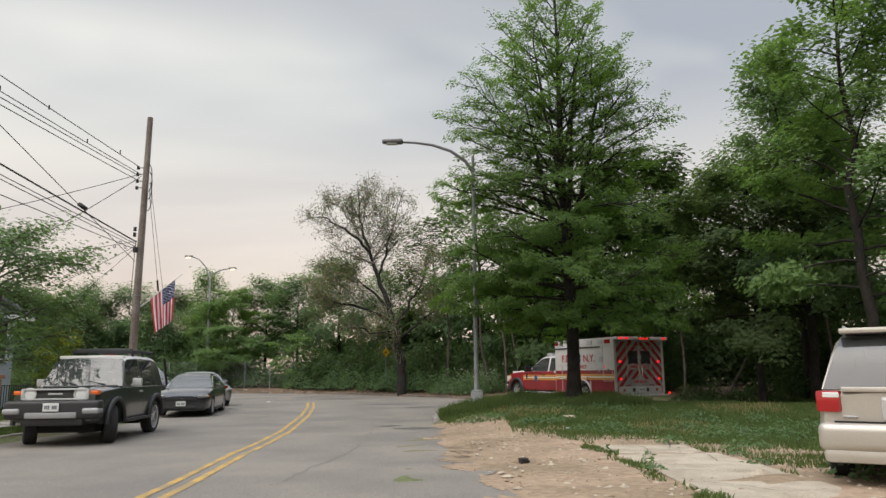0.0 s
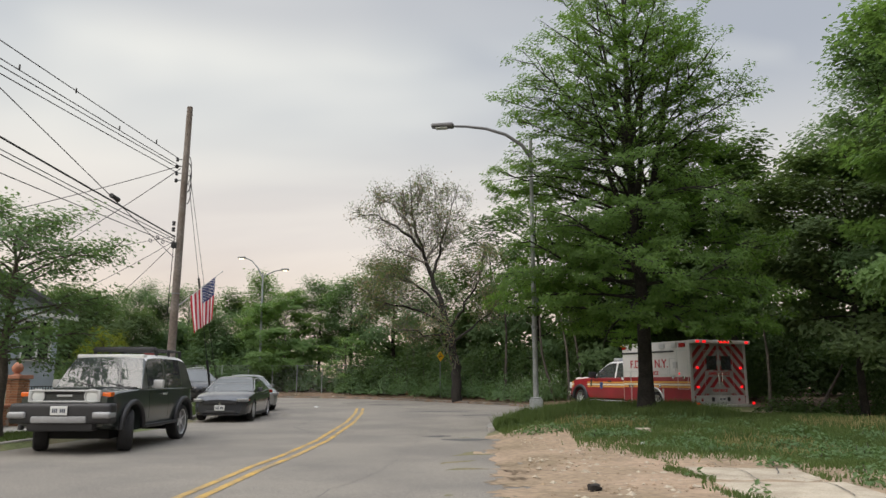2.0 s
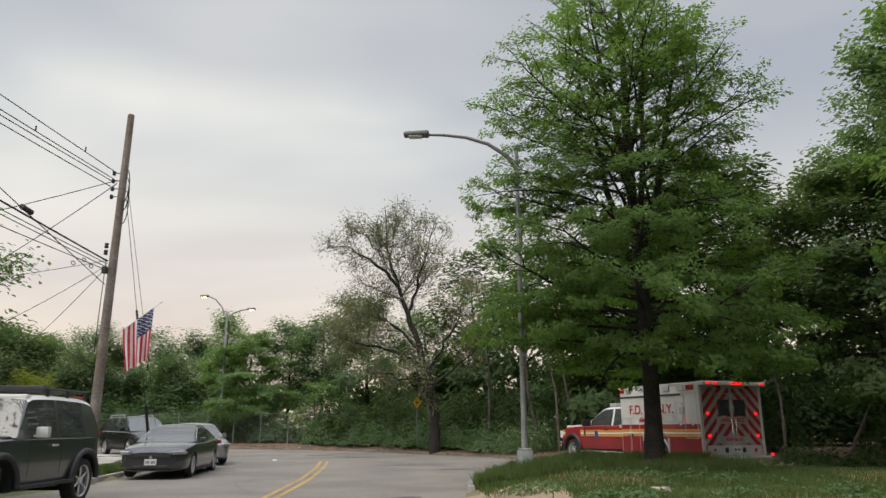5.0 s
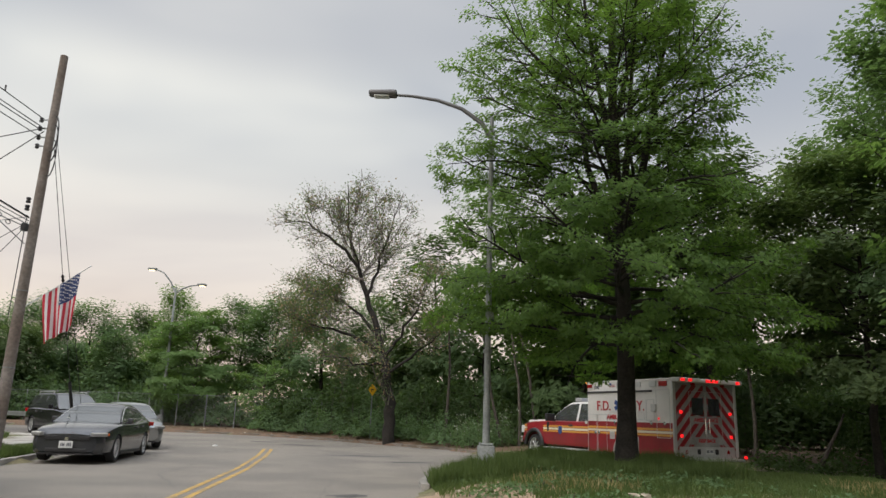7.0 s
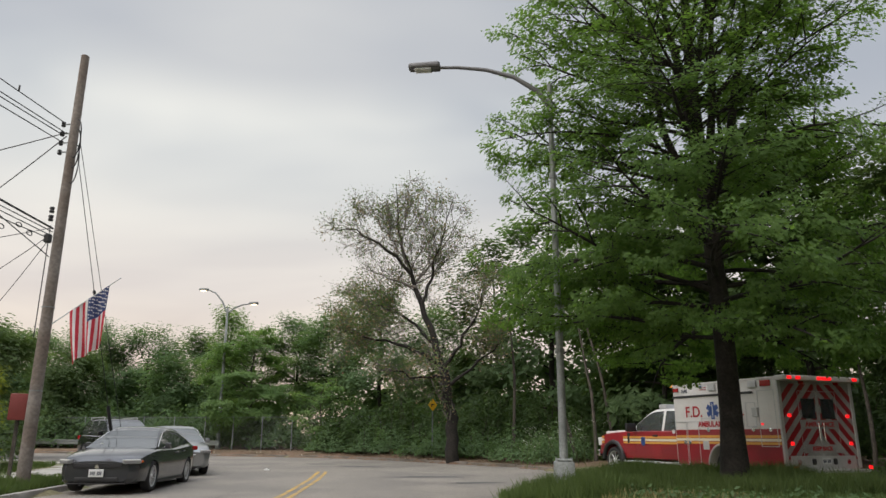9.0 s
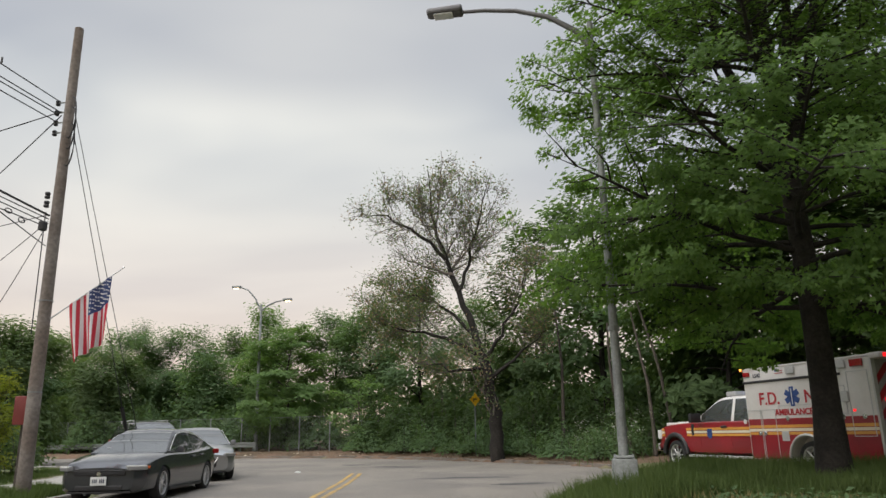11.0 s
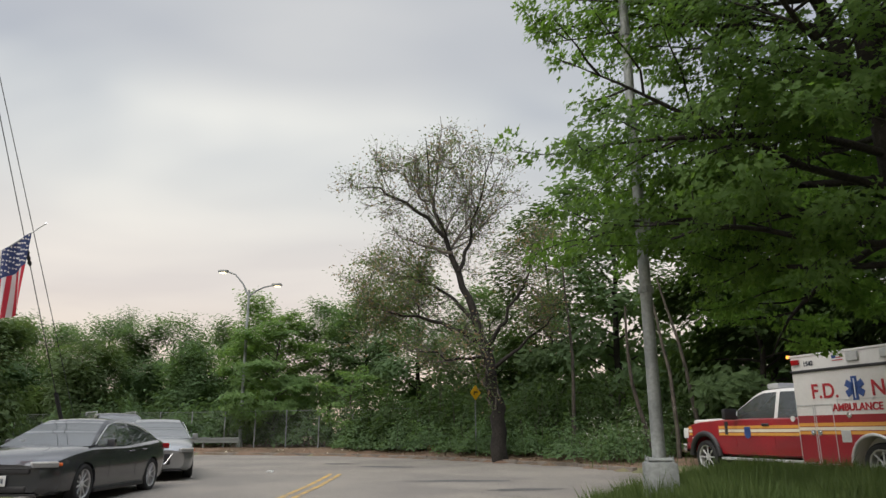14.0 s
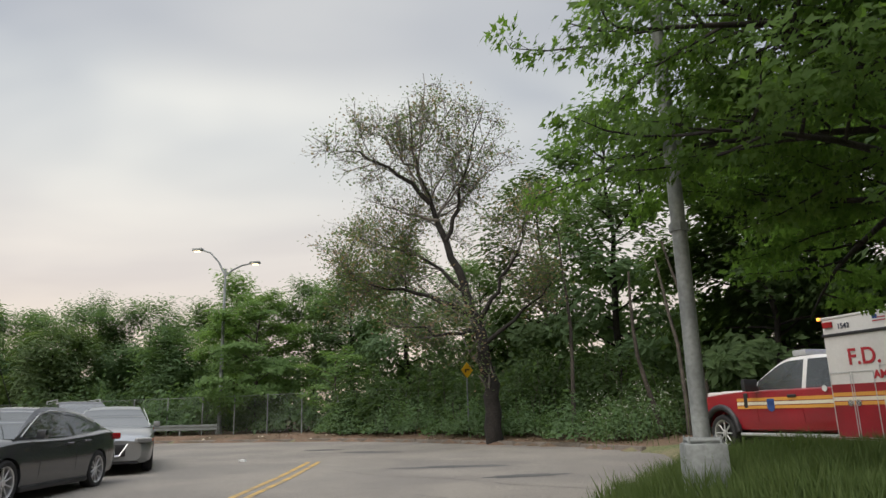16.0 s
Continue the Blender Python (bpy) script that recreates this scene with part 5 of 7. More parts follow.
def number_plate(parent, x, y, z, face, material=None, tilt=0):
    p = part("number_plate", box((-0.155, -0.006, -0.08), (0.155, 0.006, 0.08), 0.006), material or M["plate"], parent, "number plate with dark lettering", pose(x, y, z, tilt, 0, 0))
    for k in range(7):
        if k != 3:
            part("lettering_bar", box((-0.115 + k * 0.035, face * 0.006, -0.035), (-0.093 + k * 0.035, face * 0.010, 0.035)), M["bars"], p)
    return p


def mirror(parent, x, y, z, s, mat_, size=1.0):
    part("wing_mirror", join(box((s * x - 0.02, y - 0.05, z - 0.02), (s * (x + 0.14 * size), y + 0.03, z + 0.02), 0.01), box((s * (x + 0.06), y - 0.06, z - 0.03), (s * (x + 0.24 * size), y + 0.05, z + 0.13 * size), 0.03, 2)), mat_, parent, smooth=40)


def tilt_box(c, size, rot, bevel=0.01, segs=1):
    return box([-v / 2 for v in size], [v / 2 for v in size], bevel, segs, pose(*c, *rot))


def off_roader():
    th = thing("off_road_car", pose(-8.04, 15.86, float(base(15.86)), 0, 0, 186.0), "dark green-grey off-road car with white roof and roof rack", "car")
    lower = [(-2.02, 0.50, 1.12, 0.80), (-1.94, 0.40, 1.16, 0.88), (-1.7, 0.36, 1.18, 0.91), (0, 0.36, 1.18, 0.915), (0.85, 0.36, 1.17, 0.91), (1.5, 0.40, 1.15, 0.90), (2.0, 0.45, 1.10, 0.86), (2.16, 0.50, 1.04, 0.80)]
    cabin = [(-1.92, 1.20), (-1.83, 1.58), (-1.72, 1.79), (-1.2, 1.86), (-0.2, 1.87), (0.38, 1.84), (0.50, 1.79), (0.72, 1.48), (0.93, 1.18)]
    car_shell(th, lower, cabin, 1.17, 0.88, 0.72, M["fjpaint"], M["white"], M["tint"], (-1.345, 1.345), 0.47, ((-1.3, -0.45), (-0.35, 0.62)), (0.55, -0.45), 0.8, M["fjpaint"], True)
    part("roof_header", box((-0.70, 0.34, 1.785), (0.70, 0.50, 1.86), 0.03, 2), M["white"], th, "white roof edge", smooth=40)
    part("bonnet_bulge", box((-0.36, 0.98, 1.16), (0.36, 1.95, 1.205), 0.03, 2), M["fjpaint"], th, smooth=40)
    part("cowl", box((-0.78, 0.84, 1.15), (0.78, 1.0, 1.20), 0.02, 2), M["black"], th)
    # face: pale bezel round a black grille, round lamps, amber corners
    part("grille_bezel", join(box((-0.62, 2.12, 0.93), (0.62, 2.20, 0.965), 0.012, 2), box((-0.62, 2.12, 1.125), (0.62, 2.20, 1.16), 0.012, 2), box((-0.66, 2.12, 0.935), (-0.60, 2.19, 1.155), 0.02, 2), box((0.60, 2.12, 0.935), (0.66, 2.19, 1.155), 0.02, 2)), M["silver"], th, "pale grey grille surround", smooth=40)
    part("grille", join(*[box((-0.4, 2.14, 0.965 + 0.032 * i), (0.4, 2.165, 0.985 + 0.032 * i), 0.004) for i in range(5)], box((-0.62, 2.10, 0.95), (0.62, 2.145, 1.14))), M["black"], th, "black slatted grille")
    part("badge_bar", box((-0.14, 2.165, 1.035), (0.14, 2.178, 1.07), 0.004), M["silver"], th)
    for s in (-1, 1):
        hl = part("headlight", lathe([(0.0, 0.045), (0.06, 0.042), (0.108, 0.03), (0.115, 0.0), (0.0, 0.0)], 24), M["lens"], th, "round clear headlight", pose(s * 0.495, 2.135, 1.045, 0, 0, 90), 40)
        part("headlight_ring", lathe([(0.112, 0.0), (0.135, 0.0), (0.135, 0.05), (0.112, 0.05), (0.112, 0.0)], 24), M["silver"], hl, m=pose(0, 0, 0), smooth=40)
        part("turn_signal", box((s * 0.665, 1.97, 1.03), (s * 0.83, 2.135, 1.115), 0.02, 2), M["orange"], th, "amber turn signal")
        part("bumper_corner", box((s * 0.60, 2.06, 0.65), (s * 0.93, 2.345, 0.77), 0.05, 3), M["satin"], th, "satin silver bumper end", smooth=40)
        for y in (1.345, -1.345):
            a = [(math.cos(t) * 0.50, math.sin(t) * 0.50) for t in np.linspace(0, math.pi, 13)]
            pts = [(s * 0.93, y + u, 0.42 + v) for u, v in a]
            me = tubes_mesh("wheel_arch", [(np.array(pts), np.full(13, 0.055), 6)], M["black"])
            child("wheel_arch", me, th, "black plastic wheel arch")
        part("side_step", box((s * 0.86, -0.85, 0.40), (s * 1.0, 0.85, 0.46), 0.02, 2), M["black"], th)
        part("door_handle", box((s * 0.905, -0.28, 1.02), (s * 0.945, -0.10, 1.06), 0.015, 2), M["silver"], th)
        mirror(th, 0.88, 0.48, 1.20, s, M["silver"], 1.1)
        part("roof_rail", join(cyl((s * 0.66, -1.65, 1.98), (s * 0.66, -0.1, 1.98), 0.022), *[box((s * 0.66 - 0.02, y - 0.05, 1.82), (s * 0.66 + 0.02, y + 0.05, 1.98), 0.01) for y in (-1.6, -0.9, -0.2)]), M["black"], th)
        wheel(th, s * 0.80, 1.345, 0.39, 0.26, s, M["alloy"], 6, 26)
        wheel(th, s * 0.80, -1.345, 0.39, 0.26, s, M["alloy"], 6)
    part("roof_rack", join(*[box((-0.64, y - 0.025, 1.955), (0.64, y + 0.025, 1.995), 0.012, 1) for y in (-1.6, -1.1, -0.6)], box((-0.66, -0.28, 1.93), (0.66, -0.10, 2.04), 0.04, 2)), M["black"], th, "black roof rack with wind deflector")
    part("bumper", join(box((-0.92, 2.0, 0.55), (0.92, 2.30, 0.92), 0.07, 3), box((-0.60, 2.0, 0.42), (0.60, 2.26, 0.60), 0.05, 2)), M["black"], th, "black front bumper", smooth=40)
    part("skid_bar", box((-0.50, 2.16, 0.57), (0.50, 2.335, 0.69), 0.03, 2), M["satin"], th, "silver bumper bar", smooth=40)
    number_plate(th, 0.0, 2.325, 0.79, 1)
    part("wiper", join(cyl((-0.5, 0.93, 1.22), (0.05, 0.82, 1.31), 0.01, n=6), cyl((0.1, 0.93, 1.22), (0.6, 0.82, 1.31), 0.01, n=6)), M["black"], th)
    part("sticker", box((-0.62, 0.79, 1.27), (-0.50, 0.80, 1.32), 0, 1, Matrix.Identity(4)), M["plate"], th)
    return th


def sedan(x, y, yaw, paint, label, style):
    th = thing("sedan", pose(x, y, float(base(y)), 0, 0, yaw), label, "car")
    lower = [(-2.32, 0.42, 0.86, 0.66), (-2.25, 0.30, 0.97, 0.77), (-1.95, 0.22, 1.01, 0.86), (-1.2, 0.18, 0.98, 0.90), (0, 0.18, 0.93, 0.90), (0.95, 0.18, 0.93, 0.90), (1.5, 0.19, 0.89, 0.89), (1.95, 0.20, 0.81, 0.86), (2.2, 0.21, 0.735, 0.78), (2.33, 0.26, 0.65, 0.66)]
    cabin = [(-1.95, 0.99), (-1.5, 1.20), (-1.05, 1.35), (-0.4, 1.415), (0.05, 1.40), (0.25, 1.345), (0.65, 1.17), (1.12, 0.935)]
    car_shell(th, lower, cabin, 0.93, 0.80, 0.58, paint, paint, M["glass"], (-1.37, 1.37), 0.365, ((-1.6, -0.62), (-0.52, 0.82)), (0.55, -0.55), 0.0)
    if style == "dark":
        part("grille", join(box((-0.50, 2.20, 0.53), (0.50, 2.355, 0.61), 0.02, 2), box((-0.46, 2.18, 0.25), (0.46, 2.35, 0.35), 0.03, 2)), M["black"], th, "black grille and lower intake")
        part("grille_trim", box((-0.58, 2.27, 0.612), (0.58, 2.365, 0.626), 0.004), M["black"], th)
    else:
        part("grille", join(box((-0.36, 2.18, 0.34), (0.36, 2.345, 0.60), 0.04, 2), box((-0.6, 2.15, 0.22), (0.6, 2.30, 0.30), 0.02, 2)), M["black"], th, "black grille")
        part("chrome_surround", join(cyl((-0.42, 2.30, 0.64), (-0.24, 2.36, 0.36), 0.022), cyl((0.42, 2.30, 0.64), (0.24, 2.36, 0.36), 0.022), cyl((-0.24, 2.36, 0.36), (0.24, 2.36, 0.36), 0.022), cyl((-0.75, 2.12, 0.26), (-0.3, 2.30, 0.26), 0.015), cyl((0.75, 2.12, 0.26), (0.3, 2.30, 0.26), 0.015)), M["chrome"], th, "chrome V-shaped grille surround")
    for s in (-1, 1):
        hl = part("headlight", join(tilt_box((s * 0.69, 2.268, 0.668), (0.38, 0.12, 0.085), (-8, 0, -s * 42), 0.025, 2)), M["satin"], th, "slim headlight with a bright strip", smooth=40)
        part("daytime_strip", tilt_box((s * 0.70, 2.326, 0.700), (0.38, 0.03, 0.026), (0, 0, -s * 42), 0.004), M["white"], hl)
        part("side_marker", tilt_box((s * 0.838, 2.130, 0.668), (0.09, 0.06, 0.05), (0, 0, -s * 58), 0.01), M["orange"], hl)
        part("tail_light", tilt_box((s * 0.75, -2.16, 0.88), (0.24, 0.20, 0.12), (0, 0, s * 28), 0.03, 2), M["redlens"], th, "red tail light")
        part("fog_recess", tilt_box((s * 0.68, 2.11, 0.36), (0.20, 0.06, 0.12), (0, 0, -s * 28), 0.02, 2), M["black"], th)
        mirror(th, 0.80, 0.62, 0.94, s, paint, 0.85)
        part("door_handle", box((s * 0.885, -0.42, 0.80), (s * 0.92, -0.24, 0.83), 0.01), paint, th)
        part("door_handle", box((s * 0.875, -1.02, 0.82), (s * 0.91, -0.84, 0.85), 0.01), paint, th)
        pts = np.array([(s * (0.80 + (0.58 - 0.80) * max(0, (z - 0.93) / 0.485)) + s * 0.012, yy, z) for yy, z in ((0.95, 0.955), (0.62, 1.12), (0.25, 1.29), (-0.1, 1.345), (-0.6, 1.33), (-1.05, 1.27), (-1.45, 1.14))])
        child("window_trim", tubes_mesh("window_trim", [(pts, np.full(len(pts), 0.010), 5)], M["silver"]), th, "bright window trim")
        part("sill", box((s * 0.80, -1.0, 0.16), (s * 0.895, 1.0, 0.24), 0.03, 2), M["black"], th)
        for yy in (-1.37, 1.37):
            wheel(th, s * 0.785, yy, 0.325, 0.215, s, M["alloy"], 10)
    part("badge", cyl((0, 2.36, 0.56), (0, 2.372, 0.56), 0.045, n=16), M["chrome"], th)
    number_plate(th, 0, 2.368, 0.43, 1)
    part("rear_plate", box((-0.155, -2.345, 0.70), (0.155, -2.33, 0.82), 0.01), M["plate_y"], th)
    part("rear_plate_bars", box((-0.1, -2.349, 0.74), (0.1, -2.345, 0.78)), M["bars"], th)
    part("bumper_lip", box((-0.62, 2.15, 0.20), (0.62, 2.33, 0.235), 0.012, 2), M["black"], th)
    part("wiper", join(cyl((-0.6, 1.06, 0.935), (0.0, 0.95, 0.99), 0.009, n=6), cyl((0.05, 1.06, 0.935), (0.6, 0.95, 0.99), 0.009, n=6)), M["black"], th)
    part("inspection_sticker", box((0.47, 0.93, 0.995), (0.55, 0.935, 1.04)), M["plate"], th)
    return th


def crossover(name, x, y, yaw, paint, label, L=4.65, H=1.68, W=1.86, z=None, rear_glass=None):
    """Tall wagon: used for the sport utility cars and the minivan."""
    th = thing(name, pose(x, y, float(base(y)) if z is None else z, 0, 0, yaw), label, "car")
    k, w, g = L / 4.65, W / 2, H / 1.68
    b = 1.03 * g
    lower = [(-2.32 * k, 0.46, b - 0.06, w * 0.90), (-2.25 * k, 0.34, b, w * 0.95), (-1.9 * k, 0.26, b + 0.02, w * 0.99), (0, 0.25, b, w), (0.95 * k, 0.25, b - 0.01, w), (1.5 * k, 0.26, b - 0.06, w * 0.985), (2.05 * k, 0.28, b - 0.16, w * 0.93), (2.25 * k, 0.32, b - 0.26, w * 0.82), (2.32 * k, 0.42, b - 0.36, w * 0.66)]
    cabin = [(-2.27 * k, b + 0.0), (-2.12 * k, b + 0.38 * g), (-1.96 * k, b + 0.56 * g), (-1.2 * k, H - 0.01), (-0.3 * k, H), (0.2 * k, H - 0.04), (0.42 * k, H - 0.12), (0.85 * k, b + 0.26), (1.28 * k, b - 0.0)]
    car_shell(th, lower, cabin, b, w * 0.90, w * 0.72, paint, paint, rear_glass or M["tint"], (-1.33 * k, 1.36 * k), 0.40, ((-1.85 * k, -1.3 * k), (-1.2 * k, -0.45 * k), (-0.37 * k, 1.0 * k)), (0.6 * k, -0.42 * k), 0.2)
    part("grille", join(box((-0.42, 2.2 * k, b - 0.46), (0.42, 2.335 * k, b - 0.3), 0.03, 2), box((-0.6, 2.15 * k, 0.3), (0.6, 2.31 * k, 0.42), 0.03, 2)), M["black"], th)
    for s in (-1, 1):
        part("headlight", tilt_box((s * w * 0.74, 2.10 * k, b - 0.29), (0.32, 0.12, 0.10), (-8, 0, -s * 30), 0.03, 2), M["lens"], th, "clear headlight", smooth=40)
        mirror(th, w * 0.88, 0.72 * k, b + 0.03, s, paint, 1.0)
        part("roof_rail", join(cyl((s * w * 0.68, -1.7 * k, H + 0.035), (s * w * 0.68, 0.0, H + 0.045), 0.016), *[box((s * w * 0.68 - 0.015, yy * k - 0.04, H - 0.06), (s * w * 0.68 + 0.015, yy * k + 0.04, H + 0.035), 0.01) for yy in (-1.65, -0.05)]), M["silver"], th)
        part("sill", box((s * (w - 0.12), -0.95 * k, 0.24), (s * (w - 0.005), 0.95 * k, 0.36), 0.03, 2), M["black"], th)
        part("door_handle", box((s * (w - 0.01), -0.36 * k, b - 0.16), (s * (w + 0.025), -0.18 * k, b - 0.12), 0.01), paint, th)
        part("door_handle", box((s * (w - 0.02), -1.0 * k, b - 0.15), (s * (w + 0.02), -0.82 * k, b - 0.11), 0.01), paint, th)
        if name != "minivan":
            part("tail_light", tilt_box((s * w * 0.86, -2.20 * k, b - 0.08), (0.22, 0.16, 0.16), (0, 0, s * 20), 0.03, 2), M["redlens"], th, "red tail light")
        for yy in (-1.33 * k, 1.36 * k):
            wheel(th, s * (w - 0.125), yy, 0.355, 0.225, s, M["alloy"], 7)
    return th, k, w, b, g


def minivan():
    z = float(land(6.6, 8.7)) - 0.01
    th, k, w, b, g = crossover("minivan", 6.45, 8.85, -33.5, M["goldpaint"], "champagne minivan parked on the dirt, seen from behind", 5.1, 1.71, 1.96, z)
    for s in (-1, 1):
        tl = part("tail_light", tilt_box((s * 0.815, -2.262 * k, b - 0.13), (0.24, 0.20, 0.23), (0, 0, s * 10), 0.03, 2), M["redlens"], th, "red and clear tail light", smooth=40)
        part("reverse_lens", tilt_box((s * 0.80, -2.262 * k - 0.093, b - 0.062), (0.17, 0.03, 0.065), (0, 0, s * 10), 0.012, 1), M["lens"], tl)
    part("bumper", join(box((-w * 0.97, -2.42 * k, 0.40), (w * 0.97, -2.0 * k, 0.70), 0.09, 3), box((-w * 0.93, -2.40 * k, 0.28), (w * 0.93, -2.0 * k, 0.44), 0.06, 2)), M["goldpaint"], th, smooth=40)
    part("tailgate_groove", box((-w * 0.8, -2.36 * k, 0.70), (w * 0.8, -2.30 * k, 0.715)), M["under"], th)
    part("tailgate_trim", box((-0.70, -2.345 * k, b - 0.03), (0.70, -2.28 * k, b + 0.025), 0.02, 2), M["goldpaint"], th, smooth=40)
    part("plate_recess", box((-0.34, -2.345 * k, b - 0.33), (0.34, -2.27 * k, b - 0.08), 0.03, 2), M["silver"], th)
    number_plate(th, 0, -2.352 * k, b - 0.2, -1, M["plate_y"])
    part("spoiler", box((-w * 0.70, -2.12 * k, 1.65), (w * 0.70, -1.75 * k, 1.715), 0.03, 2), M["goldpaint"], th, smooth=40)
    part("badge_bar", box((-0.70, -2.335 * k, b - 0.30), (-0.56, -2.322 * k, b - 0.28), 0.003), M["chrome"], th)
    part("rear_wiper", cyl((-0.02, -2.30 * k, b + 0.06), (0.4, -2.27 * k, b + 0.1), 0.012, n=6), M["black"], th)


off_roader()
minivan()
sedan(-9.26, 25.37, 190.2, M["civpaint"], "dark grey sedan parked ahead of a silver one", "dark")
sedan(-10.9, 30.55, 212.0, M["silverpaint"], "silver sedan with chrome grille parked behind a dark one", "silver")
crossover("sport_utility_car", -15.85, 35.8, -131.0, M["blackpaint"], "black sport utility car standing on the cross street")
crossover("sport_utility_car", -15.35, 18.9, 180.0, M["white"], "white sport utility car standing in the driveway", z=0.16)


def ambulance():
    th = thing("ambulance", pose(7.32, 26.36, 0.13, 0, 0, 28.2), "red and white ambulance with lit red lights, parked under the oak", "ambulance")
    W, L0, zb, zt = 1.22, 3.66, 0.34, 2.50
    box_body = part("module_body", box((-W, 0, zb), (W, L0, zt), 0.05, 3), M["ambwhite"], th, "white patient module", smooth=40)
    carve(box_body, [cyl((s * (W - 0.28), 1.9, 0.42), (s * (W + 0.2), 1.9, 0.42), 0.50, n=28) for s in (-1, 1)])
    part("rear_canopy", box((-W - 0.03, -0.26, zt - 0.075), (W + 0.03, 0.0, zt + 0.045), 0.03, 2), M["ambwhite"], th, "overhanging rear roof canopy", smooth=40)
    part("roof_edge", join(box((-W - 0.015, -0.02, zt - 0.02), (W + 0.015, L0 + 0.02, zt + 0.03), 0.025, 2), box((-W - 0.01, -0.10, zt - 0.05), (W + 0.01, 0.06, zt + 0.04), 0.02, 2)), M["ambwhite"], th, smooth=40)
    # cab
    lower = [(3.6, 0.45, 1.30, 0.98), (4.6, 0.45, 1.30, 1.0), (6.0, 0.45, 1.29, 1.0), (6.9, 0.47, 1.26, 0.99), (7.5, 0.50, 1.20, 0.96), (7.78, 0.55, 1.13, 0.90), (7.86, 0.62, 1.02, 0.84)]
    cabin = [(3.55, 1.84), (3.75, 1.90), (4.4, 1.93), (5.0, 1.92), (5.25, 1.86), (5.6, 1.66), (6.15, 1.29)]
    car_shell(th, lower, cabin, 1.29, 0.90, 0.74, M["red"], M["ambwhite"], M["glass"], (6.95,), 0.50, ((3.80, 4.52), (4.64, 5.85)), (4.58, 5.80), 0.7, M["ambwhite"])
    part("bonnet", join(box((-0.80, 6.1, 1.16), (0.80, 7.6, 1.30), 0.06, 3), box((-0.5, 6.2, 1.24), (0.5, 7.45, 1.32), 0.03, 2)), M["ambwhite"], th, "white bonnet top", smooth=40)
    part("front_grille", join(box((-0.62, 7.76, 0.76), (0.62, 7.90, 1.12), 0.03, 2), box((-0.98, 7.72, 0.50), (0.98, 7.96, 0.72), 0.05, 2)), M["chrome"], th, "chrome grille and bumper", smooth=40)
    part("cab_light_bar", join(box((-0.62, 4.70, 1.94), (0.62, 5.05, 2.06), 0.03, 2), box((-0.5, 4.75, 1.90), (0.5, 4.97, 1.95))), M["silver"], th, "silver roof light bar", smooth=40)
    for s in (-1, 1):
        part("headlight", box((s * 0.64, 7.66, 0.84), (s * 0.95, 7.84, 1.10), 0.03, 2), M["lens"], th)
        # red lower half with gold and pale stripes, over module and cab
        low = part("red_panel", box((s * (W - 0.005), 0.03, zb + 0.02), (s * (W + 0.004), L0 - 0.03, 1.31)), M["red"], th, "red lower side panel")
        carve(low, [cyl((s * (W - 0.28), 1.9, 0.42), (s * (W + 0.2), 1.9, 0.42), 0.52, n=28)])
        for z0, z1, mt in ((1.10, 1.165, "gold"), (1.02, 1.085, "cream"), (0.945, 1.005, "gold")):
            part("side_stripe", box((s * (W + 0.003), 0.03, z0), (s * (W + 0.008), L0 - 0.03, z1)), M[mt], th, "reflective side stripe")
            part("side_stripe", box((s * 0.985, 3.70, z0 - 0.03), (s * 1.006, 6.38, z1 - 0.03)), M[mt], th, "reflective side stripe")
            part("side_stripe", box((s * 0.955, 7.46, z0 - 0.03), (s * 0.985, 7.56, z1 - 0.03)), M[mt], th, "reflective side stripe")
        part("mud_flap_arch", box((s * (W - 0.02), 1.36, 0.36), (s * (W + 0.02), 1.44, 0.9), 0.01), M["silver"], th)
        a = [(math.cos(t) * 0.52, math.sin(t) * 0.52) for t in np.linspace(0, math.pi, 13)]
        child("wheel_arch", tubes_mesh("wheel_arch", [(np.array([(s * (W + 0.01), 1.9 + u, 0.42 + v) for u, v in a]), np.full(13, 0.035), 6)], M["silver"]), th, "bright metal wheel arch trim")
        child("wheel_arch", tubes_mesh("wheel_arch", [(np.array([(s * 0.985, 6.95 + u, 0.44 + v) for u, v in a]), np.full(13, 0.075), 6)], M["black"]), th, "black wheel arch flare")
        # compartment doors: thin raised panels with recessed gaps
        for y0, y1, z0, z1, mt in ((2.72, 3.16, 0.38, 1.52, None), (3.19, 3.63, 0.38, 1.52, None), (0.10, 0.62, 0.9, 2.22, None), (0.70, 1.02, 1.36, 1.95, None), (1.1, 2.6, 1.38, 1.60, None)):
            fr = join(box((s * (W + 0.002), y0, z0), (s * (W + 0.010), y0 + 0.015, z1)), box((s * (W + 0.002), y1 - 0.015, z0), (s * (W + 0.010), y1, z1)), box((s * (W + 0.002), y0, z1 - 0.015), (s * (W + 0.010), y1, z1)), box((s * (W + 0.002), y0, z0), (s * (W + 0.010), y1, z0 + 0.015)))
            part("compartment_door_edge", fr, M["silver"], th, "metal compartment door edge")
        for y, z in ((3.09, 0.98), (3.26, 0.98), (2.35, 1.30), (0.30, 1.30), (0.82, 1.30), (1.55, 1.0)):
            part("paddle_latch", join(cyl((s * (W + 0.004), y, z), (s * (W + 0.022), y, z), 0.055, n=16), box((s * (W + 0.02), y - 0.03, z - 0.045), (s * (W + 0.032), y + 0.03, z + 0.02), 0.006)), M["chrome"], th, "chrome paddle latch", smooth=40)
        part("awning_rail", box((s * (W + 0.0), 0.75, 2.16), (s * (W + 0.035), 3.66, 2.215), 0.012), M["black"], th, "dark side rail")
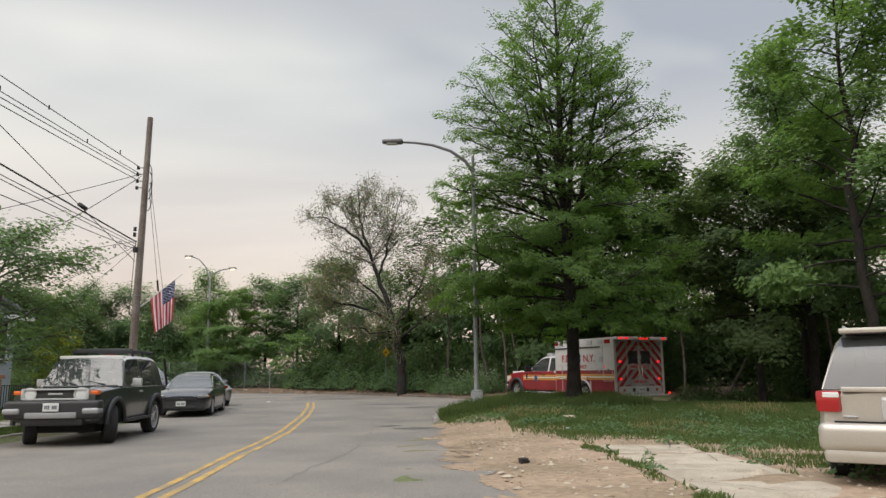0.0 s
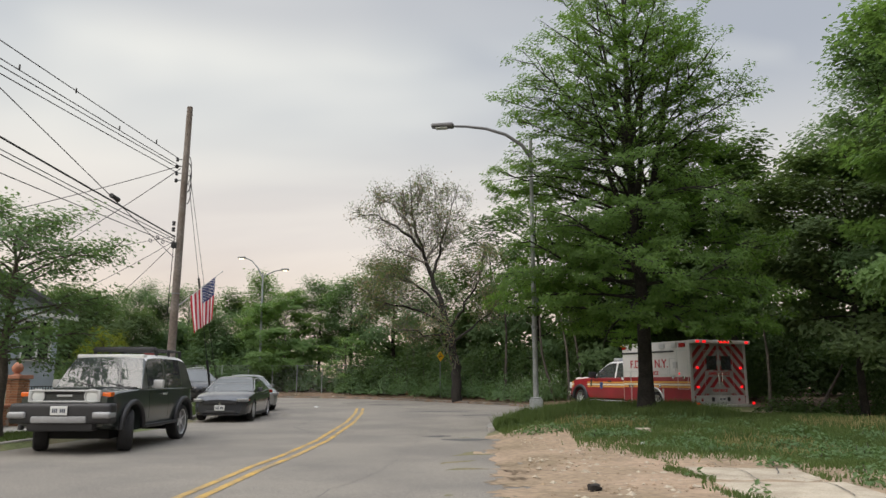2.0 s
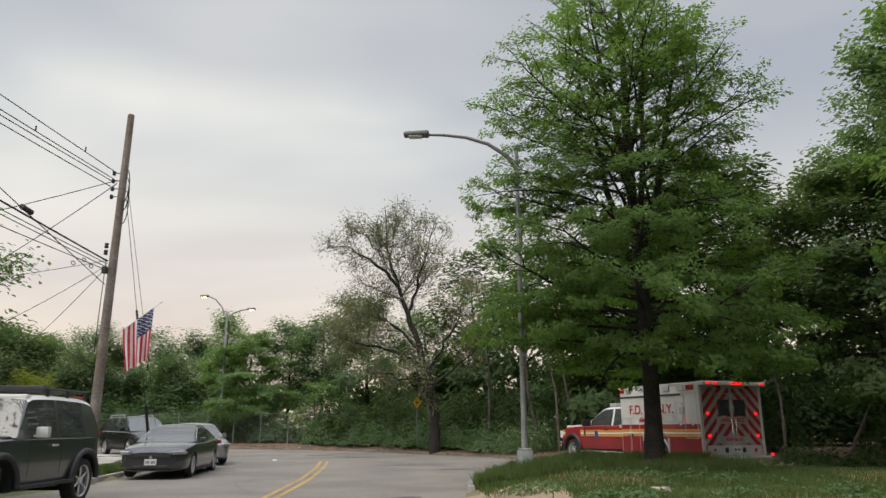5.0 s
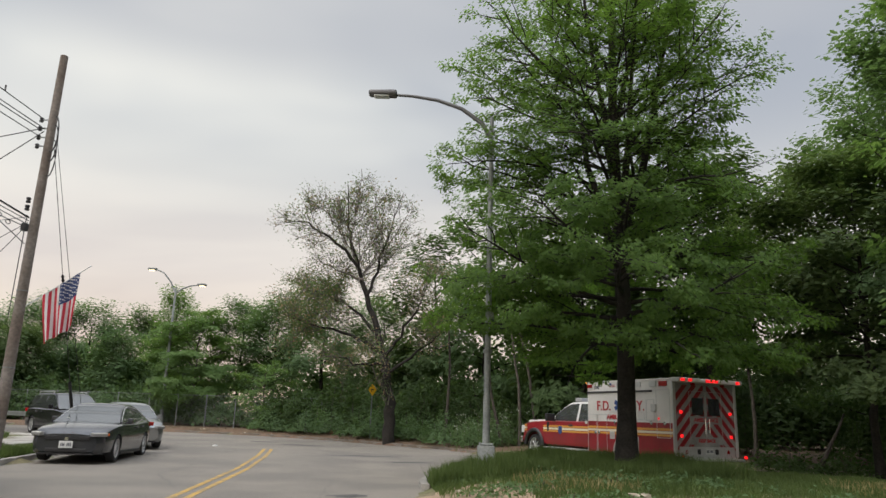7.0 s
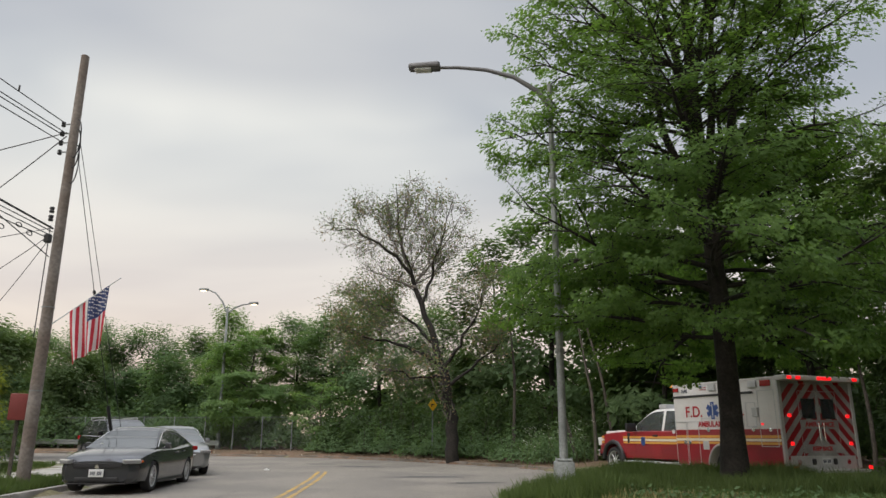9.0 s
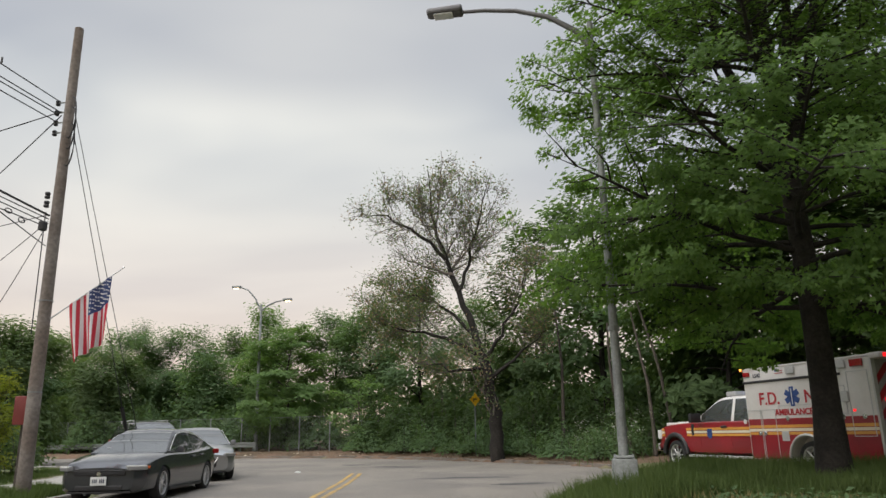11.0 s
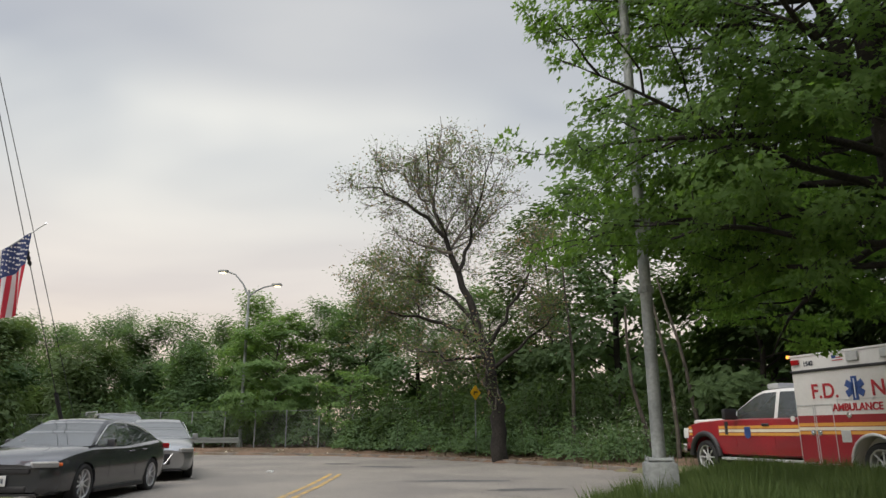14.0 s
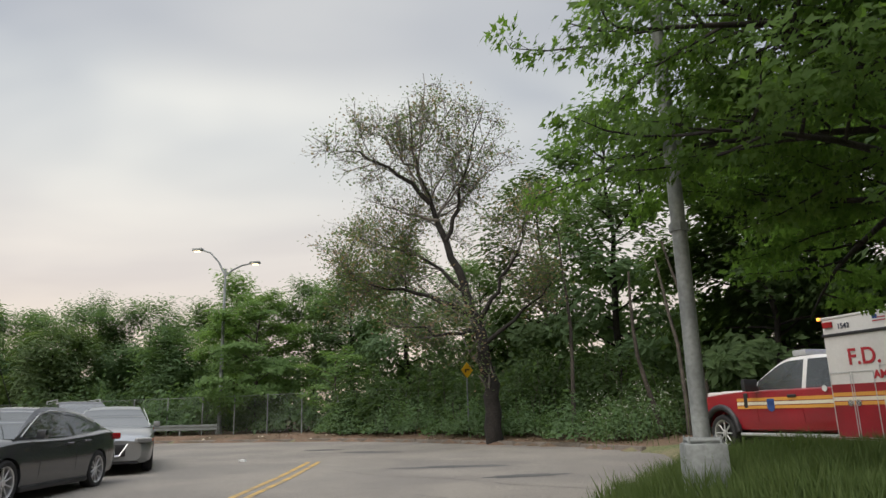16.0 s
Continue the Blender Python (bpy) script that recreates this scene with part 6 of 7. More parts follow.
        for y, w_, h_, mt in ((3.50, 0.20, 0.11, "redlens"), (0.32, 0.30, 0.15, "redlens"), (0.72, 0.26, 0.16, "silver"), (1.35, 0.28, 0.16, "silver"), (2.1, 0.26, 0.17, "silver")):
            part("scene_light", box((s * (W + 0.0), y - w_ / 2, 2.38 - h_ / 2), (s * (W + 0.045), y + w_ / 2, 2.38 + h_ / 2), 0.015, 2), M[mt], th, "side warning light")
        em = part("flag_decal", box((s * W, 2.33, 2.31), (s * (W + 0.005), 2.58, 2.45)), M["plate"], th, "small flag decal")
        part("decal_stripe", box((s * (W + 0.004), 2.33, 2.33), (s * (W + 0.007), 2.58, 2.35)), M["redtext"], em)
        part("decal_stripe", box((s * (W + 0.004), 2.33, 2.38), (s * (W + 0.007), 2.58, 2.40)), M["redtext"], em)
        part("decal_field", box((s * (W + 0.004), 2.48, 2.38), (s * (W + 0.008), 2.58, 2.45)), M["blue"], em)
        part("side_fixture", box((s * W, 0.62, 1.60), (s * (W + 0.05), 0.80, 1.82), 0.02, 2), M["silver"], th)
        part("marker_light", box((s * W, 0.50, 1.40), (s * (W + 0.012), 0.57, 1.45), 0.004), M["red_on"], th, "lit red marker light")
        part("corner_marker", box((s * (W - 0.03), 3.66, 2.48), (s * (W + 0.015), 3.74, 2.54), 0.01), M["amber_on"], th)
        part("fuel_plate", box((s * W, 2.38, 0.80), (s * (W + 0.012), 2.60, 1.02), 0.004), M["silver"], th)
        # lettering and star emblem
        turn = pose(0, 0, 0, 90, 0, 90) if s > 0 else pose(0, 0, 0, 90, 0, -90)
        for body_, size, y, z, mt in (("F.D.", 0.40, 2.86, 1.76, "redtext"), ("N.Y.", 0.40, 1.44, 1.76, "redtext"), ("AMBULANCE", 0.19, 2.16, 1.44, "redtext"), ("1542", 0.13, 3.18, 2.33, "bars")):
            yy = y if s < 0 else 4.6 - y
            child("lettering", text_mesh(body_, size, M[mt], 0.003, 0.006 if size > 0.15 else 0.003), th, "painted lettering", Matrix.Translation((s * (W + 0.008), yy, z)) @ turn)
        star = bmesh.new()
        for i in range(3):
            star = join(star, box((-0.004, -0.062, -0.22), (0.004, 0.062, 0.22), 0, 1, pose(0, 0, 0, i * 60, 0, 0))) if i else box((-0.004, -0.062, -0.22), (0.004, 0.062, 0.22))
        em = part("star_emblem", star, M["blue"], th, "blue six-armed star emblem", Matrix.Translation((s * (W + 0.008), 2.15, 1.79)))
        part("emblem_staff", box((-0.002 + s * 0.005, -0.012, -0.18), (0.002 + s * 0.005, 0.012, 0.18)), M["plate"], em)
        part("door_emblem", join(cyl((s * 1.0, 5.40, 0.96), (s * 1.012, 5.40, 0.96), 0.11, n=8), box((s * 1.0, 5.30, 0.97), (s * 1.012, 5.50, 1.11), 0.005)), M["blue"], th, "round blue door emblem")
        part("pillar_emblem", cyl((s * 1.0, 4.0, 1.26), (s * 1.01, 4.0, 1.26), 0.06, n=8), M["plate"], th)
        mirror(th, 0.92, 5.78, 1.30, s, M["black"], 1.7)
        part("door_handle", box((s * 1.0, 4.70, 1.12), (s * 1.04, 4.92, 1.18), 0.015), M["black"], th)
        part("fender_vent", box((s * 0.985, 6.05, 0.93), (s * 1.010, 6.17, 1.24), 0.01), M["black"], th)
        part("running_board", box((s * 0.86, 3.8, 0.36), (s * 1.08, 6.3, 0.42), 0.015), M["silver"], th, "metal running board")
        wheel(th, s * 0.88, 6.95, 0.40, 0.24, s, M["silver"], 8)
        wheel(th, s * 1.0, 1.9, 0.40, 0.26, s, M["silver"], 8)
    # tail: red and pale chevrons, two doors with windows, lamps, step
    rear = part("rear_panel", box((-W + 0.02, -0.012, 0.42), (W - 0.02, 0.004, 2.42)), M["rearface"], th, "reflective rear face, greyed for grime and shade, with red chevrons")
    for s in (-1, 1):
        for k in range(6):
            bm = bmesh.new()
            z0 = 0.62 + k * 0.36
            pts = [(s * 0.06, z0 + 0.55), (s * 1.12, z0 - 0.51), (s * 1.12, z0 - 0.33), (s * 0.06, z0 + 0.73)]
            poly = [(x, z) for x, z in pts]
            vs = [bm.verts.new((x, -0.016 - 0.0005 * (k % 2), z)) for x, z in poly]
            bm.faces.new(vs if s > 0 else vs[::-1])
            for co, no, inner in (((0, 0, 0.62), (0, 0, -1), True), ((0, 0, 2.36), (0, 0, 1), True)):
                bmesh.ops.bisect_plane(bm, geom=bm.verts[:] + bm.edges[:] + bm.faces[:], plane_co=co, plane_no=no, clear_outer=True)
            if len(bm.faces):
                ext = bmesh.ops.extrude_face_region(bm, geom=bm.faces[:])
                bmesh.ops.translate(bm, vec=(0, 0.008, 0), verts=[v for v in ext["geom"] if isinstance(v, bmesh.types.BMVert)])
                part("chevron", bm, M["red"], rear, "red reflective chevron")
            else:
                bm.free()
        part("rear_door", join(box((s * 0.015, -0.022, 0.62), (s * 0.025, -0.014, 2.2)), box((s * 0.61, -0.022, 0.62), (s * 0.62, -0.014, 2.2)), box((s * 0.015, -0.022, 2.19), (s * 0.62, -0.014, 2.2))), M["silver"], th)
        part("rear_window", box((s * 0.10, -0.034, 1.55), (s * 0.53, -0.012, 2.02), 0.03, 2), M["tint"], th, "dark rear door window")
        part("grab_handle", join(cyl((s * 0.08, -0.06, 1.05), (s * 0.08, -0.06, 1.45), 0.014, n=8)), M["chrome"], th)
        part("corner_post", box((s * (W - 0.10), -0.03, 0.42), (s * (W + 0.012), 0.02, 2.5), 0.012), M["silver"], th)
        for z in (0.98, 1.62):
            part("warning_light", box((s * 0.90, -0.05, z - 0.04), (s * 1.0, -0.012, z + 0.04), 0.012), M["red_on"], th, "lit red warning light")
        part("marker_light", box((s * 1.20 - 0.04, -0.30, 0.40), (s * 1.20 + 0.04, -0.24, 0.48), 0.01), M["red_on"], th, "lit red bumper light")
        part("tail_light", cyl((s * 0.80, -0.03, 0.56), (s * 0.80, -0.01, 0.56), 0.06, n=14), M["redlens"], th)
        part("dock_bumper", box((s * 0.28, -0.06, 0.50), (s * 0.40, -0.01, 0.64), 0.02), M["black"], th)
    for x in (-1.08, -0.80, -0.12, 0.04, 0.20, 1.06):
        part("roof_light", box((x - 0.07, -0.285, zt - 0.055), (x + 0.07, -0.24, zt + 0.02), 0.012), M["red_on"], th, "lit red roof-edge light")
    for x in (-0.45, 0.7):
        part("roof_light", box((x - 0.09, -0.03, 2.36), (x + 0.09, -0.005, 2.45), 0.012), M["redlens"], th, "red roof-edge light")
    child("lettering", text_mesh("AMBULANCE", 0.16, M["redtext"], 0.003, 0.004), th, "painted lettering", Matrix.Translation((0, -0.026, 1.42)) @ pose(0, 0, 0, 90, 0, 0))
    for zb in (1.42, 0.86):
        part("lettering_band", box((-0.62, -0.0225, zb - 0.10), (0.62, -0.012, zb + 0.10)), M["rearface"], rear)
    child("lettering", text_mesh("KEEP BACK", 0.13, M["redtext"], 0.003, 0.004), th, "painted lettering", Matrix.Translation((0, -0.026, 0.86)) @ pose(0, 0, 0, 90, 0, 0))
    part("rear_lower_panel", box((-1.05, -0.03, 0.40), (1.05, -0.014, 0.70), 0.004), M["silver"], th, "grey metal lower panel")
    number_plate(th, 0.05, -0.04, 0.58, -1)
    part("rear_step", box((-1.12, -0.34, 0.33), (1.12, 0.02, 0.40), 0.02), M["silver"], th, "metal rear step")
    part("chassis", join(box((-0.45, 0.1, 0.36), (-0.3, 7.6, 0.5)), box((0.3, 0.1, 0.36), (0.45, 7.6, 0.5)), cyl((-0.9, 6.95, 0.4), (0.9, 6.95, 0.4), 0.06), cyl((-0.9, 1.9, 0.4), (0.9, 1.9, 0.4), 0.09)), M["under"], th)
    for x in (-0.5, 0.45):
        part("front_roof_beacon", box((x - 0.12, L0 - 0.02, 2.36), (x + 0.12, L0 + 0.04, 2.48), 0.02), M["blue_on"], th, "lit blue front beacon")


ambulance()

# ---- street furniture ----
def cable(points, r, sag=0.0, n=14):
    """Sagging run of cable through its fixing points."""
    out = []
    for p, q in zip(points[:-1], points[1:]):
        p, q = np.array(p, float), np.array(q, float)
        for t in np.linspace(0, 1, n)[(1 if out else 0):]:
            out.append(p + (q - p) * t - np.array([0, 0, 4 * sag * t * (1 - t)]))
    return np.array(out), np.full(len(out), r), 5


PB, PT = Vector((-10.74, 23.38, 0.05)), Vector((-10.46, 22.94, 10.45))


def on_pole(z):
    return PB + (PT - PB) * ((z - PB.z) / (PT.z - PB.z))


def utility_pole():
    th = thing("utility_pole", pose(0, 0, 0), "tall weathered wooden utility pole with insulators and cables", "utility pole")
    zs = np.linspace(0, 1, 12)
    child("post", tubes_mesh("post", [(np.array([tuple(PB + (PT - PB) * t) for t in zs]), 0.145 - 0.05 * zs, 14)], M["pole"]), th)
    part("post_cap", cyl(PT - Vector((0, 0, 0.01)), PT + Vector((0, 0, 0.012)), 0.097, 0.085, 14), M["pole"], th)
    for z in (8.62, 8.38, 8.14, 7.90):
        p = on_pole(z)
        part("bracket", join(box((p.x - 0.26, p.y - 0.05, z - 0.015), (p.x - 0.08, p.y - 0.02, z + 0.015), 0.005)), M["galv"], th)
        part("insulator", lathe([(0.0, -0.06), (0.04, -0.06), (0.055, -0.03), (0.035, 0), (0.055, 0.03), (0.04, 0.06), (0.0, 0.06)], 12, "Z"), M["black"], th, "dark spool insulator", Matrix.Translation((p.x - 0.28, p.y - 0.035, z)), 40)
    for z in (6.42, 6.22):
        p = on_pole(z)
        part("insulator", lathe([(0.0, -0.07), (0.05, -0.07), (0.06, -0.03), (0.04, 0), (0.06, 0.03), (0.05, 0.07), (0.0, 0.07)], 12, "Z"), M["black"], th, "dark spool insulator", Matrix.Translation((p.x - 0.20, p.y - 0.1, z)), 40)
    for k, z in enumerate((8.75, 8.5, 8.1)):
        p = on_pole(z)
        a = np.linspace(0, math.pi * 1.1, 10)
        pts = np.array([(p.x + 0.14 + 0.12 * math.sin(t) + 0.02 * k, p.y - 0.1, z - 0.55 + 0.5 * math.cos(t)) for t in a])
        child("cable_loop", tubes_mesh("cable_loop", [(pts, np.full(10, 0.016), 5)], M["wire"]), th)
    p0, p1 = on_pole(8.2), on_pole(2.5)
    child("conduit", tubes_mesh("conduit", [(np.array([(p0.x - 0.14, p0.y - 0.14, 6.0), (p1.x - 0.17, p1.y - 0.12, 3.4)]), np.full(2, 0.012), 5)], M["wire"]), th)
    for z in (2.2, 4.1):
        p = on_pole(z)
        part("strap", lathe([(0.135, -0.012), (0.142, -0.012), (0.142, 0.012), (0.135, 0.012), (0.135, -0.012)], 16, "Z"), M["galv"], th, m=Matrix.Translation(p))
    part("pole_box", box((p0.x - 0.16, p0.y - 0.30, 5.55), (p0.x - 0.02, p0.y - 0.16, 5.75), 0.02), M["black"], th)


utility_pole()


def wires():
    th = thing("overhead_cables", pose(0, 0, 0), "bundle of black overhead cables running from the utility pole", "cable")
    W = "cable"
    def run(z, mid, sag, r, dx=-0.28):
        """From the pole through a point along the street and on past it."""
        p, q = np.array(on_pole(z)) + np.array([dx, -0.04, 0]), np.array(mid)
        end = p + (q - p) * (p[1] + 14.0) / (p[1] - q[1])
        child(W, tubes_mesh(W, [cable([p, end], r, sag, 30)], M["wire"]), th)
    for z, zm, yw, sag in ((8.68, 8.62, 14.0, 0.22), (8.45, 8.25, 14.05, 0.25), (8.36, 8.10, 14.08, 0.25), (8.18, 7.95, 14.1, 0.28)):
        run(z, (-10.4, yw, zm), sag, 0.013)
    run(5.98, (-10.4, 14.32, 6.50), 0.1, 0.024, -0.15)
    run(5.90, (-10.45, 14.34, 6.30), 0.15, 0.012, -0.15)
    run(5.80, (-10.4, 14.36, 6.20), 0.2, 0.012, -0.15)
    run(5.72, (-10.4, 14.43, 5.80), 0.2, 0.012, -0.15)
    run(5.30, (-10.4, 14.16, 7.50), 0.0, 0.012, -0.15)
    for z, end, sag, r in ((8.40, (-19.5, 21.5, 5.9), 0.15, 0.013), (8.30, (-18.5, 26.0, 5.4), 0.12, 0.013), (6.0, (-19.0, 23.0, 5.1), 0.12, 0.009), (5.85, (-16.5, 25.5, 4.1), 0.1, 0.009), (5.80, (-15.5, 26.5, 3.7), 0.1, 0.009)):
        p = on_pole(z)
        child(W, tubes_mesh(W, [cable([(p.x - 0.15, p.y - 0.05, z), end], r, sag, 26)], M["wire"]), th)
    part("splice_case", cyl((-10.66, 19.15, 6.36), (-10.68, 19.55, 6.33), 0.065, n=10), M["black"], th, "black cable splice case")
    for k, (x, y, z) in enumerate(((-10.75, 22.0, 5.75), (-10.78, 22.4, 5.72), (-10.6, 21.3, 5.6))):
        t = np.linspace(0, 2 * math.pi, 12)
        child("cable_coil", tubes_mesh("cable_coil", [(np.stack([x + 0 * t, y + 0.09 * np.cos(t), z + 0.05 * np.sin(t) - 0.05 * k], -1), np.full(12, 0.012), 4)], M["wire"]), th)
    for k in range(6):
        y = 11.0 + 2.0 * k
        z = 8.66 - 0.09 * (22.9 - y) / 8.9 - (0.02 if k % 2 else 0.30)
        part("cable_spacer", box((-10.56 + 0.012 * k, y - 0.012, z - 0.13), (-10.53 + 0.012 * k, y + 0.012, z), 0), M["black"], th)


wires()


def guy_wire():
    th = thing("guy_wire", pose(0, 0, 0), "steel guy wire with insulator and dark guard at its foot", "guy wire")
    top, foot = np.array(on_pole(7.9)) + np.array([0.1, 0.1, 0]), np.array([-11.2, 27.9, 0.15])
    at = lambda t: top + (foot - top) * t
    child("strand", tubes_mesh("strand", [(np.array([at(t) for t in (0, 0.39)]), np.full(2, 0.009), 5), (np.array([at(t) for t in (0.44, 1.0)]), np.full(2, 0.009), 5)], M["wire"]), th)
    prof = [at(t) for t in np.linspace(0.39, 0.44, 9)]
    child("insulator", tubes_mesh("insulator", [(np.array(prof), np.array([0.02, 0.045, 0.025, 0.045, 0.025, 0.045, 0.025, 0.045, 0.02]), 8)], M["black"]), th, "ribbed dark strain insulator")
    child("guard", tubes_mesh("guard", [(np.array([at(0.76), at(0.99)]), np.full(2, 0.045), 8)], M["wire"]), th, "dark tubular guard")
    child("strand", tubes_mesh("strand", [(np.array([top + [0, 0, 0.4], foot + [0.25, 0.15, 0]]), np.full(2, 0.008), 5)], M["wire"]), th)


guy_wire()


def flag():
    A, B = Vector((-10.62, 23.2, 3.62)), Vector((-9.42, 23.95, 4.92))
    th = thing("flag", pose(0, 0, 0), "American flag hanging limp from a slanting pole", "flag")
    part("flag_pole", cyl(A, B, 0.016, 0.011, 8), M["silver"], th, "thin slanting metal pole")
    part("pole_bracket", join(cyl(A + Vector((-0.10, -0.06, -0.02)), A + (B - A) * 0.06, 0.03, n=8)), M["galv"], th)
    part("finial", cyl(B, B + (B - A).normalized() * 0.04, 0.02, 0.008, 8), M["chrome"], th)
    # hoist lies along the pole, stripes hang down
    n, m = 65, 36
    rng = np.random.default_rng(9)
    u = np.linspace(0, 1, n)
    v = np.linspace(0, 1, m)
    H, Fl = 0.86, 1.42
    U, Vv = np.meshgrid(u, v, indexing="ij")
    top = np.array(A)[None, None] + (np.array(B) - np.array(A))[None, None] * (0.86 - 0.54 * U[..., None])
    ph = U * 15 + Vv * 2.0
    amp = 0.03 + 0.085 * Vv
    side = np.array([0.30, -0.95, 0.0])
    shift = np.array([0.26, 0.05, 0])
    G = top + np.stack([0 * U, 0 * U, -Fl * Vv * (0.93 + 0.07 * np.cos(U * 3))], -1)
    G = G + side[None, None] * (amp * np.sin(ph))[..., None] + shift[None, None] * ((Vv ** 1.2) * (0.75 * U - 0.05))[..., None]
    def patch(i0, i1, j0, j1, name, mt, off=0.0, label=""):
        V = G[i0:i1 + 1, j0:j1 + 1] + side * off
        a, b = V.shape[:2]
        F = [(i * b + j, (i + 1) * b + j, (i + 1) * b + j + 1, i * b + j + 1) for i in range(a - 1) for j in range(b - 1)]
        me = mesh_of(name, V.reshape(-1, 3), F, mt)
        me.shade_smooth()
        return child(name, me, th, label)
    cut, cj = 35, 15
    for k in range(13):
        i0, i1 = round(k * 64 / 13), round((k + 1) * 64 / 13)
        j0 = cj if i1 <= cut else 0
        patch(i0, i1, j0, m - 1, "stripe", M["flag_w"] if k % 2 else M["flag_r"])
    canton = patch(0, round(7 * 64 / 13), 0, cj, "canton", M["flag_b"], 0, "blue field with white stars")
    bm = bmesh.new()
    for r in range(9):
        for c in range(6 if r % 2 == 0 else 5):
            i = int(2 + r * 3.7)
            j = int(1 + (c + (0.5 if r % 2 else 0)) * 2.5)
            p = G[min(i, 33), min(j, cj - 1)]
            for o in (0.012, -0.012):
                q = Vector(p + side * o)
                vs = []
                for s in range(10):
                    rad = 0.026 if s % 2 == 0 else 0.011
                    a = s * math.pi / 5
                    vs.append(bm.verts.new(q + Vector((0.95 * rad * math.sin(a), 0.30 * rad * math.sin(a), rad * math.cos(a)))))
                bm.faces.new(vs)
    tagged(part("stars", bm, M["flag_w"], canton, "small white stars"), kind="stuff")


flag()


def street_lamp():
    x, y = 1.0, 22.0
    z = float(land(x, y))
    th = thing("street_lamp", pose(x, y, z), "galvanised octagonal street lamp with long curved arm", "street lamp")
    zs = np.linspace(0.0, 1, 10)
    child("post", tubes_mesh("post", [(np.stack([0 * zs, 0 * zs, 0.3 + zs * 8.0], -1), 0.082 - 0.030 * zs, 8)], M["galv"]), th)
    bm = box((-0.20, -0.20, -0.15), (0.20, 0.20, 0.55), 0.03, 2)
    for v in bm.verts:
        if v.co.z > 0.4:
            v.co.x *= 0.93; v.co.y *= 0.93
    part("base_block", bm, M["galv"], th, "square cast metal base", smooth=30)
    part("base_flange", join(box((-0.15, -0.15, 0.55), (0.15, 0.15, 0.60), 0.02), *[cyl((sx * 0.14, sy * 0.14, 0.52), (sx * 0.14, sy * 0.14, 0.62), 0.022, 0.006, 6) for sx in (-1, 1) for sy in (-1, 1)]), M["galv"], th)
    arm = np.array([(0, 0, 7.75), (-0.25, 0, 8.15), (-0.75, 0.01, 8.52), (-1.35, 0.03, 8.74), (-1.95, 0.05, 8.84), (-2.4, 0.06, 8.87)])
    child("arm", tubes_mesh("arm", [(arm, np.array([0.06, 0.056, 0.05, 0.045, 0.04, 0.036]), 8)], M["arm"]), th, "dark grey curved arm")
    bm = box((-3.06, -0.15, 8.80), (-2.36, 0.17, 8.95), 0.06, 3)
    for v in bm.verts:
        f = (v.co.x + 3.06) / 0.7
        s = 0.72 + 0.28 * math.sin(min(1, f * 1.3) * math.pi * 0.75)
        v.co.y *= s; v.co.z = 8.87 + (v.co.z - 8.87) * s
    head = part("lamp_head", bm, M["arm"], th, "dark flat lamp head", smooth=50)
    part("lamp_lens", box((-2.92, -0.10, 8.775), (-2.55, 0.11, 8.805), 0.012), M["lens"], head)
    part("band", lathe([(0.08, -0.04), (0.097, -0.04), (0.097, 0.04), (0.08, 0.04), (0.08, -0.04)], 8, "Z"), M["galv"], th, m=pose(0, 0, 2.6))
    part("pole_collar", lathe([(0.06, -0.05), (0.075, -0.05), (0.075, 0.05), (0.06, 0.05), (0.06, -0.05)], 8, "Z"), M["galv"], th, m=pose(0, 0, 6.2))
    sg = thing("street_sign", pose(x, y, z), "green street name sign fixed to the lamp post among leaves", "sign")
    part("panel", box((0.08, -0.004, -0.10), (0.56, 0.004, 0.10), 0.003), M["sign_g"], sg, m=pose(0, 0, 3.45, 0, 0, 74))
    part("clamp", box((0.03, -0.03, 3.34), (0.12, 0.03, 3.56), 0.01), M["galv"], sg)


street_lamp()


def twin_lamp():
    x, y = -15.65, 44.9
    z = float(land(x, y)) - 0.05
    th = thing("twin_street_lamp", pose(x, y, z), "tall pale street lamp with two lit upswept arms", "street lamp")
    zs = np.linspace(0, 1, 8)
    child("post", tubes_mesh("post", [(np.stack([0 - 0.42 * zs, 0.8 * zs, zs * 7.75], -1), 0.10 - 0.045 * zs, 8)], M["galv"]), th)
    part("base_flange", cyl((0, 0, 0), (0, 0, 0.4), 0.16, 0.12, 8), M["galv"], th)
    for s, dz in ((-1, 1.25), (1, 0.48)):
        p = np.array([(-0.42, 0.8, 7.4), (-0.42 + s * 0.35, 0.8, 7.4 + 0.55 * dz), (-0.42 + s * 0.8, 0.8, 7.4 + 0.95 * dz), (-0.42 + s * 1.25, 0.8, 7.4 + 1.1 * dz)])
        child("arm", tubes_mesh("arm", [(p, np.array([0.05, 0.045, 0.04, 0.035]), 6)], M["galv"]), th)
        e = p[-1]
        h = part("lamp_head", box((min(e[0], e[0] + s * 0.5), e[1] - 0.13, e[2] - 0.04), (max(e[0], e[0] + s * 0.5), e[1] + 0.13, e[2] + 0.09), 0.04, 2), M["galv"], th, smooth=40)
        part("lamp_lens", box((e[0] + s * 0.28 - 0.15, e[1] - 0.10, e[2] - 0.075), (e[0] + s * 0.28 + 0.15, e[1] + 0.10, e[2] - 0.035), 0.02), M["lamp_on"], h, "lit warm lamp lens")


twin_lamp()


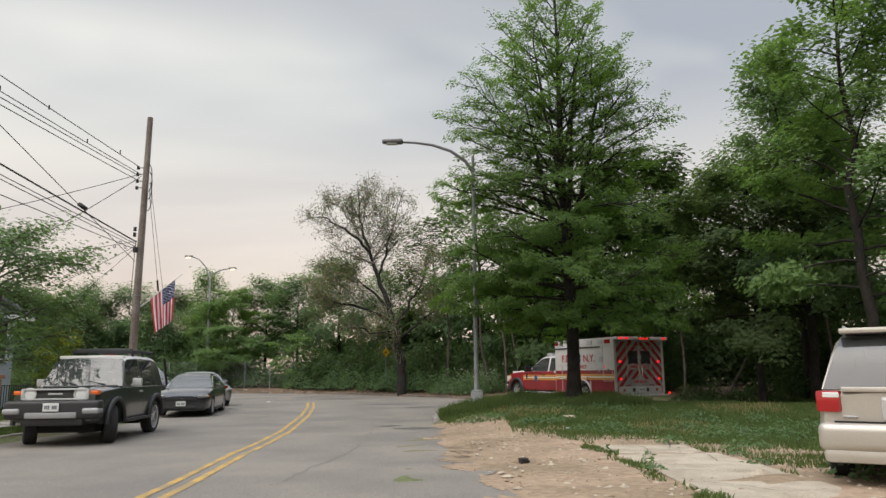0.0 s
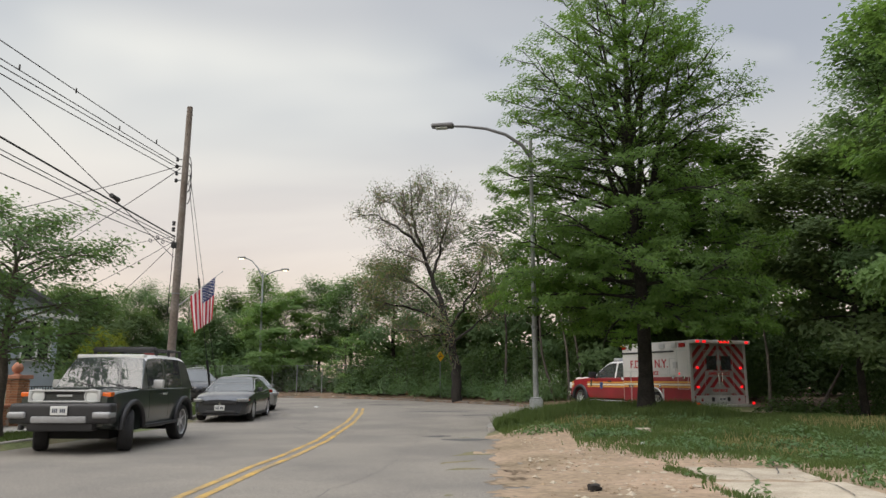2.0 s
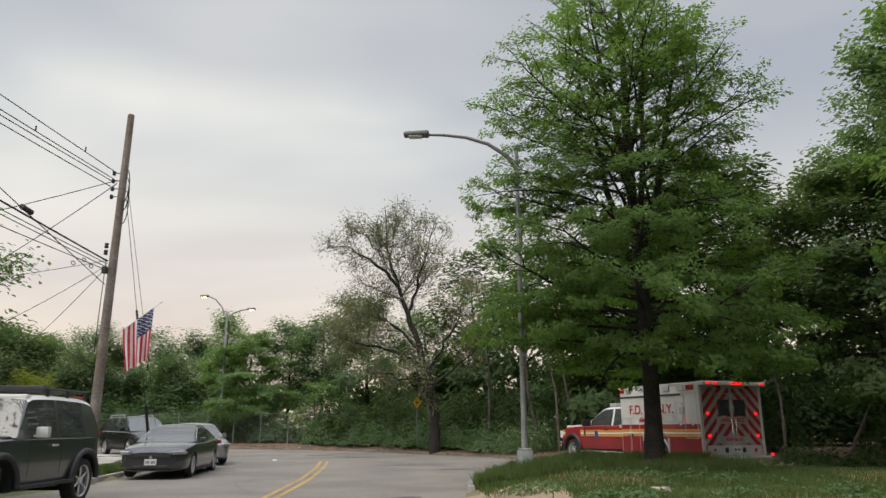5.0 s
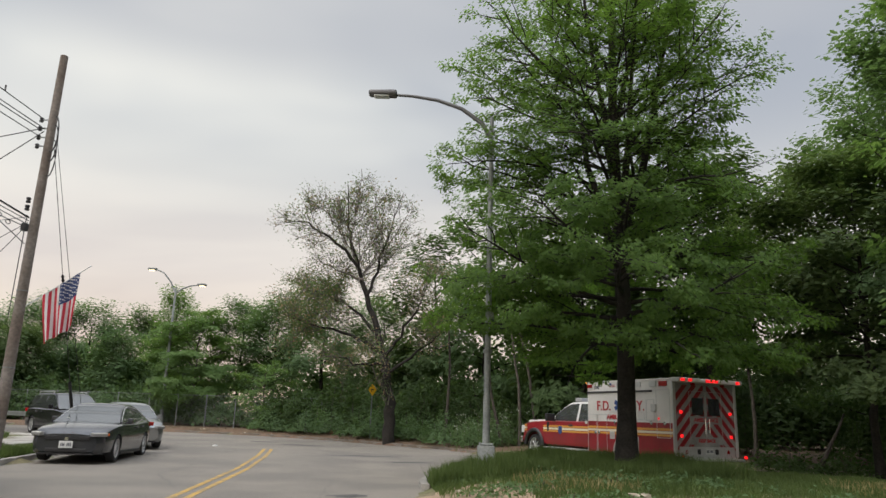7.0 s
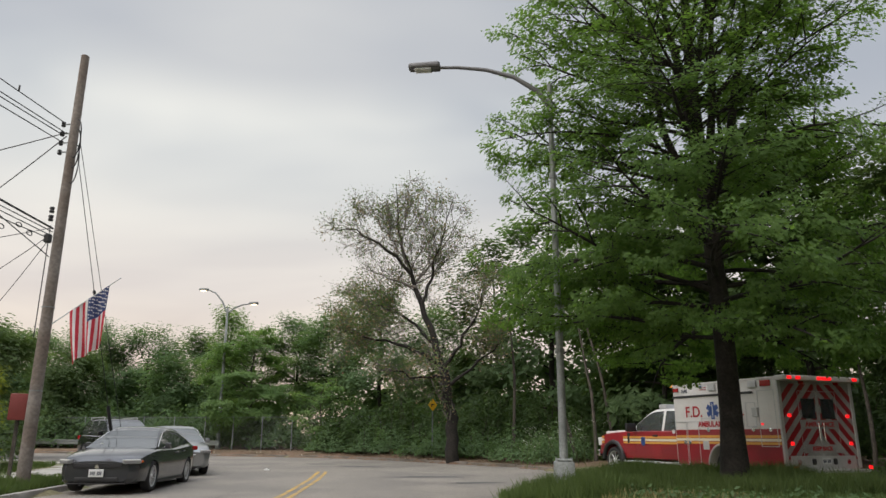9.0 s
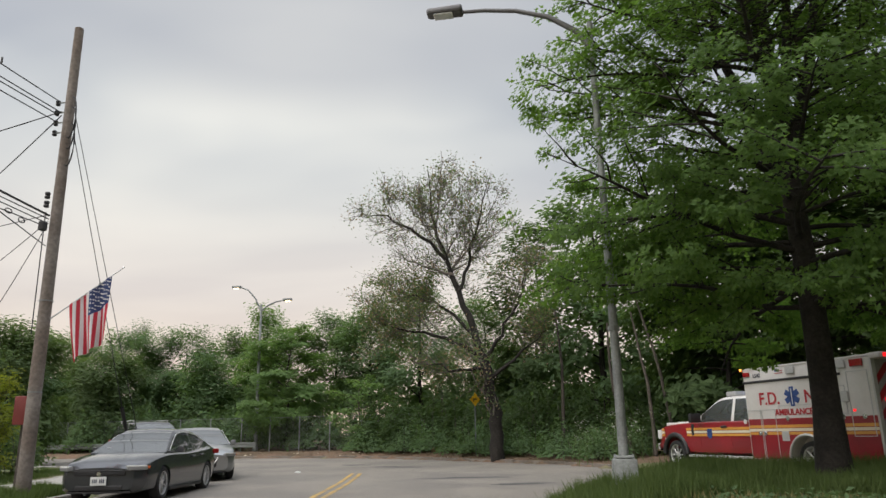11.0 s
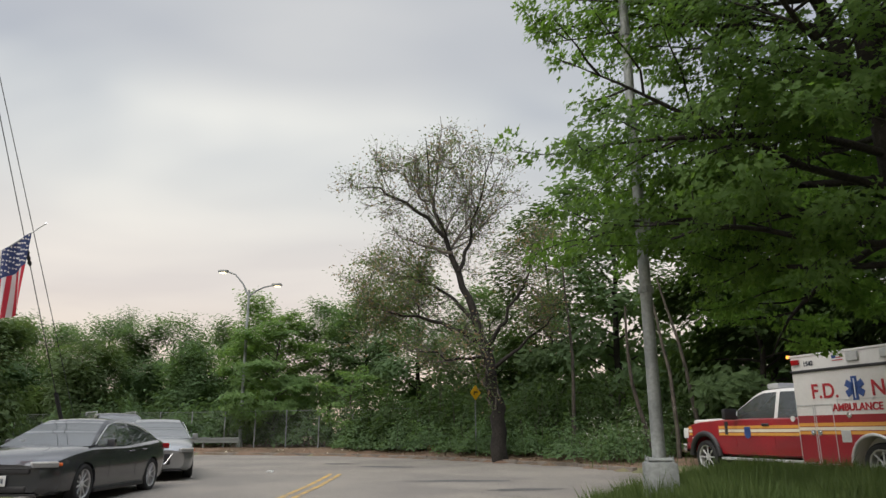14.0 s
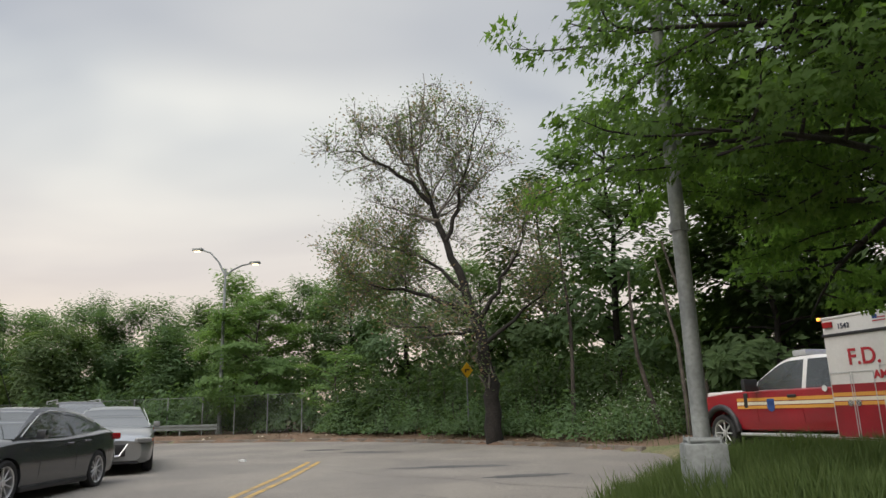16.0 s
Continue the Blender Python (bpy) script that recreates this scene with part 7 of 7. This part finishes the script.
def warning_sign():
    x, y = -3.46, 38.3
    z = float(land(x, y))
    th = thing("warning_sign", pose(x, y, z, 0, 0, 52), "small yellow diamond warning sign half hidden by leaves", "sign")
    part("panel", box((-0.19, -0.004, -0.19), (0.19, 0.004, 0.19), 0, 1, pose(0, 0, 2.12, 0, 45, 0)), M["sign_y"], th)
    part("arrow", join(box((-0.10, -0.012, 2.04), (-0.05, -0.006, 2.14)), box((-0.10, -0.012, 2.11), (0.09, -0.006, 2.16))), M["black"], th, "black bent arrow")
    part("post", box((-0.03, 0.006, -0.1), (0.03, 0.03, 2.35), 0.005), M["fence"], th)


warning_sign()


def far_fence():
    pts = [(-40.0, 47.6), (-16.2, 44.4), (-9.57, 43.2), (-6.4, 42.0)]
    th = thing("chain_link_fence", pose(0, 0, 0), "chain-link fence with thin grey posts along the tree line", "fence")
    seg = []
    for (x0, y0), (x1, y1) in zip(pts[:-1], pts[1:]):
        L = math.hypot(x1 - x0, y1 - y0)
        k = max(1, round(L / 1.9))
        for i in range(k):
            seg.append(((x0 + (x1 - x0) * i / k, y0 + (y1 - y0) * i / k), (x0 + (x1 - x0) * (i + 1) / k, y0 + (y1 - y0) * (i + 1) / k)))
    H = 1.62
    for k, (a, b) in enumerate(seg + [(seg[-1][1], None)]):
        z = float(land(*a))
        part("post", cyl((a[0], a[1], z - 0.1), (a[0], a[1], z + H + 0.05), 0.028, n=8), M["galv"], th)
        if b is None:
            continue
        zb = float(land(*b))
        part("top_rail", cyl((a[0], a[1], z + H), (b[0], b[1], zb + H), 0.009, n=6), M["fence"], th)
        # woven wire of one bay
        L = math.hypot(b[0] - a[0], b[1] - a[1])
        d = np.array([(b[0] - a[0]) / L, (b[1] - a[1]) / L])
        paths = []
        for t0 in np.arange(-H, L, 0.16):
            for sgn in (1, -1):
                s0, s1 = max(0, t0), min(L, t0 + H)
                if s1 - s0 < 0.05:
                    continue
                h0, h1 = s0 - t0, s1 - t0
                if sgn < 0:
                    h0, h1 = H - h0, H - h1
                p = np.array([(a[0] + d[0] * s0, a[1] + d[1] * s0, z + h0 + 0.03), (a[0] + d[0] * s1, a[1] + d[1] * s1, z + h1 + 0.03)])
                paths.append((p, np.full(2, 0.0035), 3))
        ob = child("wire_mesh", tubes_mesh("wire_mesh", paths, M["fence"]), th)
        tagged(ob, kind="stuff")


far_fence()


def guard_rail():
    th = thing("guard_rail", pose(0, 0, 0), "low grey metal guard rail at the foot of the fence", "guard rail")
    pts = [(-34 + 1.9 * i, 45.9 - 0.235 * i) for i in range(11)]
    for (x0, y0), (x1, y1) in zip(pts[:-1], pts[1:]):
        z = float(land(x0, y0)) - 0.14
        d = Vector((x1 - x0, y1 - y0, 0)); L = d.length
        m = Matrix.Translation((x0, y0, z)) @ pose(0, 0, 0, 0, 0, math.degrees(math.atan2(d.y, d.x)))
        part("beam", join(box((0, -0.03, 0.36), (L, 0.0, 0.46), 0.02, 2), box((0, -0.03, 0.50), (L, 0.0, 0.60), 0.02, 2), box((0, -0.005, 0.38), (L, 0.01, 0.58))), M["fence"], th, m=m)
        part("post", box((-0.05, 0.01, -0.1), (0.05, 0.12, 0.62), 0.01), M["fence"], th, m=m)


guard_rail()


# ---- house and garden beside the parked cars ----
def house():
    th = thing("house", pose(-16.6, 19.9, 0.1, 0, 0, 0), "pale blue sided house with white-trimmed windows and porch roof", "house")
    w, d, h = 8.5, 8.0, 3.45
    wall = part("wall", box((-w, -1.8, -0.2), (0, d - 1.8, h + 0.6)), M["siding"], th)
    for i in range(31):
        z = 0.05 + i * 0.13
        part("siding_board", join(box((-w, -1.825, z), (0.02, -1.80, z + 0.118), 0.004), box((0.0, -1.8, z), (0.025, d - 1.8, z + 0.118), 0.004)), M["siding"], wall)
    for face, items in (("front", ((-1.0, 0.75), (-2.1, 0.75), (-4.6, 0.9), (-6.4, 0.9))), ("side", ((-0.6, 0.9), (2.3, 0.62), (4.55, 0.62), (5.35, 0.62)))):
        for p, ww in items:
            z0, z1 = 1.95, 3.25
            if face == "front":
                wn = thing_part = part("window", box((p - ww / 2, -1.86, z0), (p + ww / 2, -1.835, z1), 0.005), M["tint"], th, "dark window")
                part("frame", join(box((p - ww / 2 - 0.09, -1.90, z0 - 0.08), (p - ww / 2, -1.83, z1 + 0.09)), box((p + ww / 2, -1.90, z0 - 0.08), (p + ww / 2 + 0.09, -1.83, z1 + 0.09)), box((p - ww / 2, -1.90, z1), (p + ww / 2, -1.83, z1 + 0.09)), box((p - ww / 2 - 0.12, -1.94, z0 - 0.1), (p + ww / 2 + 0.12, -1.83, z0)), box((p - ww / 2, -1.88, (z0 + z1) / 2 - 0.02), (p + ww / 2, -1.85, (z0 + z1) / 2 + 0.02))), M["trimw"], wn, "white window frame")
            else:
                wn = part("window", box((0.035, p - ww / 2, z0), (0.06, p + ww / 2, z1), 0.005), M["tint"], th, "dark window")
                part("frame", join(box((0.03, p - ww / 2 - 0.09, z0 - 0.08), (0.10, p - ww / 2, z1 + 0.09)), box((0.03, p + ww / 2, z0 - 0.08), (0.10, p + ww / 2 + 0.09, z1 + 0.09)), box((0.03, p - ww / 2, z1), (0.10, p + ww / 2, z1 + 0.09)), box((0.03, p - ww / 2 - 0.12, z0 - 0.1), (0.14, p + ww / 2 + 0.12, z0))), M["trimw"], wn, "white window frame")
    part("corner_board", box((-0.06, -1.86, -0.1), (0.05, -1.78, h + 0.4), 0.005), M["trimw"], th)
    roof = bmesh.new()
    z0, z1, o = h + 0.25, h + 1.35, 0.45
    pts = [(-w - o, -1.8 - o - 0.9, z0 - 0.18), (o, -1.8 - o - 0.9, z0 - 0.18), (o, d - 1.8 + o, z0 - 0.05), (-w - o, d - 1.8 + o, z0 - 0.05), (-w - o, d / 2 - 1.8, z1), (o, d / 2 - 1.8, z1)]
    for dz in (0, -0.12):
        for p in pts:
            roof.verts.new((p[0], p[1], p[2] + dz))
    roof.verts.ensure_lookup_table()
    v = roof.verts
    for f in ((0, 1, 5, 4), (3, 4, 5, 2), (6, 10, 11, 7), (9, 8, 11, 10), (0, 6, 7, 1), (2, 8, 9, 3), (1, 7, 11, 5), (5, 11, 8, 2), (0, 4, 10, 6), (4, 3, 9, 10)):
        roof.faces.new([v[i] for i in f])
    rf = part("roof", roof, M["roofing"], th, "grey shingle roof")
    for i in range(9):
        t = i / 9
        y = -1.8 - o - 0.9 + t * (d / 2 + o + 0.9)
        z = z0 - 0.18 + t * (z1 - z0 + 0.18)
        part("shingle_course", box((-w - o, y, z + 0.004), (o, y + 0.72, z + 0.03), 0, 1, None), M["roofing"], rf) if False else None
    part("gutter", join(box((-w - o, -1.8 - o - 1.0, z0 - 0.28), (o + 0.02, -1.8 - o - 0.88, z0 - 0.16), 0.02), box((o - 0.02, -1.8 - o - 0.9, z0 - 0.30), (o + 0.04, d - 1.8 + o, z0 - 0.14), 0.02)), M["trimw"], th, "white gutter")
    for x in (-0.05, -2.8, -5.6):
        part("porch_post", box((x - 0.06, -1.8 - 1.15, -0.1), (x + 0.06, -1.8 - 1.03, z0 - 0.2), 0.01), M["trimw"], th, "white porch post")
    part("porch_floor", box((-w, -1.8 - 1.3, -0.2), (0.1, -1.8, 0.12), 0.01), M["walk"], th)


house()


def brick_fence():
    """Low brick wall with pillars and iron rails."""
    X0, Y0, yaw = -12.45, 18.6, 90 + 6
    specs = [0.0, -2.2, -4.4]
    for k, o in enumerate(specs):
        th = thing("brick_pillar", pose(X0, Y0 + o, float(land(X0, Y0 + o)) - 0.02, 0, 0, 2), "tan brick gate pillar with terracotta ball finial", "pillar", "pillars along the garden")
        part("core", box((-0.20, -0.20, 0), (0.20, 0.20, 1.22)), M["mortar"], th)
        if k == 0:
            br = box((-0.095, -0.045, -0.028), (0.095, 0.045, 0.028), 0.004)
            me = bpy.data.meshes.new("brick"); br.to_mesh(me); br.free(); me.materials.append(M["brick"])
        for row in range(18):
            z = 0.04 + row * 0.066
            for side in range(4):
                for c in (-1, 1):
                    q = pose(0, 0, 0, 0, 0, 90 * side) @ pose(c * 0.105 + (0.03 if row % 2 else -0.03), -0.175, z)
                    ob = new("brick", me); ob.parent = th; ob.matrix_local = q
        part("cap_stone", box((-0.28, -0.28, 1.22), (0.28, 0.28, 1.32), 0.02, 2), M["terracotta"], th)
        part("finial", lathe([(0.0, 0.36), (0.03, 0.33), (0.10, 0.27), (0.14, 0.19), (0.12, 0.10), (0.06, 0.05), (0.12, 0.0), (0.0, 0.0)], 20, "Z"), M["terracotta"], th, "terracotta ball finial", pose(0, 0, 1.32), 50)
    for k, (a, b) in enumerate(((0.0, -2.2), (-2.2, -4.4))):
        y0, y1 = Y0 + b + 0.22, Y0 + a - 0.22
        z = float(land(X0, (y0 + y1) / 2)) - 0.02
        th = thing("garden_wall", pose(X0, 0, z), "low tan brick garden wall with iron railing", "wall", "walls between the pillars")
        part("core", box((-0.09, y0, 0), (0.09, y1, 0.52)), M["mortar"], th)
        for row in range(8):
            n = int((y1 - y0) / 0.2)
            for c in range(n):
                ob = new("brick", me); ob.parent = th
                ob.matrix_local = pose(0.07, y0 + 0.1 + c * 0.2 + (0.04 if row % 2 else 0), 0.04 + row * 0.066, 0, 0, 90)
        part("coping", box((-0.14, y0, 0.52), (0.14, y1, 0.58), 0.015), M["terracotta"], th)
        bm = box((-0.015, y0, 1.10), (0.015, y1, 1.13))
        for i in range(int((y1 - y0) / 0.13)):
            yy = y0 + 0.08 + i * 0.13
            bm = join(bm, box((-0.009, yy - 0.009, 0.58), (0.009, yy + 0.009, 1.18)))
        part("iron_railing", bm, M["chrome"], th, "bright iron railing")


brick_fence()


def porch_rail():
    th = thing("iron_fence", pose(-14.9, 22.2, 0.1, 0, 0, 4), "dark iron garden fence in front of the house", "fence")
    for i in range(22):
        part("baluster", box((-0.01, i * 0.15, 0), (0.01, i * 0.15 + 0.02, 1.0)), M["black"], th)
    part("rail", box((-0.015, -0.05, 0.98), (0.015, 3.3, 1.01)), M["black"], th)
    part("rail", box((-0.015, -0.05, 0.12), (0.015, 3.3, 0.15)), M["black"], th)


porch_rail()


def red_box():
    x, y = -12.3, 25.0
    th = thing("post_box", pose(x, y, float(land(x, y)), 0, 0, 20), "red box on a post at the garden edge", "box")
    part("body", box((-0.20, -0.16, 1.45), (0.20, 0.16, 2.10), 0.03, 2), M["redbox"], th, smooth=40)
    part("post", box((-0.04, -0.04, -0.05), (0.04, 0.04, 1.45), 0.005), M["bark_grey"], th)


red_box()

# ---- paving and scattered bits ----
def slab_walk(name, xs, ys, z_of, material, label, seed, skip=(), worn=0.0):
    """Row of separate concrete slabs with open joints."""
    rng = np.random.default_rng(seed)
    th = thing(name, pose(0, 0, 0), label, "pavement", kind="structure")
    for k, (y0, y1) in enumerate(zip(ys[:-1], ys[1:])):
        for j, (x0, x1) in enumerate(zip(xs[:-1], xs[1:])):
            if (k, j) in skip:
                continue
            ym = (y0 + y1) / 2
            xo = (float(xl(ym)) + 9.6) if name == "sidewalk_street" else 0
            bm = box((x0 + 0.012 - (x0 + x1) / 2, y0 + 0.012 - ym, -0.10), (x1 - 0.012 - (x0 + x1) / 2, y1 - 0.012 - ym, 0.0), 0.012, 1)
            if worn:
                bmesh.ops.subdivide_edges(bm, edges=bm.edges[:], cuts=2, use_grid_fill=True)
                for v in bm.verts:
                    v.co.x += rng.normal(0, worn * 0.6); v.co.y += rng.normal(0, worn * 0.6); v.co.z += rng.normal(0, worn * 0.12)
            part("slab", bm, material, th, m=pose((x0 + x1) / 2 + xo, ym, z_of((x0 + x1) / 2 + xo, ym) + rng.normal(0, 0.006), rng.normal(0, 0.5), rng.normal(0, 0.5), rng.normal(0, 0.4)))
    return th


slab_walk("sidewalk_broken", [2.80, 4.35], list(np.arange(-8, 13.6, 1.55)), lambda x, y: float(land(x, y)) + 0.018, M["concrete"], "old cracked concrete sidewalk slabs in the dirt", 601, worn=0.014)
broken = bpy.data.objects["sidewalk_broken"]
for k, pth in enumerate([[(2.85, 11.2), (3.4, 10.9), (4.3, 11.1)], [(3.3, 13.0), (3.5, 11.6), (3.2, 9.9)], [(2.85, 8.6), (3.7, 8.2), (4.3, 8.5)], [(4.2, 12.6), (3.9, 11.4), (4.1, 10.2), (3.8, 9.0)], [(3.0, 7.4), (3.6, 6.6), (4.3, 6.9)]]):
    me = crack(pth, 650 + k, 0.008)
    for v in me.vertices:
        v.co.z = float(land(v.co.x, v.co.y)) + 0.034
    child("crack", me, broken)
slab_walk("sidewalk_street", [-12.5, -11.2], list(np.arange(-6, 36, 1.5)), lambda x, y: float(land(x, y)) + 0.03, M["walk"], "pale concrete sidewalk beside the gardens", 602)


def pebbles(name, n, area, size, material, label, seed, keep=None, lift=0.0):
    rng = np.random.default_rng(seed)
    V, F, o = [], [], 0
    x, y = rng.uniform(area[0], area[2], n), rng.uniform(area[1], area[3], n)
    if keep is not None:
        k = keep(x, y); x, y = x[k], y[k]
    z = land(x, y) + lift
    oc = np.array([(1, 0, 0), (-1, 0, 0), (0, 1, 0), (0, -1, 0), (0, 0, 1), (0, 0, -1)], float)
    tf = np.array([(0, 2, 4), (2, 1, 4), (1, 3, 4), (3, 0, 4), (2, 0, 5), (1, 2, 5), (3, 1, 5), (0, 3, 5)])
    n = len(x)
    S = size * rng.lognormal(0, 0.5, n)[:, None, None] * rng.uniform(0.5, 1.2, (n, 6, 3)) * np.array([1, 1, 0.5])
    P = np.stack([x, y, z], -1)[:, None] + oc[None] * S
    me = tri_mesh(name, P.reshape(-1, 3), (np.arange(n)[:, None, None] * 6 + tf[None]).ravel(), 3, material)
    return tagged(new(name, me), label, "stones", kind="stuff")


pebbles("gravel", 5000, (0.5, 5, 8, 20), 0.014, M["dirt"], "loose sandy gravel on the bare dirt", 701, lambda x, y: (x > xr(y) - 0.3) & (x + y * 0.9 < 18.4))
pebbles("gravel", 900, (0.5, 5, 6, 20), 0.03, M["concrete"], "small stones on the bare dirt", 702, lambda x, y: (x > xr(y) - 0.1) & (x + y * 0.9 < 18.4))
pebbles("litter_stones", 500, (-22, 36, 2, 45), 0.04, M["concrete"], "stones and scraps along the far kerb", 703, lambda x, y: (x > xr(y) + 0.1) & (x < xr(y) + 3) & (y > 33))
rngl = np.random.default_rng(704)
lx = rngl.uniform(-22, 1.5, 9000); ly = rngl.uniform(33, 45, 9000)
kk = (lx > xr(ly) - 0.15) & (lx < xr(ly) + 4.5)
lp = np.stack([lx[kk], ly[kk], land(lx[kk], ly[kk]) + 0.02], -1)
tagged(new("fallen_leaves", leaves_mesh("fallen_leaves", lp, 0.09, M["litter"], rngl, 0.25)), "brown fallen leaves along the far kerb", "leaves", kind="stuff")


def scrap(name, x, y, size, material, label, seed):
    rng = np.random.default_rng(seed)
    bm = box([-s / 2 for s in size], [s / 2 for s in size], min(size) * 0.2)
    for v in bm.verts:
        v.co += Vector(rng.normal(0, min(size) * 0.15, 3))
    me = bpy.data.meshes.new(name); bm.to_mesh(me); bm.free(); me.materials.append(material)
    ob = new(name, me)
    ob.matrix_world = pose(x, y, max(float(land(x, y)), float(base(y))) + size[2] * 0.45, 0, 0, rng.uniform(0, 180))
    tagged(ob, label, "scrap")


for k, (x, y, sz, mt, lb) in enumerate([(-6.9, 41.2, (0.45, 0.25, 0.2), "plate", "crumpled white plastic bag by the fence"), (-6.2, 40.7, (0.3, 0.25, 0.22), "concrete", "broken lump of concrete by the far kerb"), (-5.5, 40.3, (0.4, 0.2, 0.18), "terracotta", "broken brick piece by the far kerb"),
                                         (-9.0, 42.0, (0.2, 0.12, 0.1), "plate", "white paper cup by the far kerb"), (-8.2, 31.8, (0.16, 0.12, 0.05), "plate", "flattened white paper on the road"), (1.3, 10.0, (0.14, 0.10, 0.07), "bark", "dark stone on the bare dirt"),
                                         (3.2, 17.5, (0.3, 0.2, 0.12), "concrete", "pale stone in the grass"), (2.9, 16.0, (0.09, 0.07, 0.05), "plate", "white scrap in the grass"), (0.4, 18.9, (0.2, 0.1, 0.05), "concrete", "chip of concrete on the dirt")]):
    scrap("scrap", x, y, sz, M[mt], lb, 800 + k)


def weed_stalks():
    rng = np.random.default_rng(33)
    paths, heads = [], []
    for i in range(46):
        x, y = rng.uniform(0.2, 3.0), rng.uniform(32.6, 34.6)
        z = float(land(x, y))
        p = sweep((x, y, z), (rng.normal(0, 0.15), rng.normal(0, 0.15), 1), rng.uniform(0.7, 1.5), 4, rng, 0.06)
        paths.append((p, np.linspace(0.008, 0.004, 5), 3))
        for k in range(6):
            heads.append(p[-1] + rng.normal(0, 0.06, 3))
    th = thing("seeding_weeds", pose(0, 0, 0), "tall weeds with pale seed heads", "weeds", kind="stuff")
    child("stalks", tubes_mesh("stalks", paths, M["grass"]), th)
    child("seed_heads", leaves_mesh("seed_heads", np.array(heads), 0.04, M["flower"], rng, 1.0), th)


weed_stalks()


def bare_poles():
    """Thin dead trunks leaning at the wood's edge."""
    rng = np.random.default_rng(61)
    for k, (x, y, h, lx_, ly_) in enumerate([(2.2, 34.6, 4.5, -0.9, 0.2), (2.9, 35.0, 5.0, 0.3, 0.3), (-0.1, 37.4, 6.5, 0.2, 0.2), (11.0, 27.8, 2.2, 1.2, 0.4), (13.2, 23.4, 5.0, -0.6, 0.5), (10.2, 30.2, 4.5, 0.5, 0.2), (3.6, 35.4, 5.5, -0.3, 0.1)]):
        z = float(land(x, y)) - 0.05
        th = thing("dead_trunk", pose(x, y, z), "thin bare trunk at the edge of the woods", "tree", "thin trunks")
        p = sweep((0, 0, 0), (lx_ / h, ly_ / h, 1), h, 6, rng, 0.05)
        me = tubes_mesh("trunk", [(p, np.linspace(0.075, 0.03, 7), 7)], M["bark_grey"])
        child("trunk", me, th)


bare_poles()
